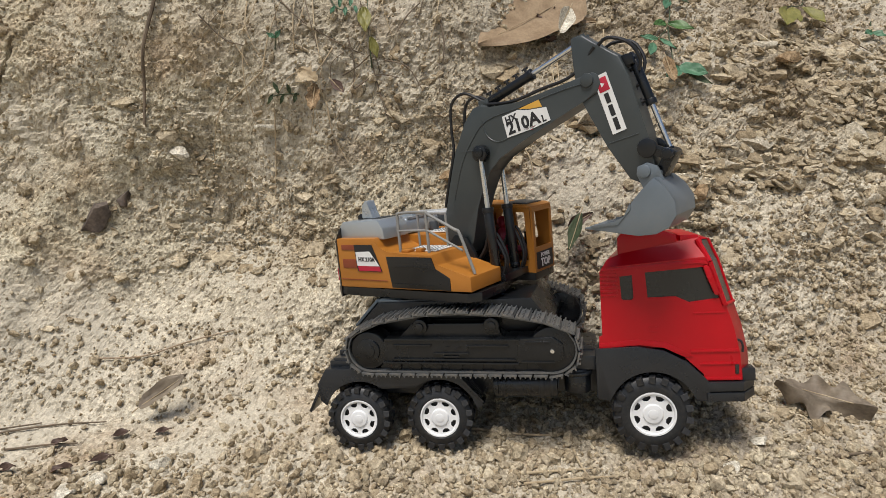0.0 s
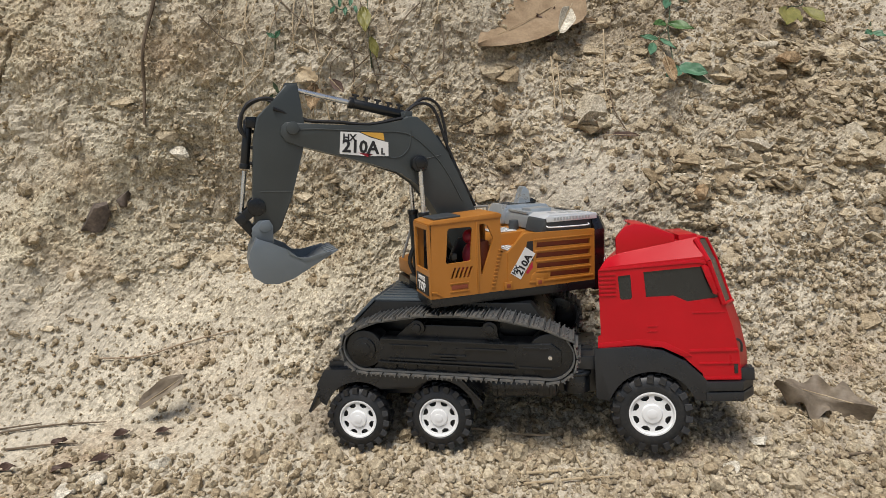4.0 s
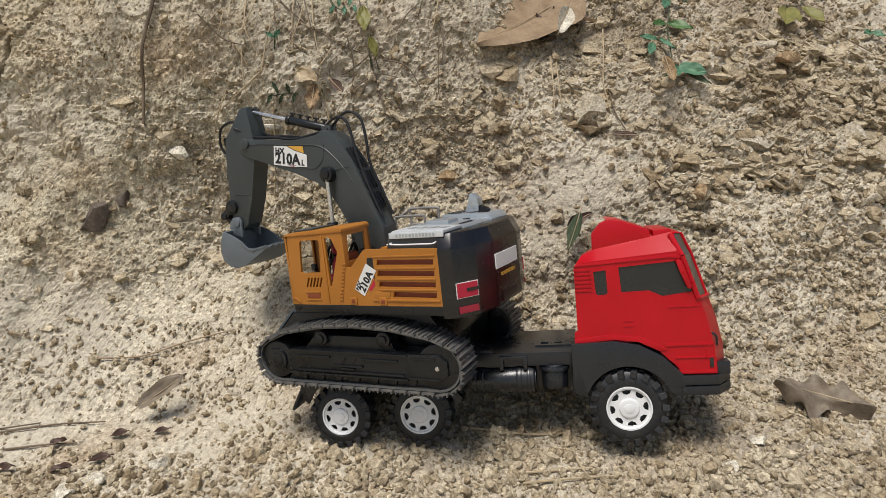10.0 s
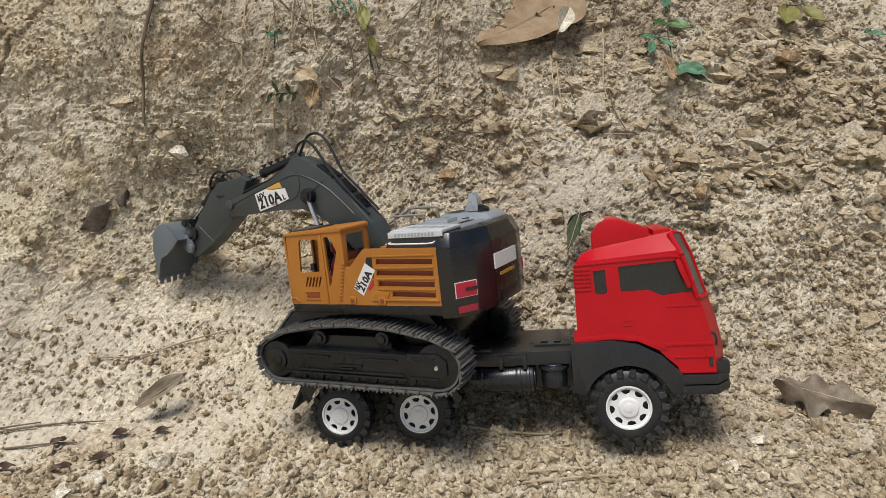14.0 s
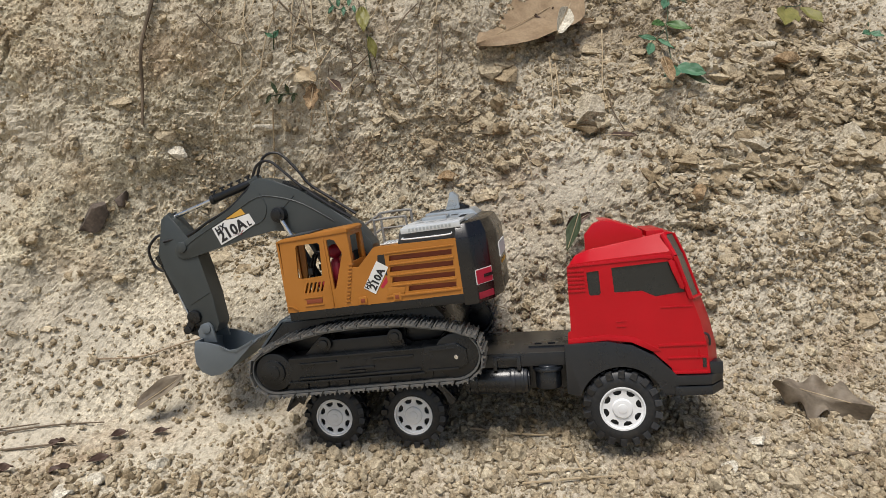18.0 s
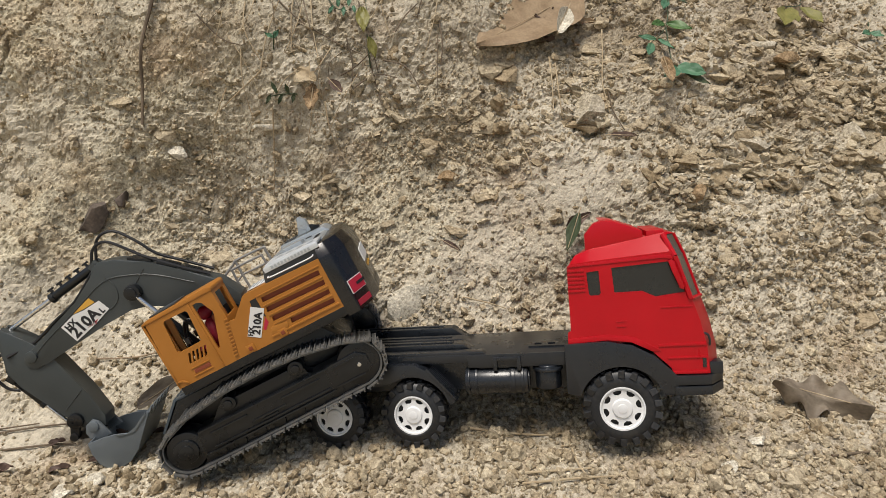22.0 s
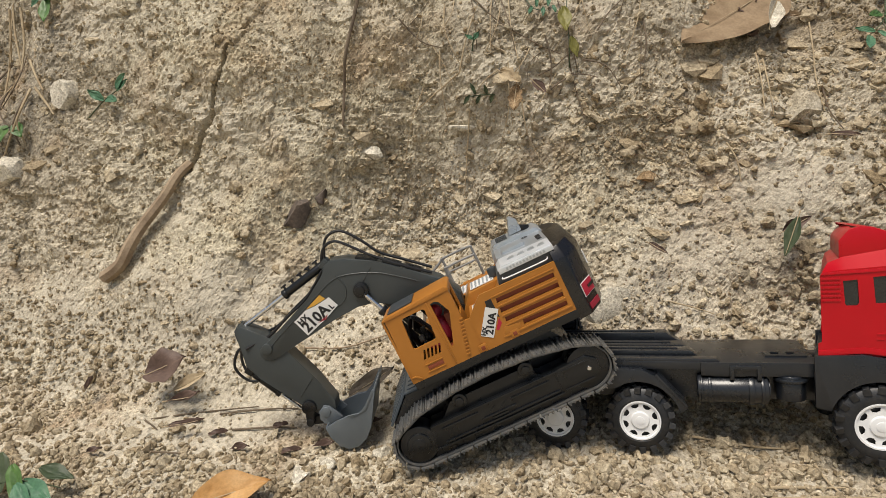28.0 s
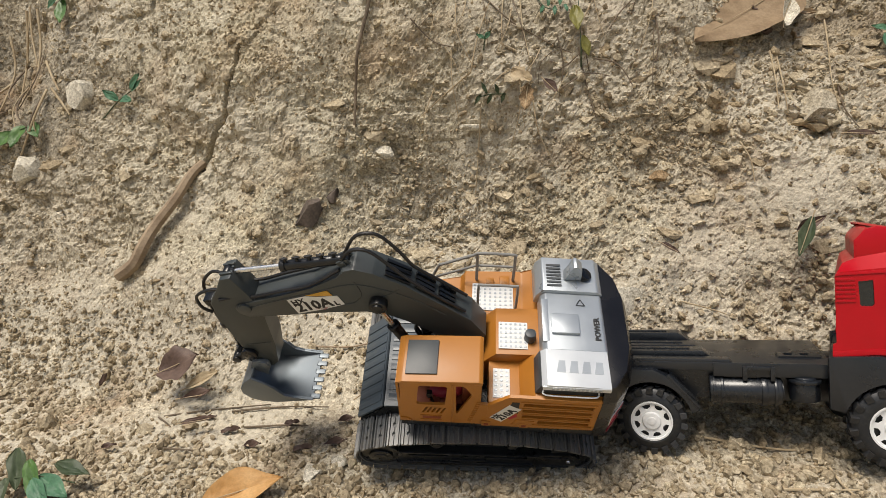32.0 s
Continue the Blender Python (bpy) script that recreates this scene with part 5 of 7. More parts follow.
def build_boom(ex):
    line = [(-0.1725, 0.1322), (-0.1705, 0.1395), (-0.1655, 0.1428), (-0.1366, 0.1382), (-0.085, 0.1306), (-0.0540, 0.1325), (-0.0455, 0.1385), (-0.0349, 0.1365), (-0.0224, 0.1240), (-0.0063, 0.0970), (0.0089, 0.0592), (0.0210, 0.0280), (0.0220, 0.0000), (0.0120, -0.0130), (-0.004, -0.0125), (-0.0130, 0.000), (-0.0240, 0.0340), (-0.0323, 0.0540), (-0.0433, 0.0708), (-0.0580, 0.0830), (-0.089, 0.0950), (-0.1396, 0.1134), (-0.1560, 0.1192), (-0.1680, 0.1240)]
    hw = 0.0135
    bm = bmesh.new()
    prism(bm, line, -hw, hw, 0.0016)
    boom = part("boom", bm, MAT_GREY, ex, "dark grey curved boom with model stickers")
    P = lambda name, bm, mat, label="": part(name, bm, mat, boom, label)
    for s in (-1, 1):
        bm = bmesh.new()
        rod(bm, (PIN_C[0], s * 0.012, PIN_C[1]), (PIN_C[0], s * 0.022, PIN_C[1]), 0.0085, 20, None, 0.001)
        rod(bm, (PIN_C[0], s * 0.0215, PIN_C[1]), (PIN_C[0], s * 0.0232, PIN_C[1]), 0.0050, 16, None, 0.0005)
        P("lift_pin", bm, MAT_BLACK)
        bm = bmesh.new()
        rod(bm, (PIN_S[0], s * 0.012, PIN_S[1]), (PIN_S[0], s * 0.0158, PIN_S[1]), 0.0062, 18, None, 0.0006)
        P("stick_pin", bm, MAT_GREY)
        bm = bmesh.new()
        block(bm, (PIN_D[0] - 0.006, s * 0.005 - 0.0012, PIN_D[1] - 0.009), (PIN_D[0] + 0.006, s * 0.005 + 0.0012, PIN_D[1] + 0.004), 0.001)
        P("cylinder_lug", bm, MAT_GREY)
    bm = bmesh.new()
    rod(bm, (PIN_D[0], -0.0075, PIN_D[1]), (PIN_D[0], 0.0075, PIN_D[1]), 0.0030, 12)
    P("cylinder_pin", bm, MAT_GREY)
    # weld lines
    bm = bmesh.new()
    for s in (-1, 1):
        y = s * (hw + 0.0002)
        tube(bm, [(-0.166, y, 0.1345), (-0.138, y, 0.1335), (-0.085, y, 0.1265), (-0.050, y, 0.1215), (-0.030, y, 0.106), (-0.012, y, 0.0820), (0.004, y, 0.046)], 0.0006, 6, None, 3)
        tube(bm, [(-0.044, y, 0.123), (-0.047, y, 0.108), (-0.056, y, 0.0995), (-0.066, y, 0.0985), (-0.076, y, 0.1020)], 0.0006, 6, None, 3)
        tube(bm, [(-0.033, y, 0.0935), (-0.014, y, 0.0960)], 0.0005, 6)
    P("weld_seam", bm, MAT_GREY)
    # slotted cover on the back of the boom
    for a, b in (((-0.0180, 0.1160), (-0.0050, 0.0930)), ((-0.0035, 0.0900), (0.0050, 0.0690)), ((0.0062, 0.0660), (0.0135, 0.0470))):
        d = Vector((b[0] - a[0], 0, b[1] - a[1]))
        m = Matrix.Translation((a[0], 0, a[1])) @ pose(0, 0, 0, 0, -math.degrees(math.atan2(d.z, d.x)))
        for y in (-0.0105, -0.0055, -0.0005, 0.0045):
            bm = bmesh.new()
            block(bm, (0.001, y, 0.0), (d.length - 0.001, y + 0.0036, 0.0030), 0.0005, m)
            P("cover_strip", bm, MAT_BLACK)
    # stickers on both sides
    for s in (-1, 1):
        tilt = Matrix.Translation((-0.0935, s * (hw + 0.0006), 0.1150)) @ pose(0, 0, 0, 0, 9) @ pose(0, 0, 0, 0, 0, 0 if s < 0 else 180)
        bm = bmesh.new()
        prism(bm, [(-0.0240, -0.0110), (-0.0238, 0.0105), (-0.0050, 0.0108), (0.0060, 0.0066), (0.0245, 0.0028), (0.0252, -0.0105), (0.0040, -0.0118)], -0.0002, 0.0002, 0)
        P("sticker", moved(bm, tilt), MAT_PAPER, "white model sticker with black lettering")
        bm = bmesh.new()
        prism(bm, [(-0.0040, 0.0112), (0.0190, 0.0120), (0.0205, 0.0045), (0.0065, 0.0075)], -0.0002, 0.0002, 0)
        P("decal", moved(bm, tilt), MAT_ORANGE_INK)
        bm = bmesh.new()
        prism(bm, [(-0.006, -0.0088), (0.010, -0.0095), (0.004, -0.0125)], -0.0002, 0.0002, 0)
        P("decal", moved(bm, tilt), MAT_RED_INK)
        P("lettering", moved(lettering("HX", 0.0092), tilt @ Matrix.Translation((-0.0148, -0.0003, 0.0050))), MAT_INK)
        P("lettering", moved(lettering("210A", 0.0168), tilt @ Matrix.Translation((-0.0034, -0.0003, -0.0036))), MAT_INK)
        P("lettering", moved(lettering("L", 0.0085), tilt @ Matrix.Translation((0.0192, -0.0003, -0.0066))), MAT_INK)
    # hydraulic hoses along the top
    for pts in ([(-0.0480, -0.004, 0.1405), (-0.0300, -0.005, 0.1500), (-0.0150, -0.006, 0.1440), (-0.0080, -0.007, 0.1200), (-0.0040, -0.008, 0.1030), (0.008, -0.009, 0.0680), (0.0200, -0.009, 0.0380)],
                [(-0.0430, 0.004, 0.1420), (-0.0220, 0.005, 0.1550), (-0.0050, 0.006, 0.1470), (0.0000, 0.006, 0.1200), (0.0010, 0.006, 0.0980), (0.0110, 0.007, 0.0700), (0.0220, 0.007, 0.0400)],
                [(-0.0500, 0.008, 0.1380), (-0.0800, 0.0105, 0.1345), (-0.1150, 0.0105, 0.1395), (-0.1400, 0.0095, 0.1430), (-0.1560, 0.0090, 0.1520), (-0.1700, 0.0120, 0.1640)],
                [(-0.0500, -0.008, 0.1370), (-0.0850, -0.0105, 0.1335), (-0.1150, -0.0105, 0.1385), (-0.1450, -0.0095, 0.1425), (-0.1620, -0.0100, 0.1500), (-0.1750, -0.0130, 0.1560)]):
        bm = bmesh.new()
        tube(bm, pts, 0.0016, 8)
        P("hose", bm, MAT_HOSE)
    return boom


def build_stick(ex):
    line = [(-0.0170, 0.0252), (-0.0041, 0.0405), (0.0070, 0.0410), (0.0101, 0.0162), (0.0127, -0.0056), (0.0088, -0.0207), (-0.0034, -0.0637), (-0.0160, -0.0955), (-0.0251, -0.1020), (-0.0400, -0.0964), (-0.0402, -0.0610), (-0.0365, -0.0105), (-0.0320, 0.0110)]
    hw = 0.0118
    bm = bmesh.new()
    prism(bm, line, -hw, hw, 0.0016)
    stick = part("stick", bm, MAT_GREY, ex, "dark grey stick with a channel sticker")
    P = lambda name, bm, mat, label="": part(name, bm, mat, stick, label)
    for s in (-1, 1):
        bm = bmesh.new()
        rod(bm, (ST_K[0], s * 0.010, ST_K[1]), (ST_K[0], s * 0.0175, ST_K[1]), 0.0058, 18, None, 0.0006)
        P("bucket_pin", bm, MAT_BUCKET)
        bm = bmesh.new()
        rod(bm, (-0.0375, s * 0.010, -0.0735), (-0.0375, s * 0.0160, -0.0735), 0.0085, 20, None, 0.001)
        P("rocker_pin", bm, MAT_BLACK)
        bm = bmesh.new()
        block(bm, (ST_TOP[0] - 0.006, s * 0.0055 - 0.0013, ST_TOP[1] - 0.004), (ST_TOP[0] + 0.006, s * 0.0055 + 0.0013, ST_TOP[1] + 0.005), 0.001)
        P("cylinder_lug", bm, MAT_GREY)
    bm = bmesh.new()
    rod(bm, (ST_TOP[0], -0.008, ST_TOP[1]), (ST_TOP[0], 0.008, ST_TOP[1]), 0.0030, 12)
    P("cylinder_pin", bm, MAT_GREY)
    bm = bmesh.new()
    block(bm, (-0.0420, -0.0070, 0.0010), (-0.0320, 0.0070, 0.0110), 0.001)
    P("hose_bracket", bm, MAT_BLACK)
    bm = bmesh.new()
    for s in (-1, 1):
        tube(bm, [(-0.0330, s * (hw + 0.0002), -0.0590), (-0.0050, s * (hw + 0.0002), -0.0600)], 0.0005, 6)
    P("weld_seam", bm, MAT_GREY)
    # sticker with an unreadable line of print
    tilt = Matrix.Translation((-0.0145, hw + 0.0006, -0.0260)) @ pose(0, 0, 0, 0, 6) @ pose(0, 0, 0, 0, 0, 180)
    bm = bmesh.new()
    block(bm, (-0.0066, -0.0002, -0.0270), (0.0066, 0.0002, 0.0270), 0, tilt)
    P("sticker", bm, MAT_PAPER, "white sticker with a red badge")
    bm = bmesh.new()
    block(bm, (-0.0048, -0.0005, 0.0115), (0.0048, 0.0, 0.0240), 0.0001, tilt)
    P("badge", bm, MAT_RED_INK, "red rounded badge")
    bm = bmesh.new()
    prism(bm, [(-0.0016, 0.0155), (0.0018, 0.0178), (-0.0016, 0.0200)], -0.0007, -0.0003, 0)
    P("decal", moved(bm, tilt), MAT_PAPER)
    bm = bmesh.new()
    for k, (a, b) in enumerate(((0.0095, 0.0005), (-0.0015, -0.0115), (-0.0135, -0.0245))):
        block(bm, (-0.0020, -0.0005, b), (0.0022, 0.0, a), 0, tilt)
    P("print_bar", bm, MAT_INK)
    for pts in ([(-0.0100, -0.009, 0.0230), (-0.0220, -0.010, 0.0280), (-0.0400, -0.010, 0.0220), (-0.0470, -0.008, 0.0040), (-0.0430, -0.006, -0.0080)],
                [(-0.0120, 0.009, 0.0240), (-0.0260, 0.012, 0.0290), (-0.0430, 0.011, 0.0180), (-0.0480, 0.008, 0.0020), (-0.0440, 0.006, -0.0060)]):
        bm = bmesh.new()
        tube(bm, pts, 0.0016, 8)
        P("hose", bm, MAT_HOSE)
    return stick


def build_bucket(ex):
    K = 0.84
    side = [(-0.0118, -0.0105), (-0.0192, -0.0241), (-0.0228, -0.0401), (-0.0191, -0.0533), (-0.0078, -0.0624), (0.0072, -0.0645), (0.0248, -0.0603), (0.0700, -0.0368), (0.0690, -0.0335), (0.0442, -0.0385), (0.0309, -0.0370), (0.0190, -0.0256), (0.0047, -0.0176)]
    side = [(x * K, z * K) for x, z in side]
    w = 0.0300
    back = side[:8]
    inner = []
    for i, (x, z) in enumerate(back):
        d = Vector(back[min(i + 1, 7)]) - Vector(back[max(i - 1, 0)])
        inner.append((x - d.y / d.length * 0.0018, z + d.x / d.length * 0.0018))
    bm = bmesh.new()
    prism(bm, back + inner[::-1], -w, w, 0.0)
    bucket = part("bucket", bm, MAT_BUCKET, ex, "grey plastic digging bucket with teeth, dusty inside")
    for s in (-1, 1):
        bm = bmesh.new()
        prism(bm, side, s * (w + 0.0002), s * (w - 0.0020), 0.0004)
        part("cheek", bm, MAT_BUCKET, bucket)
    for k in range(6):
        bm = bmesh.new()
        y = -0.0255 + 0.0102 * k
        prism(bm, [(x * K, z * K) for x, z in ((0.0630, -0.0415), (0.0655, -0.0355), (0.0770, -0.0325), (0.0780, -0.0338))], y - 0.0028, y + 0.0028, 0.0004)
        part("tooth", bm, MAT_BUCKET, bucket)
    bm = bmesh.new()
    for s in (-1, 1):
        prism(bm, [(-0.0130, -0.0130), (-0.0120, 0.0000), (-0.0050, 0.0062), (0.0045, 0.0060), (0.0075, 0.0000), (0.0060, -0.0190)], s * 0.0128, s * 0.0158, 0.0006)
    rod(bm, (0, -0.0162, 0), (0, 0.0162, 0), 0.0034, 14)
    rod(bm, (-0.0105, -0.0160, -0.0060), (-0.0105, 0.0160, -0.0060), 0.0024, 12)
    part("bucket_ear", bm, MAT_BUCKET, bucket)
    for s in (-1, 1):
        bm = bmesh.new()
        prism(bm, [(x * K, z * K) for x, z in ((0.020, -0.0250), (0.031, -0.0365), (0.044, -0.0380), (0.069, -0.0330), (0.066, -0.0365), (0.040, -0.0420), (0.022, -0.0320))], s * (w + 0.0001), s * (w + 0.0012), 0.0003)
        part("side_cutter", bm, MAT_BUCKET, bucket)
    return bucket


def barrel_and_rod(ex, name, length, r, rod_length, rr, dark, clips=0, side=1):
    bm = bmesh.new()
    rod(bm, (0.002, 0, 0), (length, 0, 0), r, 16, None, 0.0006)
    rod(bm, (length - 0.005, 0, 0), (length, 0, 0), r * 1.18, 16, None, 0.0005)
    bmesh.ops.create_uvsphere(bm, u_segments=12, v_segments=8, radius=r * 1.05)
    b = part(name + "_barrel", bm, dark, ex, "black hydraulic cylinder barrel")
    for k in range(clips):
        bm = bmesh.new()
        x = 0.008 + (length - 0.014) * k / max(clips - 1, 1)
        rod(bm, (x, 0, side * r * 0.8), (x, 0, side * r * 1.9), 0.0016, 8)
        rod(bm, (x - 0.0035, 0, side * r * 1.75), (x + 0.0035, 0, side * r * 1.75), 0.0011, 8)
        part("pipe_clip", bm, MAT_HOSE, b)
    bm = bmesh.new()
    rod(bm, (0.004, 0, 0), (rod_length, 0, 0), rr, 12)
    q = part(name + "_rod", bm, MAT_CHROME, ex, "bright polished piston rod")
    bm = bmesh.new()
    rod(bm, (-0.001, -rr * 1.6, 0), (-0.001, rr * 1.6, 0), rr * 2.0, 14, None, 0.0004)
    rod(bm, (0.0, 0, 0), (0.006, 0, 0), rr * 1.5, 12)
    part("rod_eye", bm, dark, q)
    return b, q


excavator = thing("toy_excavator", "orange and dark grey toy crawler excavator on black tracks", "toy excavator")
build_undercarriage(excavator)
house = build_house(excavator)
boom = build_boom(excavator)
stick = build_stick(excavator)
bucket = build_bucket(excavator)
lift_a = barrel_and_rod(excavator, "lift_cylinder", 0.066, 0.0052, 0.070, 0.0026, MAT_BLACK)
lift_b = barrel_and_rod(excavator, "lift_cylinder", 0.066, 0.0052, 0.070, 0.0026, MAT_BLACK)
crowd = barrel_and_rod(excavator, "stick_cylinder", 0.060, 0.0048, 0.066, 0.0026, MAT_BLACK, 5, -1)
curl = barrel_and_rod(excavator, "bucket_cylinder", 0.044, 0.0042, 0.046, 0.0022, MAT_BLACK, 3)


def build_links(ex):
    bm = bmesh.new()
    for s in (-1, 1):
        prism(bm, [(-0.004, -0.005), (0.018, -0.0045), (0.024, 0.0), (0.018, 0.0045), (-0.004, 0.005)], s * 0.0115, s * 0.0150, 0.0008)
    rod(bm, (0.018, -0.0165, 0), (0.018, 0.0165, 0), 0.0046, 14, None, 0.0005)
    rocker = part("rocker_link", bm, MAT_BLACK, ex)
    bm = bmesh.new()
    prism(bm, [(-0.004, -0.005), (0.020, -0.0045), (0.025, 0.0), (0.020, 0.0045), (-0.004, 0.005)], -0.0095, 0.0095, 0.001)
    push = part("push_link", bm, MAT_BLACK, ex)
    return rocker, push


rocker, push = build_links(excavator)


# ---- loose earth: crumbs, gravel and stones ----
def ico(fine=1):
    bm = bmesh.new()
    bmesh.ops.create_icosphere(bm, subdivisions=fine, radius=1)
    v = np.array([p.co[:] for p in bm.verts])
    f = np.array([[q.index for q in t.verts] for t in bm.faces])
    bm.free()
    return v, f


def scatter(name, label, mat, centres, normals, sizes, flat=0.7, lift=0.3, fine=1):
    """Many small broken crumbs in one mesh."""
    v, f = ico(fine)
    rng = np.random.default_rng(len(centres))
    n = len(centres)
    variants = 1 + rng.uniform(-0.30, 0.26, (40, len(v), 1))
    shape = v[None] * variants
    pick = rng.integers(0, 40, n)
    q = rng.normal(size=(n, 4))
    q /= np.linalg.norm(q, axis=1, keepdims=True)
    w, x, y, z = q.T
    rot = np.stack([1 - 2 * (y * y + z * z), 2 * (x * y - z * w), 2 * (x * z + y * w), 2 * (x * y + z * w), 1 - 2 * (x * x + z * z), 2 * (y * z - x * w), 2 * (x * z - y * w), 2 * (y * z + x * w), 1 - 2 * (x * x + y * y)], 1).reshape(n, 3, 3)
    axes = rng.uniform(flat, 1.15, (n, 1, 3))
    pts = np.einsum("nij,nkj->nki", rot, shape[pick] * axes) * sizes[:, None, None] + (centres + normals * (sizes * lift)[:, None])[:, None]
    faces = (f[None] + (np.arange(n) * len(v))[:, None, None]).reshape(-1)
    me = bpy.data.meshes.new(name)
    me.vertices.add(n * len(v))
    me.vertices.foreach_set("co", pts.ravel())
    me.loops.add(len(faces))
    me.loops.foreach_set("vertex_index", faces.astype(np.int32))
    me.polygons.add(len(faces) // 3)
    me.polygons.foreach_set("loop_start", np.arange(0, len(faces), 3, dtype=np.int32))
    me.update(calc_edges=True)
    me.materials.append(mat)
    me.shade_flat()
    return tagged(new(name, me), label, "gravel", kind="stuff")


def pick_places(count, weight, seed):
    rng = np.random.default_rng(seed)
    inner = (np.abs(GX) < 1.2)
    i0, i1 = np.where(inner)[0][[0, -1]]
    sub, nor = GV[i0:i1, :, :], GN[i0:i1]
    du = np.linalg.norm(np.diff(sub, axis=0), axis=2)[:, :-1]
    dv = np.linalg.norm(np.diff(sub, axis=1), axis=2)[:-1, :]
    area = du * dv * weight(sub[:-1, :-1, 0], sub[:-1, :-1, 1], sub[:-1, :-1, 2])
    p = (area / area.sum()).ravel()
    k = rng.choice(len(p), count, p=p)
    a, b = np.unravel_index(k, area.shape)
    u, v = rng.random((2, count, 1))
    base = sub[a, b] * (1 - u) * (1 - v) + sub[a + 1, b] * u * (1 - v) + sub[a, b + 1] * (1 - u) * v + sub[a + 1, b + 1] * u * v
    return base, nor[a, b], rng


def in_view(x, y, z):
    return ((y > -0.16) & (y < 0.42) & (z < 0.62) & (x > -1.15) & (x < 0.8)).astype(float)


def lumpy(x, y, z, k, seed):
    return 0.5 + 0.5 * np.sin(x * k + seed) * np.sin(z * k * 1.3 + y * k + 2 * seed) 


def gravel_share(x, y, z):
    """The track is strewn thickly but for the swept dusty stretch below the bank."""
    dusty = np.exp(-((x + 0.40) / 0.34) ** 2 - ((y - 0.085) / 0.065) ** 2)
    fan = (x > 0.20) * np.exp(-((z - 0.14) / 0.10) ** 2) * (0.45 + 0.55 * lumpy(x, y, z, 17, 2.0))
    run = np.exp(-((x - 0.19) / 0.075) ** 2 - ((z - 0.27) / 0.10) ** 2)
    heaps = 0.25 + 0.95 * lumpy(x, y, z, 31, 0.4) * lumpy(x, y, z, 12, 1.9) + 0.5 * (y < -0.045)
    return (1 - 0.95 * run) * in_view(x, y, z) * np.where(z < 0.05, heaps * (1.0 - 0.9 * dusty), (0.04 + 0.6 * fan * np.exp(-((z - 0.17) / 0.07) ** 2) + 0.25 * (z < 0.09)) * (1 - 0.85 * dusty))


def crumb_share(x, y, z):
    run = np.exp(-((x - 0.17) / 0.10) ** 2 - ((z - 0.26) / 0.09) ** 2)
    litter = np.exp(-((x - 0.06) / 0.11) ** 2 - ((z - 0.33) / 0.07) ** 2) + np.exp(-((x + 0.22) / 0.14) ** 2 - ((z - 0.22) / 0.07) ** 2)
    ledge = np.exp(-((x - 0.46) / 0.10) ** 2 - ((z - 0.31) / 0.05) ** 2) + np.exp(-((x - 0.54) / 0.14) ** 2 - ((z - 0.46) / 0.05) ** 2)
    foot = np.exp(-((x + 0.36) / 0.36) ** 2 - ((z - 0.09) / 0.08) ** 2)
    return in_view(x, y, z) * (z > 0.03) * (1 - 0.9 * run) * (1 - 0.85 * np.clip(ledge, 0, 1)) * (1 - 0.93 * foot) * (0.07 + 0.9 * lumpy(x, y, z, 19, 1.0) ** 3 * lumpy(x, y, z, 7, 2.4) + 0.9 * litter + 0.35 * (x > 0.3) * lumpy(x, y, z, 23, 0.3))


c, nrm, rng = pick_places(30000, gravel_share, 11)
scatter("gravel", "loose clay gravel and crumbs on the track", MAT_CLOD, c, nrm, np.clip(rng.lognormal(-6.16, 0.52, len(c)), 0.0010, 0.0082), 0.42, 0.5)
c, nrm, rng = pick_places(26000, crumb_share, 12)
scatter("earth_crumbs", "small clay crumbs clinging to the bank", MAT_CLOD, c, nrm, np.clip(rng.lognormal(-6.45, 0.42, len(c)), 0.0008, 0.0056), 0.35)
c, nrm, rng = pick_places(3800, lambda x, y, z: in_view(x, y, z) * (1 - 0.92 * np.exp(-((x + 0.40) / 0.34) ** 2 - ((y - 0.10) / 0.075) ** 2)) * np.where(z < 0.05, 0.9 * (y < 0.03) + 0.25, 0.08 + 0.35 * (x > 0.25) * lumpy(x, y, z, 15, 0.7) + 1.3 * np.exp(-((x - 0.13) / 0.08) ** 2 - ((z - 0.105) / 0.03) ** 2) + 0.7 * np.exp(-((x - 0.06) / 0.11) ** 2 - ((z - 0.33) / 0.07) ** 2)), 13)
scatter("clods", "larger broken clay clods", MAT_CLOD, c, nrm, np.clip(rng.lognormal(-5.40, 0.36, len(c)), 0.0030, 0.0110), 0.45, 0.3, 2)


def flakes(name, label, mat, centres, normals, sizes, seed):
    """Thin angular rock flakes that lie in the bank like broken slates, each dipping its own way."""
    v, f = ico()
    rng = np.random.default_rng(seed)
    verts, faces = [], []
    for k, (c, n, r) in enumerate(zip(centres, normals, sizes)):
        up = n + rng.normal(0, 0.28, 3) + np.array([0, 0, 0.45])
        up /= np.linalg.norm(up)
        side = np.cross(up, rng.normal(0, 1, 3) + np.array([2.0, 0, 0]))
        side /= np.linalg.norm(side)
        ahead = np.cross(up, side)
        w = v * (1 + rng.uniform(-0.3, 0.3, (len(v), 1)))
        thick, wide = rng.uniform(0.22, 0.42), rng.uniform(0.5, 0.9)
        verts.append(c - n * r * 0.12 + r * (w[:, :1] * ahead + w[:, 1:2] * side * wide + np.clip(w[:, 2:], -0.62, 0.62) * up * thick))
        faces.append(f + k * len(v))
    me = bpy.data.meshes.new(name)
    me.from_pydata(np.concatenate(verts), [], np.concatenate(faces))
    me.materials.append(mat)
    me.shade_flat()
    return tagged(new(name, me), label, "rock", kind="stuff")


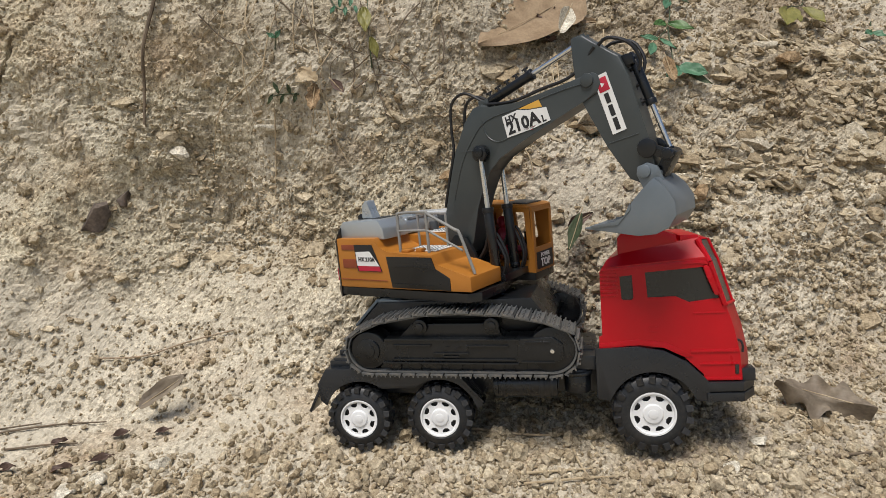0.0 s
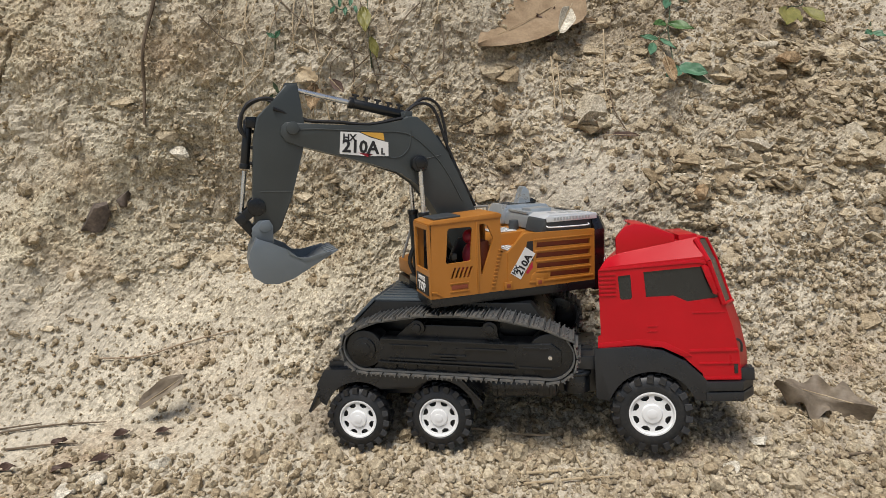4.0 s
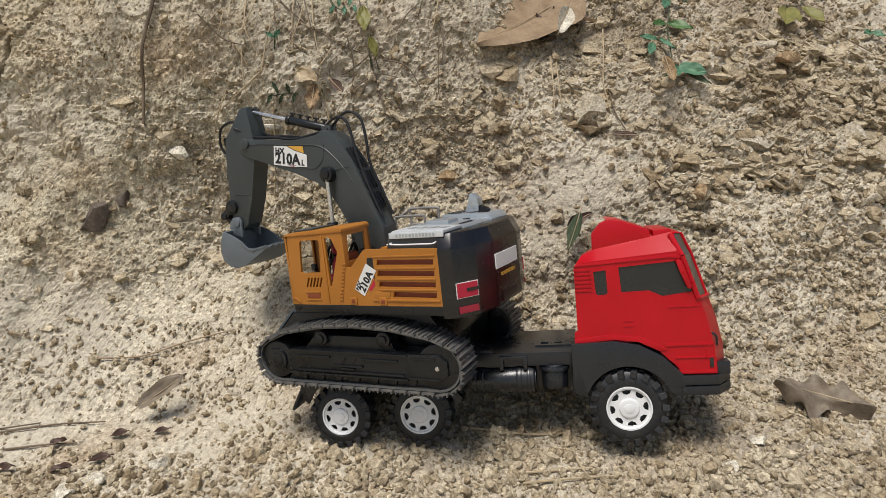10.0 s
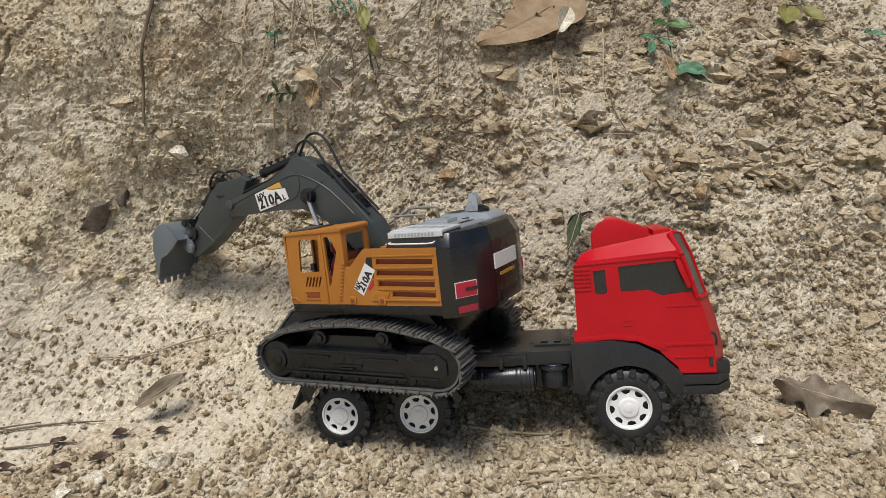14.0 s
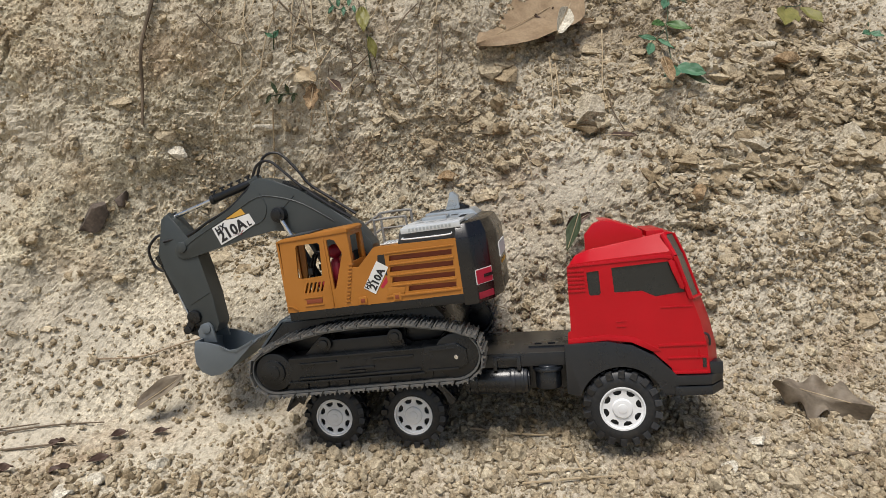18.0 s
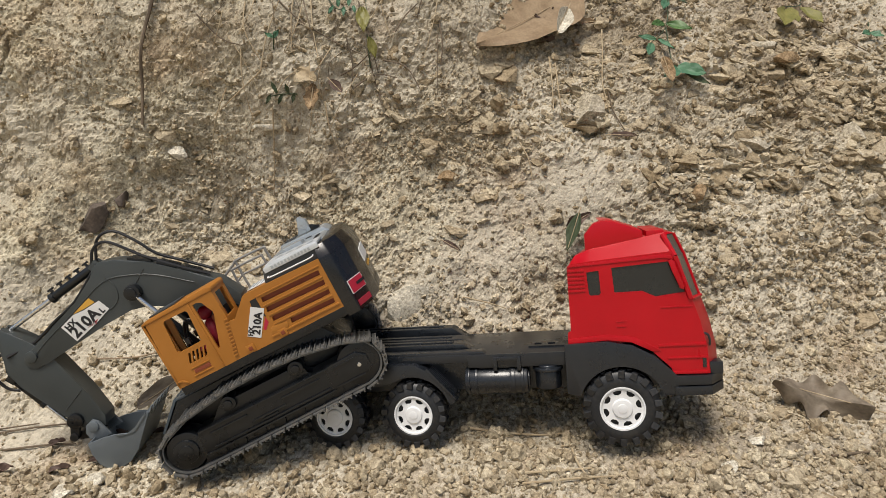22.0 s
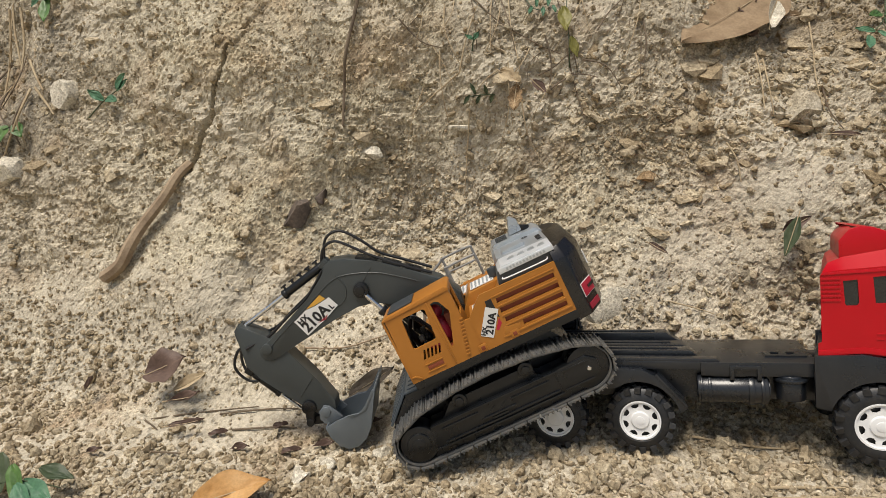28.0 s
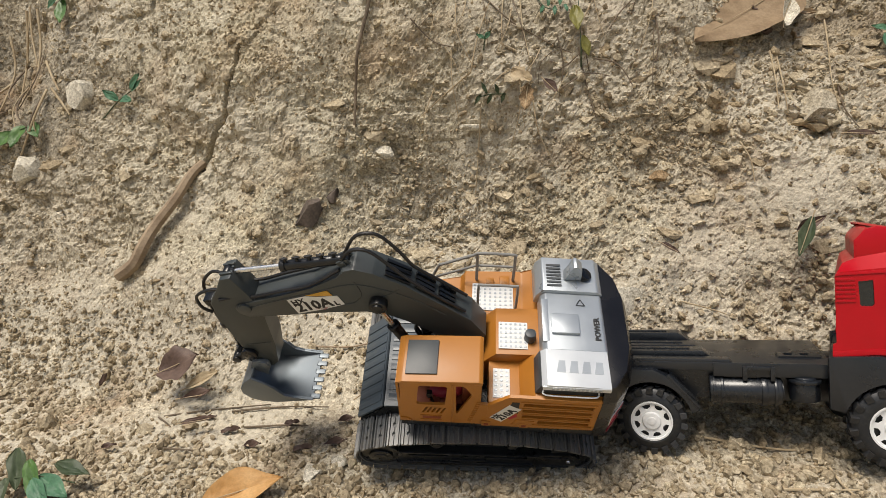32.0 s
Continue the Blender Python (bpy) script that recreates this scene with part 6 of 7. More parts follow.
def flake_share(x, y, z):
    zones = sum(k * np.exp(-((x - cx) / rx) ** 2 - ((z - cz) / rz) ** 2) for cx, cz, rx, rz, k in ((0.46, 0.305, 0.09, 0.05, 1.3), (0.36, 0.28, 0.05, 0.05, 1.0), (0.54, 0.46, 0.16, 0.06, 1.3), (0.63, 0.33, 0.07, 0.08, 1.2), (0.25, 0.40, 0.07, 0.06, 0.9), (0.07, 0.33, 0.10, 0.08, 0.8), (-0.22, 0.22, 0.12, 0.06, 0.35)))
    run = np.exp(-((x - 0.19) / 0.075) ** 2 - ((z - 0.27) / 0.10) ** 2)
    return (1 - 0.97 * run) * in_view(x, y, z) * (z > 0.06) * (0.015 + zones)


c, nrm, rng = pick_places(1500, flake_share, 21)
flakes("rock_flakes", "broken tan rock flakes standing out of the bank", MAT_CLOD, c, nrm, np.clip(rng.lognormal(-4.75, 0.5, len(c)), 0.0035, 0.026), 22)


def stone(name, label, x, y, z, size, mat, seed, flat=(1, 0.8, 0.7), spin=0.0, sink=0.35, tilt=0.0):
    """A single stone with broken faces, set into the ground or the bank."""
    p, n = surface(x, y=y) if z is None else surface(x, z=z)
    bm = bmesh.new()
    bmesh.ops.create_icosphere(bm, subdivisions=3, radius=1)
    rnd = random.Random(seed)
    planes = [(Vector((rnd.gauss(0, 1), rnd.gauss(0, 1), rnd.gauss(0, 1))).normalized(), rnd.uniform(0.38, 0.78)) for _ in range(13)]
    off = Vector((seed * 3.1, seed * 1.7, 0))
    for v in bm.verts:
        c = v.co.copy()
        for d, k in planes:
            over = c.dot(d) - k
            if over > 0:
                c -= d * over * 0.99
        c *= 1.15 + 0.12 * noise.noise(c * 2.2 + off) + 0.07 * noise.noise(c * 7 + off)
        v.co = Vector((c.x * flat[0], c.y * flat[1], c.z * flat[2])) * size
    ob = mesh_object(name, bm, mat, None, "", 28)
    ob.matrix_world = Matrix.Translation(p + n * size * flat[2] * (0.5 - sink) * 1.6) @ pose(0, 0, 0, tilt, 0, spin)
    return tagged(ob, label, name.replace("_", " "), "stones by the track" if name == "stone" else "")


stone("stone", "pale half-buried limestone lump at the foot of the bank", 0.004, None, 0.118, 0.040, MAT_PALE, 1, (1.05, 0.60, 0.80), 10, 0.78)
stone("stone", "pale stone on the track by the tracks", -0.3287, -0.004, None, 0.0125, MAT_PALE, 2)
stone("stone", "rounded tan stone beside the track", -0.2713, 0.012, None, 0.0110, MAT_PALE, 3, (1, 0.9, 0.85), 40)
stone("stone", "tan stone lump in the crumbs", -0.222, -0.026, None, 0.0125, MAT_CLOD, 4, (1, 0.85, 0.8), 70)
stone("stone", "pale stone lying among the crumbs", -0.352, -0.022, None, 0.0150, MAT_PALE, 5, (1.1, 0.8, 0.7), 15)
stone("stone", "small tan stone among the crumbs", -0.300, -0.034, None, 0.0085, MAT_CLOD, 6)
stone("stone", "brown angular rock in the bank", 0.362, None, 0.262, 0.0150, MAT_BROWN, 7, (1.0, 0.8, 0.72), 20)
stone("stone", "pale angular rock in the bank", 0.345, None, 0.285, 0.0160, MAT_TAN, 8, (1.3, 0.8, 0.5), -15, 0.5)
stone("stone", "brown rock ledge in the upper bank", 0.517, None, 0.455, 0.0210, MAT_BROWN, 9, (1.2, 0.8, 0.55), 5)
stone("stone", "tan rock ledge in the upper bank", 0.500, None, 0.475, 0.0240, MAT_TAN, 10, (1.5, 0.8, 0.4), -8, 0.5)
stone("stone", "pale rock block in the bank", 0.600, None, 0.345, 0.0240, MAT_TAN, 11, (1.1, 0.8, 0.8), 25, 0.5)
stone("stone", "pale rock block in the bank", 0.628, None, 0.300, 0.0200, MAT_TAN, 12, (1.2, 0.8, 0.7), -25, 0.5)
stone("stone", "tan rock face breaking out of the bank", 0.228, None, 0.372, 0.0270, MAT_TAN, 13, (1.1, 0.7, 0.9), 30, 0.5)
stone("stone", "tan layered rock in the bank", 0.455, None, 0.330, 0.0280, MAT_TAN, 14, (1.6, 0.7, 0.5), 6, 0.5)
stone("stone", "tan layered rock in the bank", 0.415, None, 0.300, 0.0220, MAT_TAN, 15, (1.7, 0.7, 0.4), -4, 0.5)
stone("stone", "pale chalky lump high in the bank", -0.842, None, 0.412, 0.0260, MAT_PALE, 16, (1.0, 0.7, 0.95), 10)
stone("stone", "grey chalky lump in the bank", -0.930, None, 0.285, 0.0250, MAT_PALE, 17, (1.0, 0.7, 1.1), 60)
stone("stone", "small white pebble on the bank", 0.5009, None, 0.209, 0.0055, MAT_PALE, 18)
stone("stone", "small white pebble on the bank", 0.0133, None, 0.203, 0.0050, MAT_PALE, 19)
stone("stone", "small white pebble in the bank", -0.455, None, 0.372, 0.0060, MAT_PALE, 20)
stone("stone", "small white pebble in the bank", -0.462, None, 0.398, 0.0050, MAT_PALE, 21)
stone("stone", "pale flat stone in the bank", -0.205, None, 0.352, 0.0150, MAT_PALE, 22, (1.5, 0.6, 0.5), 12)
stone("stone", "tan stone in the bank", -0.345, None, 0.318, 0.0170, MAT_PALE, 23, (1.3, 0.6, 0.6), -20)
stone("stone", "tan clod beneath the truck", 0.105, -0.012, None, 0.0100, MAT_CLOD, 24)
stone("stone", "tan clod on the track", 0.345, -0.020, None, 0.0110, MAT_PALE, 25, (1.1, 0.9, 0.7), 33)
stone("stone", "tan clod on the track", 0.395, 0.020, None, 0.0120, MAT_CLOD, 26, (1.1, 0.9, 0.7), 80)
stone("stone", "pale clod on the track", 0.305, -0.052, None, 0.0095, MAT_PALE, 27)
stone("stone", "tan clod at the foot of the bank", -0.60, 0.05, None, 0.0130, MAT_CLOD, 28)


# ---- dry leaves, twigs, roots and weeds ----
def leaf_mesh(length, width, curl=0.2, fold=0.25, tip=1.0, wave=0.0, notch=0.0, seed=0, rows=14, cols=6):
    """A leaf blade along +x from its base, face up, with a midrib fold, curl, wavy rim and thickness."""
    bm = bmesh.new()
    rnd = random.Random(seed)
    ph = rnd.uniform(0, 6)
    grid = []
    for i in range(rows + 1):
        u = i / rows
        half = width / 2 * (math.sin(math.pi * min(max(u, 0.02) ** 0.8, 1.0)) ** 0.75 if tip else 1) * (1 - 0.25 * u)
        half *= 1 + 0.12 * math.sin(9 * u + ph) + notch * math.sin(23 * u + ph)
        bend = curl * u * u
        row = []
        for j in range(-cols, cols + 1):
            w = j / cols
            z = fold * abs(w) * half + wave * math.sin(7 * u + 2.5 * w + ph) * width + length * bend * 0.6 + 0.0012 * noise.noise(Vector((u * 5 + seed, w * 3, 0)))
            row.append(bm.verts.new((length * (u - 0.25 * bend * u), w * half, z)))
        grid.append(row)
    faces = [bm.faces.new((a[j], a[j + 1], b[j + 1], b[j])) for a, b in zip(grid, grid[1:]) for j in range(2 * cols)]
    ext = bmesh.ops.extrude_face_region(bm, geom=faces)["geom"]
    bmesh.ops.translate(bm, verts=[g for g in ext if isinstance(g, bmesh.types.BMVert)], vec=(0, 0, 0.0003))
    return bm


def basis(at, tip, up):
    """A pose at one place whose x axis points to another and whose z axis leans to a third direction."""
    x = (Vector(tip) - Vector(at)).normalized()
    z = (Vector(up) - x * Vector(up).dot(x)).normalized()
    m = Matrix((x, z.cross(x), z)).transposed().to_4x4()
    m.translation = at
    return m


def leaf(name, label, base, tip, up, width, mat, category="leaf", group="", stem=True, **shape):
    base, tip = Vector(base), Vector(tip)
    ob = thing(name, label, category, group)
    m = basis(base, tip, up)
    ob.matrix_world = m
    length = (tip - base).length
    part("blade", leaf_mesh(length, width, **shape), mat, ob)
    if stem:
        bm = bmesh.new()
        tube(bm, [(-length * 0.16, 0.0, -0.001), (0, 0, 0.0006), (length * 0.5, 0, 0.001 + length * 0.6 * shape.get("curl", 0.2) * 0.25), (length * 0.9, 0, 0.001 + length * 0.6 * shape.get("curl", 0.2) * 0.81)], 0.0009, 6, 0.0003)
        part("midrib", bm, MAT_TWIG if "dry" in label or "dead" in label else mat, ob)
    return ob


OUT = (0.05, -0.9, 0.45)       # the way the bank faces
leaf("dry_leaf", "large dry brown leaf lying high on the bank", surface(0.232, z=0.555)[0] + Vector((0, -0.012, 0.006)), surface(0.072, z=0.450)[0] + Vector((0, -0.012, 0.004)), (0.0, -0.86, 0.5), 0.112, MAT_DRY, group="dry leaves", curl=0.05, fold=0.10, wave=0.02, seed=1)
leaf("dry_leaf", "pale curled dry leaf on the bank", (0.205, 0.270, 0.520), (0.172, 0.240, 0.462), (0.4, -0.9, 0.3), 0.026, MAT_PALE, group="dry leaves", curl=0.5, fold=0.8, seed=2)
leaf("dry_leaf", "broad grey-brown dry leaf on the track", (0.472, -0.004, 0.042), (0.384, 0.030, 0.060), (-0.05, -0.80, 0.55), 0.050, MAT_DRY_GREY, group="dry leaves", curl=0.06, fold=-0.6, wave=0.13, notch=0.34, seed=3, rows=34)
leaf("dry_leaf", "long curled grey dry leaf at the foot of the bank", (-0.332, 0.090, 0.010), (-0.276, 0.104, 0.046), (0.35, -0.55, 0.8), 0.026, MAT_DRY_GREY, group="dry leaves", curl=0.10, fold=0.55, wave=0.05, seed=4)
leaf("dry_leaf", "dark hanging dry leaf on the bank", (0.2000, 0.150, 0.2380), (0.1850, 0.143, 0.1880), (-0.5, -0.9, 0.1), 0.017, MAT_LEAF_DARK, group="dry leaves", curl=0.15, fold=0.5, seed=5)
leaf("dry_leaf", "dark hanging dry leaf on the bank", (0.1860, 0.155, 0.2200), (0.2140, 0.150, 0.2390), (0.0, -0.9, 0.3), 0.016, MAT_DRY_DARK, group="dry leaves", curl=-0.2, fold=0.6, seed=6)
leaf("dry_leaf", "small dark dry leaf on the bank", (0.2480, 0.190, 0.3380), (0.2860, 0.192, 0.3355), (0, -0.7, 0.7), 0.010, MAT_DRY_DARK, group="dry leaves", curl=0.1, fold=0.7, seed=7)
leaf("dry_leaf", "small dark dry leaf on the bank", (0.0300, 0.150, 0.2030), (0.0520, 0.146, 0.1900), (0, -0.7, 0.7), 0.009, MAT_DRY_DARK, group="dry leaves", curl=0.1, fold=0.7, seed=8)
leaf("dry_leaf", "dark purple-brown dry leaf at the foot of the bank", (-0.612, 0.098, 0.020), (-0.552, 0.104, 0.046), (0.1, -0.75, 0.65), 0.050, MAT_DRY_DARK, group="dry leaves", curl=0.12, fold=0.25, wave=0.06, notch=0.08, seed=9)
leaf("dry_leaf", "pale curled dry leaf on the track", (-0.572, 0.098, 0.002), (-0.520, 0.106, 0.024), (0.3, -0.6, 0.7), 0.018, MAT_TWIG, group="dry leaves", curl=0.3, fold=0.7, seed=10)
leaf("dry_leaf", "dark shrivelled dry leaf on the track", (-0.572, 0.086, -0.008), (-0.515, 0.088, -0.002), (0, -0.6, 0.8), 0.014, MAT_DRY_DARK, group="dry leaves", curl=0.5, fold=1.0, wave=0.15, seed=11)
leaf("dry_leaf", "orange-brown curled dry leaf on the track", (-0.443, -0.088, -0.046), (-0.370, -0.054, -0.032), (0.2, -0.45, 0.8), 0.042, MAT_DRY_ORANGE, group="dry leaves", curl=0.10, fold=0.55, wave=0.05, seed=12)
leaf("dry_leaf", "small dark dry leaf on the track", (-0.712, 0.115, -0.010), (-0.694, 0.120, 0.008), (0, -0.6, 0.8), 0.012, MAT_DRY_DARK, group="dry leaves", curl=0.5, fold=1.0, seed=13)
leaf("dry_leaf", "shrivelled dark dry leaf on the track", (-0.545, 0.040, -0.022), (-0.500, 0.046, -0.018), (0, -0.5, 0.8), 0.010, MAT_DRY_DARK, group="dry leaves", curl=0.3, fold=1.0, wave=0.1, seed=14)
leaf("dry_leaf", "pale dead leaf caught on the bank", (-0.158, 0.190, 0.420), (-0.128, 0.184, 0.402), (0, -0.9, 0.3), 0.022, MAT_TWIG, group="dry leaves", curl=0.3, fold=0.4, wave=0.1, notch=0.2, seed=15)
leaf("dry_leaf", "reddish dead leaf caught on the bank", (-0.136, 0.186, 0.402), (-0.140, 0.178, 0.362), (0.1, -0.9, 0.2), 0.020, MAT_BROWN, group="dry leaves", curl=0.3, fold=0.6, wave=0.1, notch=0.15, seed=16)
leaf("dry_leaf", "dark dead leaf caught on the bank", (-0.116, 0.190, 0.408), (-0.096, 0.184, 0.386), (0, -0.9, 0.3), 0.013, MAT_DRY_DARK, group="dry leaves", curl=0.4, fold=0.8, seed=17)
leaf("dry_leaf", "brown dead leaf behind green leaves on the bank", (0.322, 0.215, 0.442), (0.330, 0.205, 0.404), (0.1, -0.9, 0.3), 0.020, MAT_BROWN, group="dry leaves", curl=0.2, fold=0.4, seed=18)
bark = stone("bark_chunk", "mottled dark brown dried husk lying on the bank", -0.452, None, 0.222, 0.0270, MAT_BARK, 34, (1.05, 0.66, 0.72), 0, 0.35, 0)
bark.matrix_world = bark.matrix_world @ pose(0, 0, 0, 0, -38)
bark = stone("bark_chunk", "small dark brown husk end lying on the bank", -0.418, None, 0.250, 0.0150, MAT_BARK, 35, (1.25, 0.6, 0.6), 0, 0.35, 0)
bark.matrix_world = bark.matrix_world @ pose(0, 0, 0, 0, -60)
stone("clod", "brown clod in the rubble of the bank", 0.040, None, 0.283, 0.0130, MAT_BROWN, 33, (1.4, 0.7, 0.6), 10)


def twig(label, points, r, mat=None, tip=None, name="twig", category="twig"):
    bm = bmesh.new()
    tube(bm, points, r, 7, tip if tip else r * 0.6)
    ob = mesh_object(name, bm, mat or MAT_TWIG)
    return tagged(ob, label, category, "twigs and roots")


def on_bank(x, z, lift=0.003):
    p, n = surface(x, z=z)
    return p + Vector((0, -1, 0.2)) * lift


def on_track(x, y, lift=0.003):
    p, n = surface(x, y=y)
    return p + Vector((0, 0, 1)) * lift


twig("grey dead stem hanging down the bank", [on_bank(-0.360, 0.56, 0.012), on_bank(-0.3618, 0.521, 0.012), on_bank(-0.374, 0.455, 0.010), on_bank(-0.381, 0.405, 0.008), on_bank(-0.384, 0.357, 0.004)], 0.0030, MAT_TWIG_DARK, 0.0018)
for a in ([(-0.172, 0.545), (-0.173, 0.50), (-0.1725, 0.450)], [(-0.152, 0.545), (-0.146, 0.49), (-0.1365, 0.440)], [(-0.199, 0.375), (-0.203, 0.32), (-0.209, 0.257)], [(-0.214, 0.425), (-0.205, 0.47), (-0.19, 0.52)], [(-0.2135, 0.424), (-0.25, 0.398), (-0.287, 0.368)],
          [(0.131, 0.327), (0.143, 0.305), (0.147, 0.279)], [(0.180, 0.450), (0.179, 0.41), (0.177, 0.370)], [(0.190, 0.440), (0.186, 0.40), (0.189, 0.365)], [(0.262, 0.50), (0.255, 0.452), (0.249, 0.412), (0.258, 0.371)], [(0.448, 0.286), (0.49, 0.2835), (0.5285, 0.285)], [(-0.13, 0.385), (-0.12, 0.34), (-0.10, 0.30)], [(0.055, 0.131), (0.085, 0.124), (0.108, 0.119)]):
    twig("pale straw stem on the bank", [on_bank(x, z, 0.006) for x, z in a], 0.0011)
for a in ([(-0.201, 0.530), (-0.165, 0.495), (-0.138, 0.477), (-0.105, 0.458), (-0.0775, 0.446)], [(-0.033, 0.473), (-0.02, 0.495), (-0.003, 0.515)], [(-0.108, 0.421), (-0.085, 0.43), (-0.06, 0.455)], [(-0.092, 0.398), (-0.06, 0.42), (-0.03, 0.415)], [(-0.072, 0.455), (-0.06, 0.41), (-0.045, 0.36)], [(-0.10, 0.47), (-0.09, 0.43), (-0.094, 0.39)], [(-0.05, 0.44), (-0.02, 0.43), (0.00, 0.40)], [(0.022, 0.50), (0.03, 0.46), (0.028, 0.43)],
          [(0.590, 0.560), (0.615, 0.528), (0.645, 0.497), (0.672, 0.476)], [(0.640, 0.395), (0.634, 0.375), (0.631, 0.350)], [(0.255, 0.40), (0.262, 0.37), (0.272, 0.345)], [(-0.30, 0.50), (-0.27, 0.47), (-0.24, 0.46)]):
    twig("thin dark rootlet on the bank", [on_bank(x, z, 0.005) for x, z in a], 0.0012, MAT_TWIG_DARK)
for a in ([(-0.4174, 0.052), (-0.36, 0.054), (-0.306, 0.068), (-0.245, 0.083)],):
    twig("thin dry root along the foot of the bank", [on_bank(x, z, 0.004) for x, z in a], 0.0013, MAT_ROOT)
for a in ([(-0.024, -0.004), (-0.045, -0.026), (-0.064, -0.0475)], [(0.109, -0.0487), (0.14, -0.047), (0.172, -0.0487)], [(0.160, -0.018), (0.161, -0.040), (0.166, -0.0615)], [(0.105, -0.064), (0.15, -0.062), (0.191, -0.060)], [(0.06, 0.03), (0.12, 0.012), (0.16, 0.01)]):
    twig("pale straw lying on the track", [on_track(x, y, 0.004) for x, y in a], 0.0014)
for a in ([(-0.502, 0.083), (-0.44, 0.092), (-0.375, 0.094)], [(-0.592, 0.080), (-0.54, 0.088), (-0.453, 0.096)], [(-0.921, 0.12), (-0.865, 0.13), (-0.80, 0.125)], [(-0.60, 0.075), (-0.58, 0.066), (-0.572, 0.058)], [(-0.47, 0.055), (-0.42, 0.06), (-0.39, 0.058)], [(-0.56, 0.012), (-0.51, 0.010)], [(0.40, -0.055), (0.46, -0.052), (0.53, -0.056)]):
    twig("thin dark twig lying on the track", [on_track(x, y, 0.003) for x, y in a], 0.0014, MAT_TWIG_DARK)
twig("thick bare root growing out of the bank", [on_bank(-0.625, 0.300, 0.000), on_bank(-0.634, 0.282, 0.006), on_bank(-0.650, 0.248, 0.012), on_bank(-0.680, 0.206, 0.014), on_bank(-0.692, 0.176, 0.014), on_bank(-0.706, 0.150, 0.012), on_bank(-0.738, 0.132, 0.008)], 0.0065, MAT_ROOT, 0.0100, "root", "root")


rnd = random.Random(5)
for k in range(26):
    x, z = rnd.uniform(-0.27, 0.03), rnd.uniform(0.40, 0.56)
    dx, dz = rnd.uniform(-0.045, 0.045), -rnd.uniform(0.03, 0.10)
    twig("thin dry stem tangled on the upper bank", [on_bank(x, z, 0.004), on_bank(x + dx * 0.4 + rnd.uniform(-0.008, 0.008), z + dz * 0.5, 0.012), on_bank(x + dx, z + dz, 0.003)], rnd.uniform(0.0005, 0.0010), MAT_TWIG if k % 3 else MAT_TWIG_DARK)
for k in range(9):
    x, y = rnd.uniform(-0.64, -0.30), rnd.uniform(0.00, 0.075)
    p = surface(x, y=y)[0]
    leaf("dry_leaf", "shrivelled dark dry leaf among the crumbs", p + Vector((0, 0, 0.003)), p + Vector((rnd.uniform(0.015, 0.032), rnd.uniform(-0.008, 0.008), 0.006)), (0, -0.5, 0.8), rnd.uniform(0.006, 0.011), MAT_DRY_DARK, group="dry leaves", stem=False, curl=0.3, fold=0.9, wave=0.15, notch=0.06, seed=60 + k)
for k in range(9):
    x, z = rnd.uniform(0.185, 0.285), rnd.uniform(0.455, 0.545)
    leaf("dry_leaf", "crumpled brown dead leaf in the litter on the bank", on_bank(x, z, 0.004), on_bank(x + rnd.uniform(-0.03, 0.03), z + rnd.uniform(-0.022, 0.008), 0.012), (rnd.uniform(-0.6, 0.6), -0.8, 0.4), rnd.uniform(0.012, 0.022), (MAT_DRY, MAT_DRY_DARK, MAT_DRY_GREY)[k % 3], group="dry leaves", curl=0.4, fold=0.7, wave=0.12, notch=0.15, seed=40 + k)


def plant(label, stems, leaves, group="weeds on the bank"):
    """A weed: thin stems and single leaves."""
    ob = thing("weed", label, "plant", group)
    for pts in stems:
        bm = bmesh.new()
        tube(bm, pts, 0.0011, 6, 0.0006)
        part("stem", bm, MAT_LEAF_DARK, ob)
    for i, (base, tip, up, width, mat) in enumerate(leaves):
        bm = leaf_mesh((Vector(tip) - Vector(base)).length, width, 0.12, 0.35, 1, 0.03, 0.0, i + len(label))
        part("leaf", moved(bm, basis(Vector(base), Vector(tip), Vector(up))), mat, ob)
    return ob


def at(x, z, out=0.02):
    return on_bank(x, z, out * 0.55)


plant("olive two-leaved weed on the bank", [[at(-0.066, 0.43, 0.002), at(-0.070, 0.46, 0.018), at(-0.073, 0.52, 0.02)]], [
    (at(-0.078, 0.505), at(-0.073, 0.468, 0.026), OUT, 0.019, MAT_LEAF_OLIVE), (at(-0.066, 0.463), at(-0.058, 0.436, 0.026), OUT, 0.013, MAT_LEAF_OLIVE)])
plant("small bluish ferny weed on the bank", [[at(-0.13, 0.53, 0.004), at(-0.117, 0.512, 0.012), at(-0.10, 0.505, 0.012)]], [
    (at(-0.118 + 0.007 * k, 0.511, 0.014), at(-0.122 + 0.009 * k, 0.527 if k % 2 else 0.497, 0.018), OUT, 0.006, MAT_LEAF_BLUE) for k in range(5)])
plant("tiny green sprout on the bank", [[at(-0.198, 0.455, 0.003), at(-0.196, 0.47, 0.012)]], [(at(-0.196, 0.466, 0.013), at(-0.186, 0.476, 0.018), OUT, 0.008, MAT_LEAF_BLUE), (at(-0.196, 0.466, 0.013), at(-0.208, 0.474, 0.018), OUT, 0.007, MAT_LEAF_BLUE)])
plant("small dark fern sprig on the bank", [[at(-0.165, 0.395, 0.004), at(-0.185, 0.393, 0.012), at(-0.205, 0.39, 0.014)]], [
    (at(-0.168 - 0.008 * k, 0.394, 0.014), at(-0.172 - 0.009 * k, 0.408 if k % 2 else 0.380, 0.016), OUT, 0.006, MAT_LEAF_DARK) for k in range(5)])
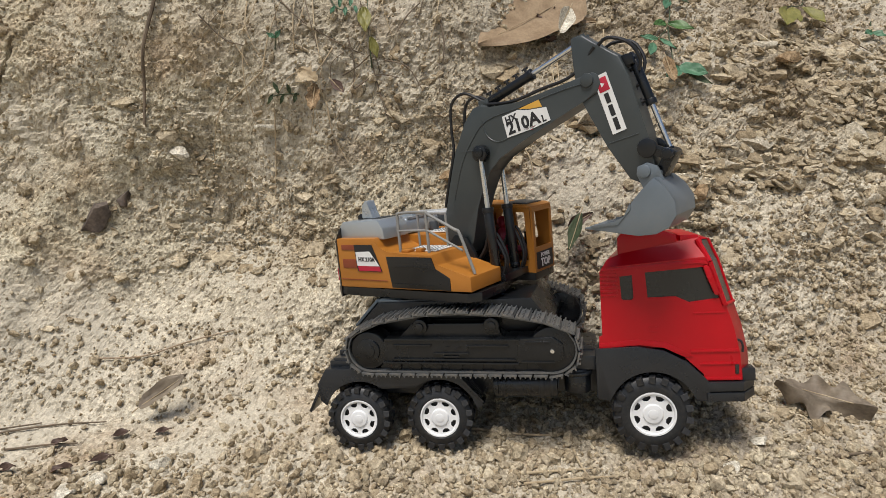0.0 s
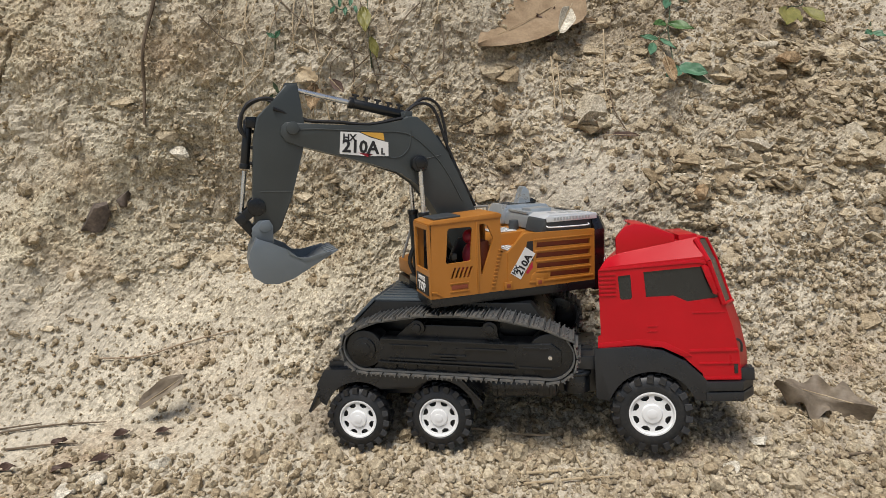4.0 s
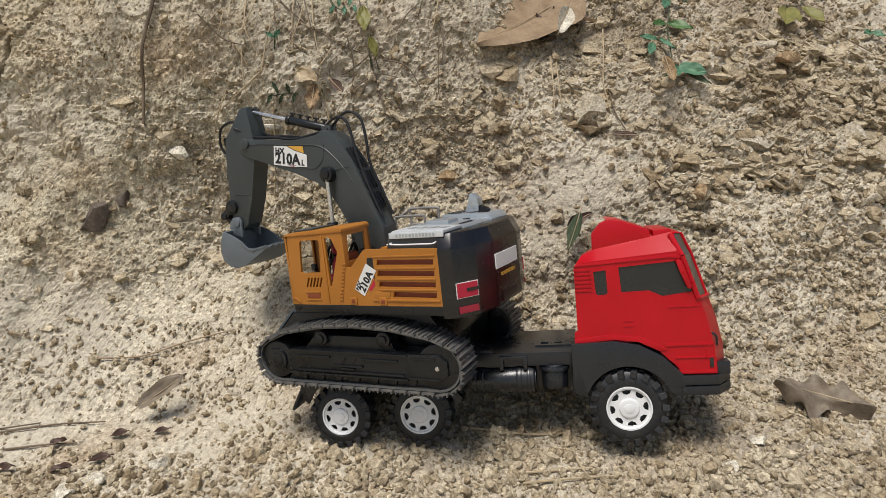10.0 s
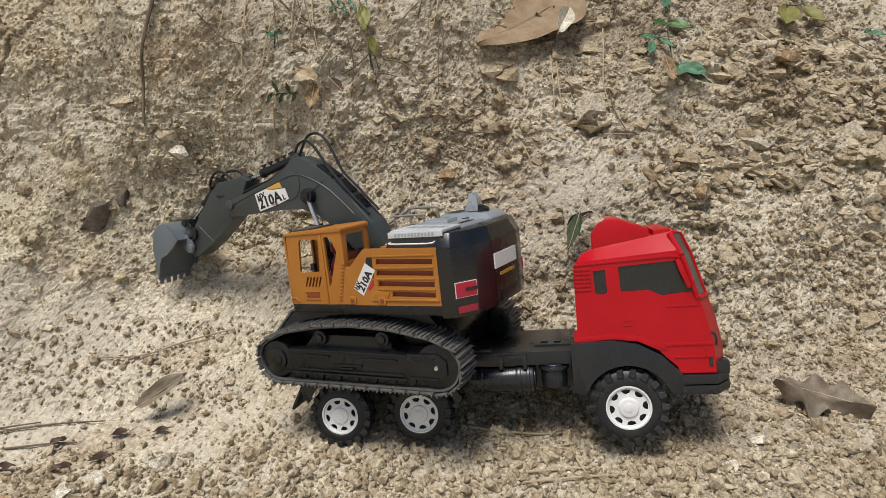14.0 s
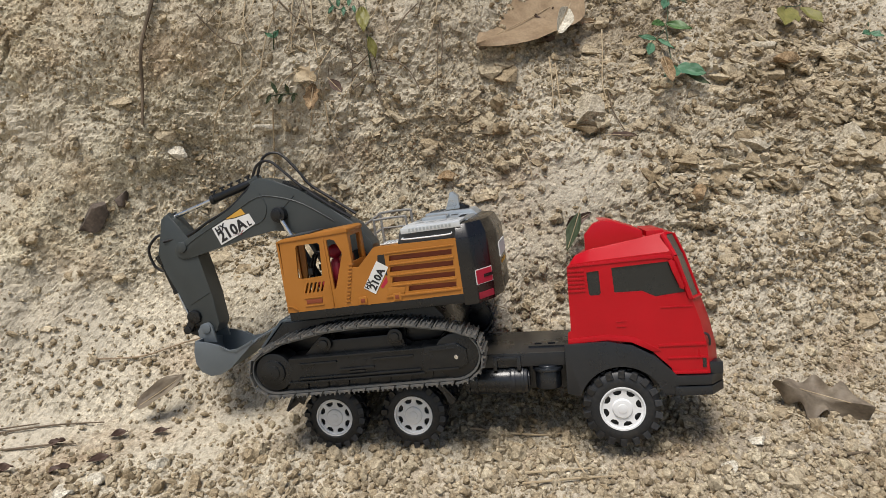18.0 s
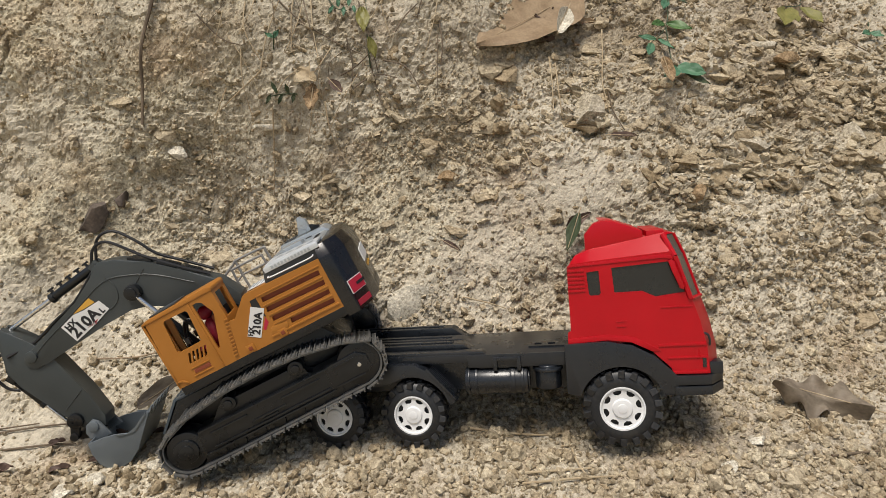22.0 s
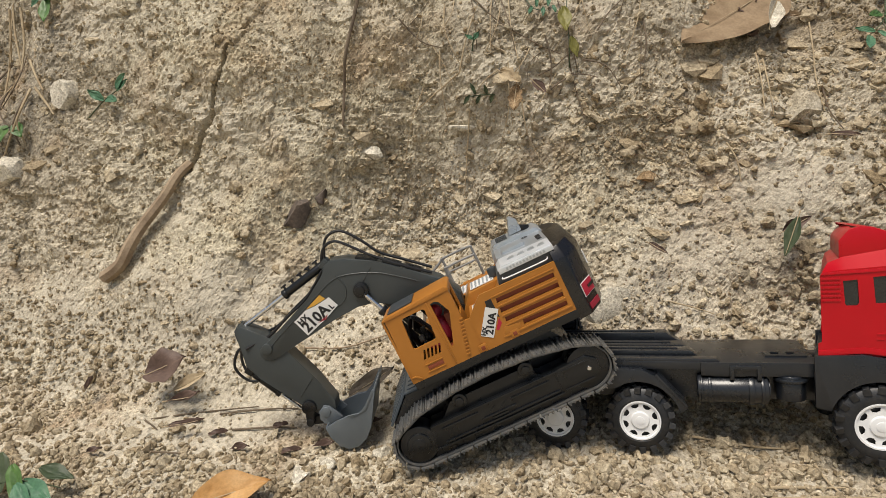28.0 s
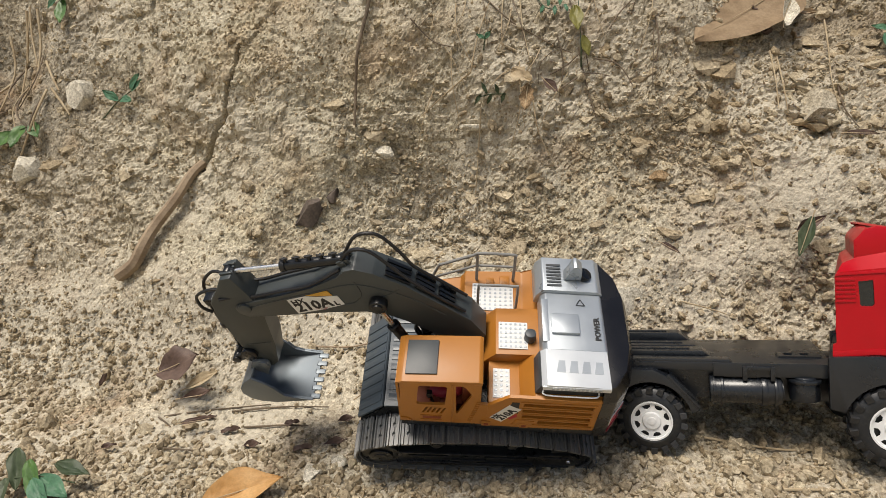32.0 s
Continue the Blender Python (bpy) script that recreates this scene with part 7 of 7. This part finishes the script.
plant("green weed hanging over the bank", [[at(0.372, 0.60, 0.01), at(0.366, 0.55, 0.02), at(0.352, 0.50, 0.02), at(0.322, 0.47, 0.02)], [at(0.352, 0.50, 0.02), at(0.345, 0.45, 0.02), at(0.345, 0.425, 0.02)]], [
    (at(0.350, 0.507), at(0.327, 0.498, 0.03), OUT, 0.015, MAT_LEAF), (at(0.355, 0.505), at(0.385, 0.487, 0.03), OUT, 0.019, MAT_LEAF), (at(0.365, 0.55), at(0.352, 0.525, 0.03), OUT, 0.014, MAT_LEAF_BLUE),
    (at(0.330, 0.475), at(0.305, 0.480, 0.03), OUT, 0.011, MAT_LEAF_BLUE), (at(0.324, 0.470), at(0.312, 0.446, 0.03), OUT, 0.014, MAT_LEAF_BLUE), (at(0.335, 0.478), at(0.350, 0.455, 0.03), OUT, 0.009, MAT_LEAF_BLUE),
    (at(0.352, 0.432), at(0.325, 0.412, 0.03), OUT, 0.022, MAT_LEAF_BLUE), (at(0.352, 0.432), at(0.388, 0.418, 0.03), OUT, 0.026, MAT_LEAF_BLUE), (at(0.360, 0.425), at(0.395, 0.405, 0.025), OUT, 0.012, MAT_LEAF_DARK), (at(0.37, 0.56), at(0.385, 0.53, 0.03), OUT, 0.013, MAT_LEAF_DARK)])
plant("olive-leaved branch at the top of the bank", [[at(0.60, 0.575, 0.01), at(0.585, 0.550, 0.02), at(0.545, 0.540, 0.03)]], [
    (at(0.548, 0.537, 0.03), at(0.520, 0.494, 0.04), OUT, 0.030, MAT_LEAF_OLIVE), (at(0.560, 0.541, 0.03), at(0.552, 0.504, 0.04), OUT, 0.018, MAT_LEAF_OLIVE), (at(0.585, 0.545, 0.03), at(0.600, 0.507, 0.04), OUT, 0.026, MAT_LEAF_OLIVE)])
plant("small green sprig high on the bank", [[at(0.70, 0.53, 0.004), at(0.69, 0.507, 0.015)]], [(at(0.69, 0.507, 0.016), at(0.672, 0.502, 0.022), OUT, 0.012, MAT_LEAF_BLUE), (at(0.69, 0.507, 0.016), at(0.704, 0.496, 0.022), OUT, 0.014, MAT_LEAF_BLUE)])
plant("bright green sprig on the bank", [[at(-0.80, 0.37, 0.004), at(-0.775, 0.395, 0.014), at(-0.745, 0.415, 0.02)]], [
    (at(-0.772, 0.398), at(-0.793, 0.412, 0.028), OUT, 0.015, MAT_LEAF_BLUE), (at(-0.768, 0.400), at(-0.738, 0.392, 0.028), OUT, 0.017, MAT_LEAF_BLUE), (at(-0.752, 0.412), at(-0.728, 0.436, 0.028), OUT, 0.017, MAT_LEAF_BLUE), (at(-0.750, 0.412), at(-0.722, 0.425, 0.028), OUT, 0.013, MAT_LEAF_BLUE)])
plant("green heart-leaved creeper on the bank", [[at(-1.02, 0.33, 0.01), at(-0.97, 0.345, 0.02), at(-0.925, 0.36, 0.02)]], [
    (at(-0.965, 0.350), at(-0.985, 0.320, 0.03), OUT, 0.026, MAT_LEAF), (at(-0.945, 0.358), at(-0.952, 0.320, 0.03), OUT, 0.028, MAT_LEAF), (at(-0.925, 0.362), at(-0.902, 0.335, 0.03), OUT, 0.022, MAT_LEAF), (at(-0.99, 0.345), at(-1.01, 0.315, 0.03), OUT, 0.026, MAT_LEAF)])
plant("green creeper leaves at the top of the bank", [[at(-0.92, 0.60, 0.01), at(-0.905, 0.57, 0.02), at(-0.89, 0.55, 0.02)], [at(-0.73, 0.60, 0.01), at(-0.722, 0.56, 0.02)]], [
    (at(-0.905, 0.575), at(-0.93, 0.555, 0.03), OUT, 0.020, MAT_LEAF_BLUE), (at(-0.898, 0.565), at(-0.884, 0.520, 0.03), OUT, 0.022, MAT_LEAF), (at(-0.90, 0.572), at(-0.875, 0.565, 0.03), OUT, 0.018, MAT_LEAF_BLUE), (at(-0.722, 0.57), at(-0.712, 0.540, 0.03), OUT, 0.016, MAT_LEAF)])
plant("dark green leafy weed at the edge of the track", [[on_track(-0.70, -0.09, 0.0), on_track(-0.685, -0.08, 0.022), on_track(-0.64, -0.075, 0.030), on_track(-0.60, -0.07, 0.020)]], [
    (on_track(-0.690, -0.085, 0.032), on_track(-0.688, -0.110, 0.004), (0, -0.8, 0.6), 0.020, MAT_LEAF), (on_track(-0.672, -0.080, 0.030), on_track(-0.662, -0.112, 0.004), (0, -0.8, 0.6), 0.018, MAT_LEAF_DARK), (on_track(-0.640, -0.075, 0.030), on_track(-0.592, -0.085, 0.012), (0, -0.6, 0.8), 0.022, MAT_LEAF_BLUE), (on_track(-0.645, -0.078, 0.026), on_track(-0.600, -0.105, 0.002), (0, -0.7, 0.7), 0.020, MAT_LEAF_BLUE), (on_track(-0.70, -0.075, 0.034), on_track(-0.72, -0.1, 0.01), (0, -0.8, 0.6), 0.020, MAT_LEAF), (on_track(-0.655, -0.070, 0.040), on_track(-0.630, -0.085, 0.006), (0, -0.8, 0.6), 0.020, MAT_LEAF), (on_track(-0.675, -0.062, 0.052), on_track(-0.660, -0.080, 0.012), (0.2, -0.8, 0.5), 0.021, MAT_LEAF_DARK), (on_track(-0.63, -0.062, 0.036), on_track(-0.585, -0.066, 0.024), (0, -0.5, 0.8), 0.018, MAT_LEAF_DARK)], "weeds by the track")
for a in ([(-0.985, 0.56), (-0.99, 0.48), (-0.972, 0.40)], [(-0.96, 0.56), (-0.955, 0.50), (-0.95, 0.455)], [(-1.02, 0.52), (-1.01, 0.45), (-1.015, 0.36)], [(-0.93, 0.47), (-0.905, 0.44), (-0.88, 0.415)], [(-0.90, 0.42), (-0.87, 0.39), (-0.86, 0.375)]):
    twig("pale dead creeper stem on the bank", [on_bank(x, z, 0.010) for x, z in a], 0.0022, MAT_TWIG)
rnd = random.Random(9)
for k in range(12):
    x, z = rnd.uniform(-1.06, -0.90), rnd.uniform(0.40, 0.58)
    twig("dead creeper stem hanging on the shaded bank", [on_bank(x, z, 0.006), on_bank(x + rnd.uniform(-0.02, 0.02), z - 0.05, 0.016), on_bank(x + rnd.uniform(-0.04, 0.04), z - rnd.uniform(0.08, 0.14), 0.006)], rnd.uniform(0.0010, 0.0024), MAT_TWIG if k % 2 else MAT_TWIG_DARK)


# ---- what moves ----
STATES = []


def state(t, place, turn, slew, boom_deg, stick_deg, bucket_deg):
    """The excavator at t: its place and turn, the house's slew, and how far boom, stick and bucket are lowered."""
    STATES.append((t, *place, *turn, slew, boom_deg, stick_deg, bucket_deg))


P6, R6 = (0.0596, 0.0606, 0.0856), (2.95, -5.1, -13.2)
P1, R1 = (0.0585, 0.0626, 0.0842), (4.2, -1.1, -13.3)
state(0.0, (0.0645, 0.0660, 0.0850), (3.8, -4.5, -14.6), 158.3, -4.2, -6.9, -8.0)
state(0.15, (0.0640, 0.0655, 0.0850), (3.8, -4.2, -14.5), 155.0, -3.0, -8.5, -4.0)
state(0.6, P1, R1, 133.8, 5.0, -9.5, 5.0)
state(1.0, P1, R1, 122.5, 5.4, -9.0, 5.0)
state(1.5, P1, R1, 108.4, 5.4, -9.0, 5.0)
state(2.0, P1, R1, 94.0, 5.3, -9.0, 5.0)
state(2.2, P1, R1, 88.2, 5.2, -9.0, 5.0)
state(2.6, P1, R1, 76.0, 5.0, -8.5, 5.0)
state(3.0, P1, R1, 62.8, 4.8, -8.0, 5.0)
state(3.5, P1, R1, 47.8, 4.5, -7.0, 4.0)
state(4.2, P1, (4.0, -2.0, -13.3), 27.0, 3.0, -4.0, 2.0)
state(4.9, P6, R6, 9.0, 0.8, -1.0, 0.0)
state(5.5, P6, R6, 3.8, 0.1, 0.4, 0.0)
state(5.9, P6, R6, 1.2, 0.0, 0.0, 0.0)
state(8.0, P6, R6, 1.2, 0.0, 0.0, 0.0)
state(8.4, (0.0545, 0.0606, 0.0850), (2.95, -5.1, -13.6), 1.0, 0.0, -0.5, 0.3)
state(9.1, (0.0545, 0.0606, 0.0850), (2.95, -5.1, -13.6), 0.8, 0.0, -0.5, 0.4)
state(9.3, (0.0440, 0.0605, 0.0830), (3.2, -5.0, -15.2), 0.0, 0.0, -0.4, 0.5)
state(9.5, (-0.0020, 0.0602, 0.0765), (4.2, -4.8, -21.5), -2.5, 0.0, -0.3, 0.8)
state(9.8, (-0.0225, 0.0600, 0.0735), (4.6, -4.7, -24.5), -3.7, 0.0, -0.3, 0.9)
state(10.2, (-0.0236, 0.0600, 0.0731), (4.7, -4.7, -24.8), -3.8, 0.0, -0.3, 0.9)
state(12.5, (-0.0236, 0.0600, 0.0731), (4.7, -4.7, -24.8), -3.8, 0.0, -1.0, 0.5)
state(13.0, (-0.0236, 0.0600, 0.0731), (4.7, -4.7, -24.8), -3.8, 0.0, -27.5, -41.0)
state(13.5, (-0.0240, 0.0600, 0.0731), (4.7, -4.7, -24.8), -3.8, 7.5, -52.7, -64.6)
state(14.0, (-0.0240, 0.0600, 0.0731), (4.7, -4.7, -24.8), -3.8, 22.3, -62.2, -77.1)
state(14.5, (-0.0245, 0.0602, 0.0730), (4.7, -4.7, -24.8), -3.8, 32.3, -45.4, -86.6)
state(15.2, (-0.0245, 0.0610, 0.0725), (4.5, -5.0, -24.0), -3.6, 32.0, -20.0, -72.0)
state(16.0, (-0.0235, 0.0622, 0.0710), (4.2, -5.6, -22.6), -3.2, 28.5, 3.0, -45.0)
state(16.5, (-0.0225, 0.0630, 0.0700), (4.0, -6.0, -21.6), -3.0, 26.4, 6.0, -36.0)
state(17.0, (-0.0208, 0.0634, 0.0690), (3.86, -6.26, -20.4), -2.8, 27.4, 4.0, -33.0)
state(17.5, (-0.0240, 0.0625, 0.0696), (3.6, -6.8, -17.5), -2.5, 27.4, 2.5, -29.0)
state(18.0, (-0.0329, 0.0595, 0.0714), (2.74, -8.26, -9.3), -1.7, 30.5, -5.0, -14.1)
state(19.2, (-0.0329, 0.0595, 0.0714), (2.74, -8.26, -9.3), -1.7, 30.5, -5.0, -14.1)
state(19.6, (-0.0400, 0.0600, 0.0700), (2.6, -8.7, -7.5), -1.5, 30.4, -6.3, -13.2)
state(20.0, (-0.0645, 0.0611, 0.0656), (2.16, -10.1, -0.9), -0.9, 30.1, -10.5, -10.1)
state(20.5, (-0.0645, 0.0611, 0.0656), (2.16, -10.1, -0.9), -0.9, 30.1, -10.5, -10.1)
state(21.0, (-0.0672, 0.0607, 0.0652), (2.0, -10.8, -0.4), -0.8, 30.0, -10.4, -10.0)
state(21.5, (-0.0725, 0.0602, 0.0647), (1.9, -12.3, 0.6), -0.7, 29.8, -10.3, -10.0)
state(21.7, (-0.0855, 0.0590, 0.0630), (1.3, -16.8, 3.2), -0.5, 29.4, -10.1, -9.7)
state(21.8, (-0.0919, 0.0620, 0.0614), (1.5, -26.6, 4.9), -0.7, 30.3, -10.0, -9.7)
state(21.9, (-0.1322, 0.0632, 0.0337), (2.3, -29.9, 9.0), -2.4, 27.0, -1.0, -9.4)
state(22.0, (-0.1385, 0.0622, 0.0299), (2.9, -26.7, 6.8), -2.6, 26.9, 0.8, -9.3)
state(22.3, (-0.1403, 0.0620, 0.0296), (3.9, -26.9, 6.6), -2.3, 27.7, 5.8, -3.0)
state(30.0, (-0.1403, 0.0620, 0.0296), (3.9, -26.9, 6.6), -2.3, 27.7, 5.8, -3.0)
state(30.3, (-0.1712, 0.0560, 0.0205), (5.8, -16.9, 6.9), -2.4, 29.4, -4.9, -11.0)
state(30.5, (-0.1722, 0.0545, 0.0178), (10.1, -14.6, 6.5), -2.3, 28.8, -4.6, -16.5)
state(31.0, (-0.1722, 0.0550, 0.0296), (23.3, -10.1, 5.7), -2.3, 30.4, -11.8, -19.5)
state(31.6, (-0.1729, 0.0540, 0.0344), (30.2, -6.3, 6.3), -2.1, 30.7, -13.0, -27.8)
state(32.0, (-0.1887, 0.0447, 0.0358), (42.4, 0.2, 7.0), -1.8, 29.8, -14.1, -31.7)


def glide(rows, t):
    """The rows' values at t, by a cubic that never overshoots them."""
    k = max(i for i in range(len(rows) - 1) if rows[i][0] <= t or i == 0)
    out = []
    for c in range(1, len(rows[0])):
        def slope(i):
            if i == 0 or i == len(rows) - 1:
                return 0.0 if i == 0 else (rows[i][c] - rows[i - 1][c]) / (rows[i][0] - rows[i - 1][0])
            a = (rows[i][c] - rows[i - 1][c]) / (rows[i][0] - rows[i - 1][0])
            b = (rows[i + 1][c] - rows[i][c]) / (rows[i + 1][0] - rows[i][0])
            return 0.0 if a * b <= 0 else 2 * a * b / (a + b)
        h = rows[k + 1][0] - rows[k][0]
        u = (t - rows[k][0]) / h
        p0, p1, m0, m1 = rows[k][c], rows[k + 1][c], slope(k) * h, slope(k + 1) * h
        out.append((2 * u ** 3 - 3 * u ** 2 + 1) * p0 + (u ** 3 - 2 * u ** 2 + u) * m0 + (3 * u ** 2 - 2 * u ** 3) * p1 + (u ** 3 - u ** 2) * m1)
    return out


def spun(v, deg):
    c, s = math.cos(radians(deg)), math.sin(radians(deg))
    return Vector((c * v[0] - s * v[1], s * v[0] + c * v[1]))


def between(a, b, y):
    """A pose at a in the boom's plane whose x axis points to b."""
    d = b - a
    return Matrix.Translation((a.x, y, a.y)) @ pose(0, 0, 0, 0, -math.degrees(math.atan2(d.y, d.x)))


TRUCK = [(0.0, 0.0275, -0.0085, 0.0006, 0.4, -4.0, -10.1), (6.0, 0.0260, -0.0086, 0.0004, 0.4, -4.2, -10.3), (9.1, 0.0252, -0.0084, 0.0004, 0.4, -4.2, -10.3), (9.5, 0.0160, -0.0054, 0.0008, 0.2, -4.6, -10.7), (9.9, 0.0076, -0.0026, 0.0012, -0.1, -5.0, -11.1), (14.5, 0.0070, -0.0026, 0.0012, -0.1, -5.0, -11.1), (17.0, 0.0022, -0.0024, 0.0006, -0.2, -5.1, -11.0), (32.0, 0.0022, -0.0024, 0.0006, -0.2, -5.1, -11.0)]


def motions():
    busy = sorted({round(k * 0.1, 2) for k in range(321)})
    tracks = {ob: [] for ob in (excavator, house, boom, stick, bucket, *lift_a, *lift_b, *crowd, *curl, rocker, push)}
    for t in busy:
        x, y, z, rx, ry, rz, slew, a, b, c = glide(STATES, t)
        turn = pose(0, 0, 0, 0, 0, slew)
        tracks[excavator].append((t, pose(x, y, z, rx, ry, rz)))
        tracks[house].append((t, turn))
        foot = Vector(B)
        pin_s = foot + spun(PIN_S, a)
        pin_c = foot + spun(PIN_C, a)
        pin_d = foot + spun(PIN_D, a)
        top = pin_s + spun(ST_TOP, a + b)
        pin_k = pin_s + spun(ST_K, a + b)
        tracks[boom].append((t, turn @ pose(foot.x, BOOM_Y, foot.y, 0, -a)))
        tracks[stick].append((t, turn @ pose(pin_s.x, BOOM_Y, pin_s.y, 0, -(a + b))))
        tracks[bucket].append((t, turn @ pose(pin_k.x, BOOM_Y, pin_k.y, 0, -(a + b + c))))
        base = Vector(CYL_BASE)
        for pair, y0 in ((lift_a, -0.0195), (lift_b, 0.0195)):
            tracks[pair[0]].append((t, turn @ between(base, pin_c, BOOM_Y + y0)))
            tracks[pair[1]].append((t, turn @ between(pin_c, base, BOOM_Y + y0)))
        tracks[crowd[0]].append((t, turn @ between(pin_d, top, BOOM_Y)))
        tracks[crowd[1]].append((t, turn @ between(top, pin_d, BOOM_Y)))
        pivot = pin_s + spun((-0.0375, -0.0735), a + b)
        knee = pivot + spun(spun((-0.0150, -0.0110), 0.62 * c), a + b)
        ear = pin_k + spun((-0.0105, -0.0060), a + b + c)
        head = pin_s + spun((-0.0400, 0.0060), a + b)
        tracks[rocker].append((t, turn @ between(pivot, knee, BOOM_Y)))
        tracks[push].append((t, turn @ between(knee, ear, BOOM_Y)))
        tracks[curl[0]].append((t, turn @ between(head, knee, BOOM_Y)))
        tracks[curl[1]].append((t, turn @ between(knee, head, BOOM_Y)))
    for ob, rows in tracks.items():
        walk(ob, rows)
    times = sorted({row[0] for row in TRUCK} | {9.0, 9.2, 9.3, 9.4, 9.6, 9.7, 9.8, 10.0, 15.0, 15.5, 16.0, 16.5})
    walk(truck, [(t, pose(*glide(TRUCK, t))) for t in times])
    for w, x, z, y, r in truck_wheels:
        walk(w, [(t, pose(x, y, z, 0, math.degrees((glide(TRUCK, t)[0] - 0.026) / r))) for t in times])


motions()
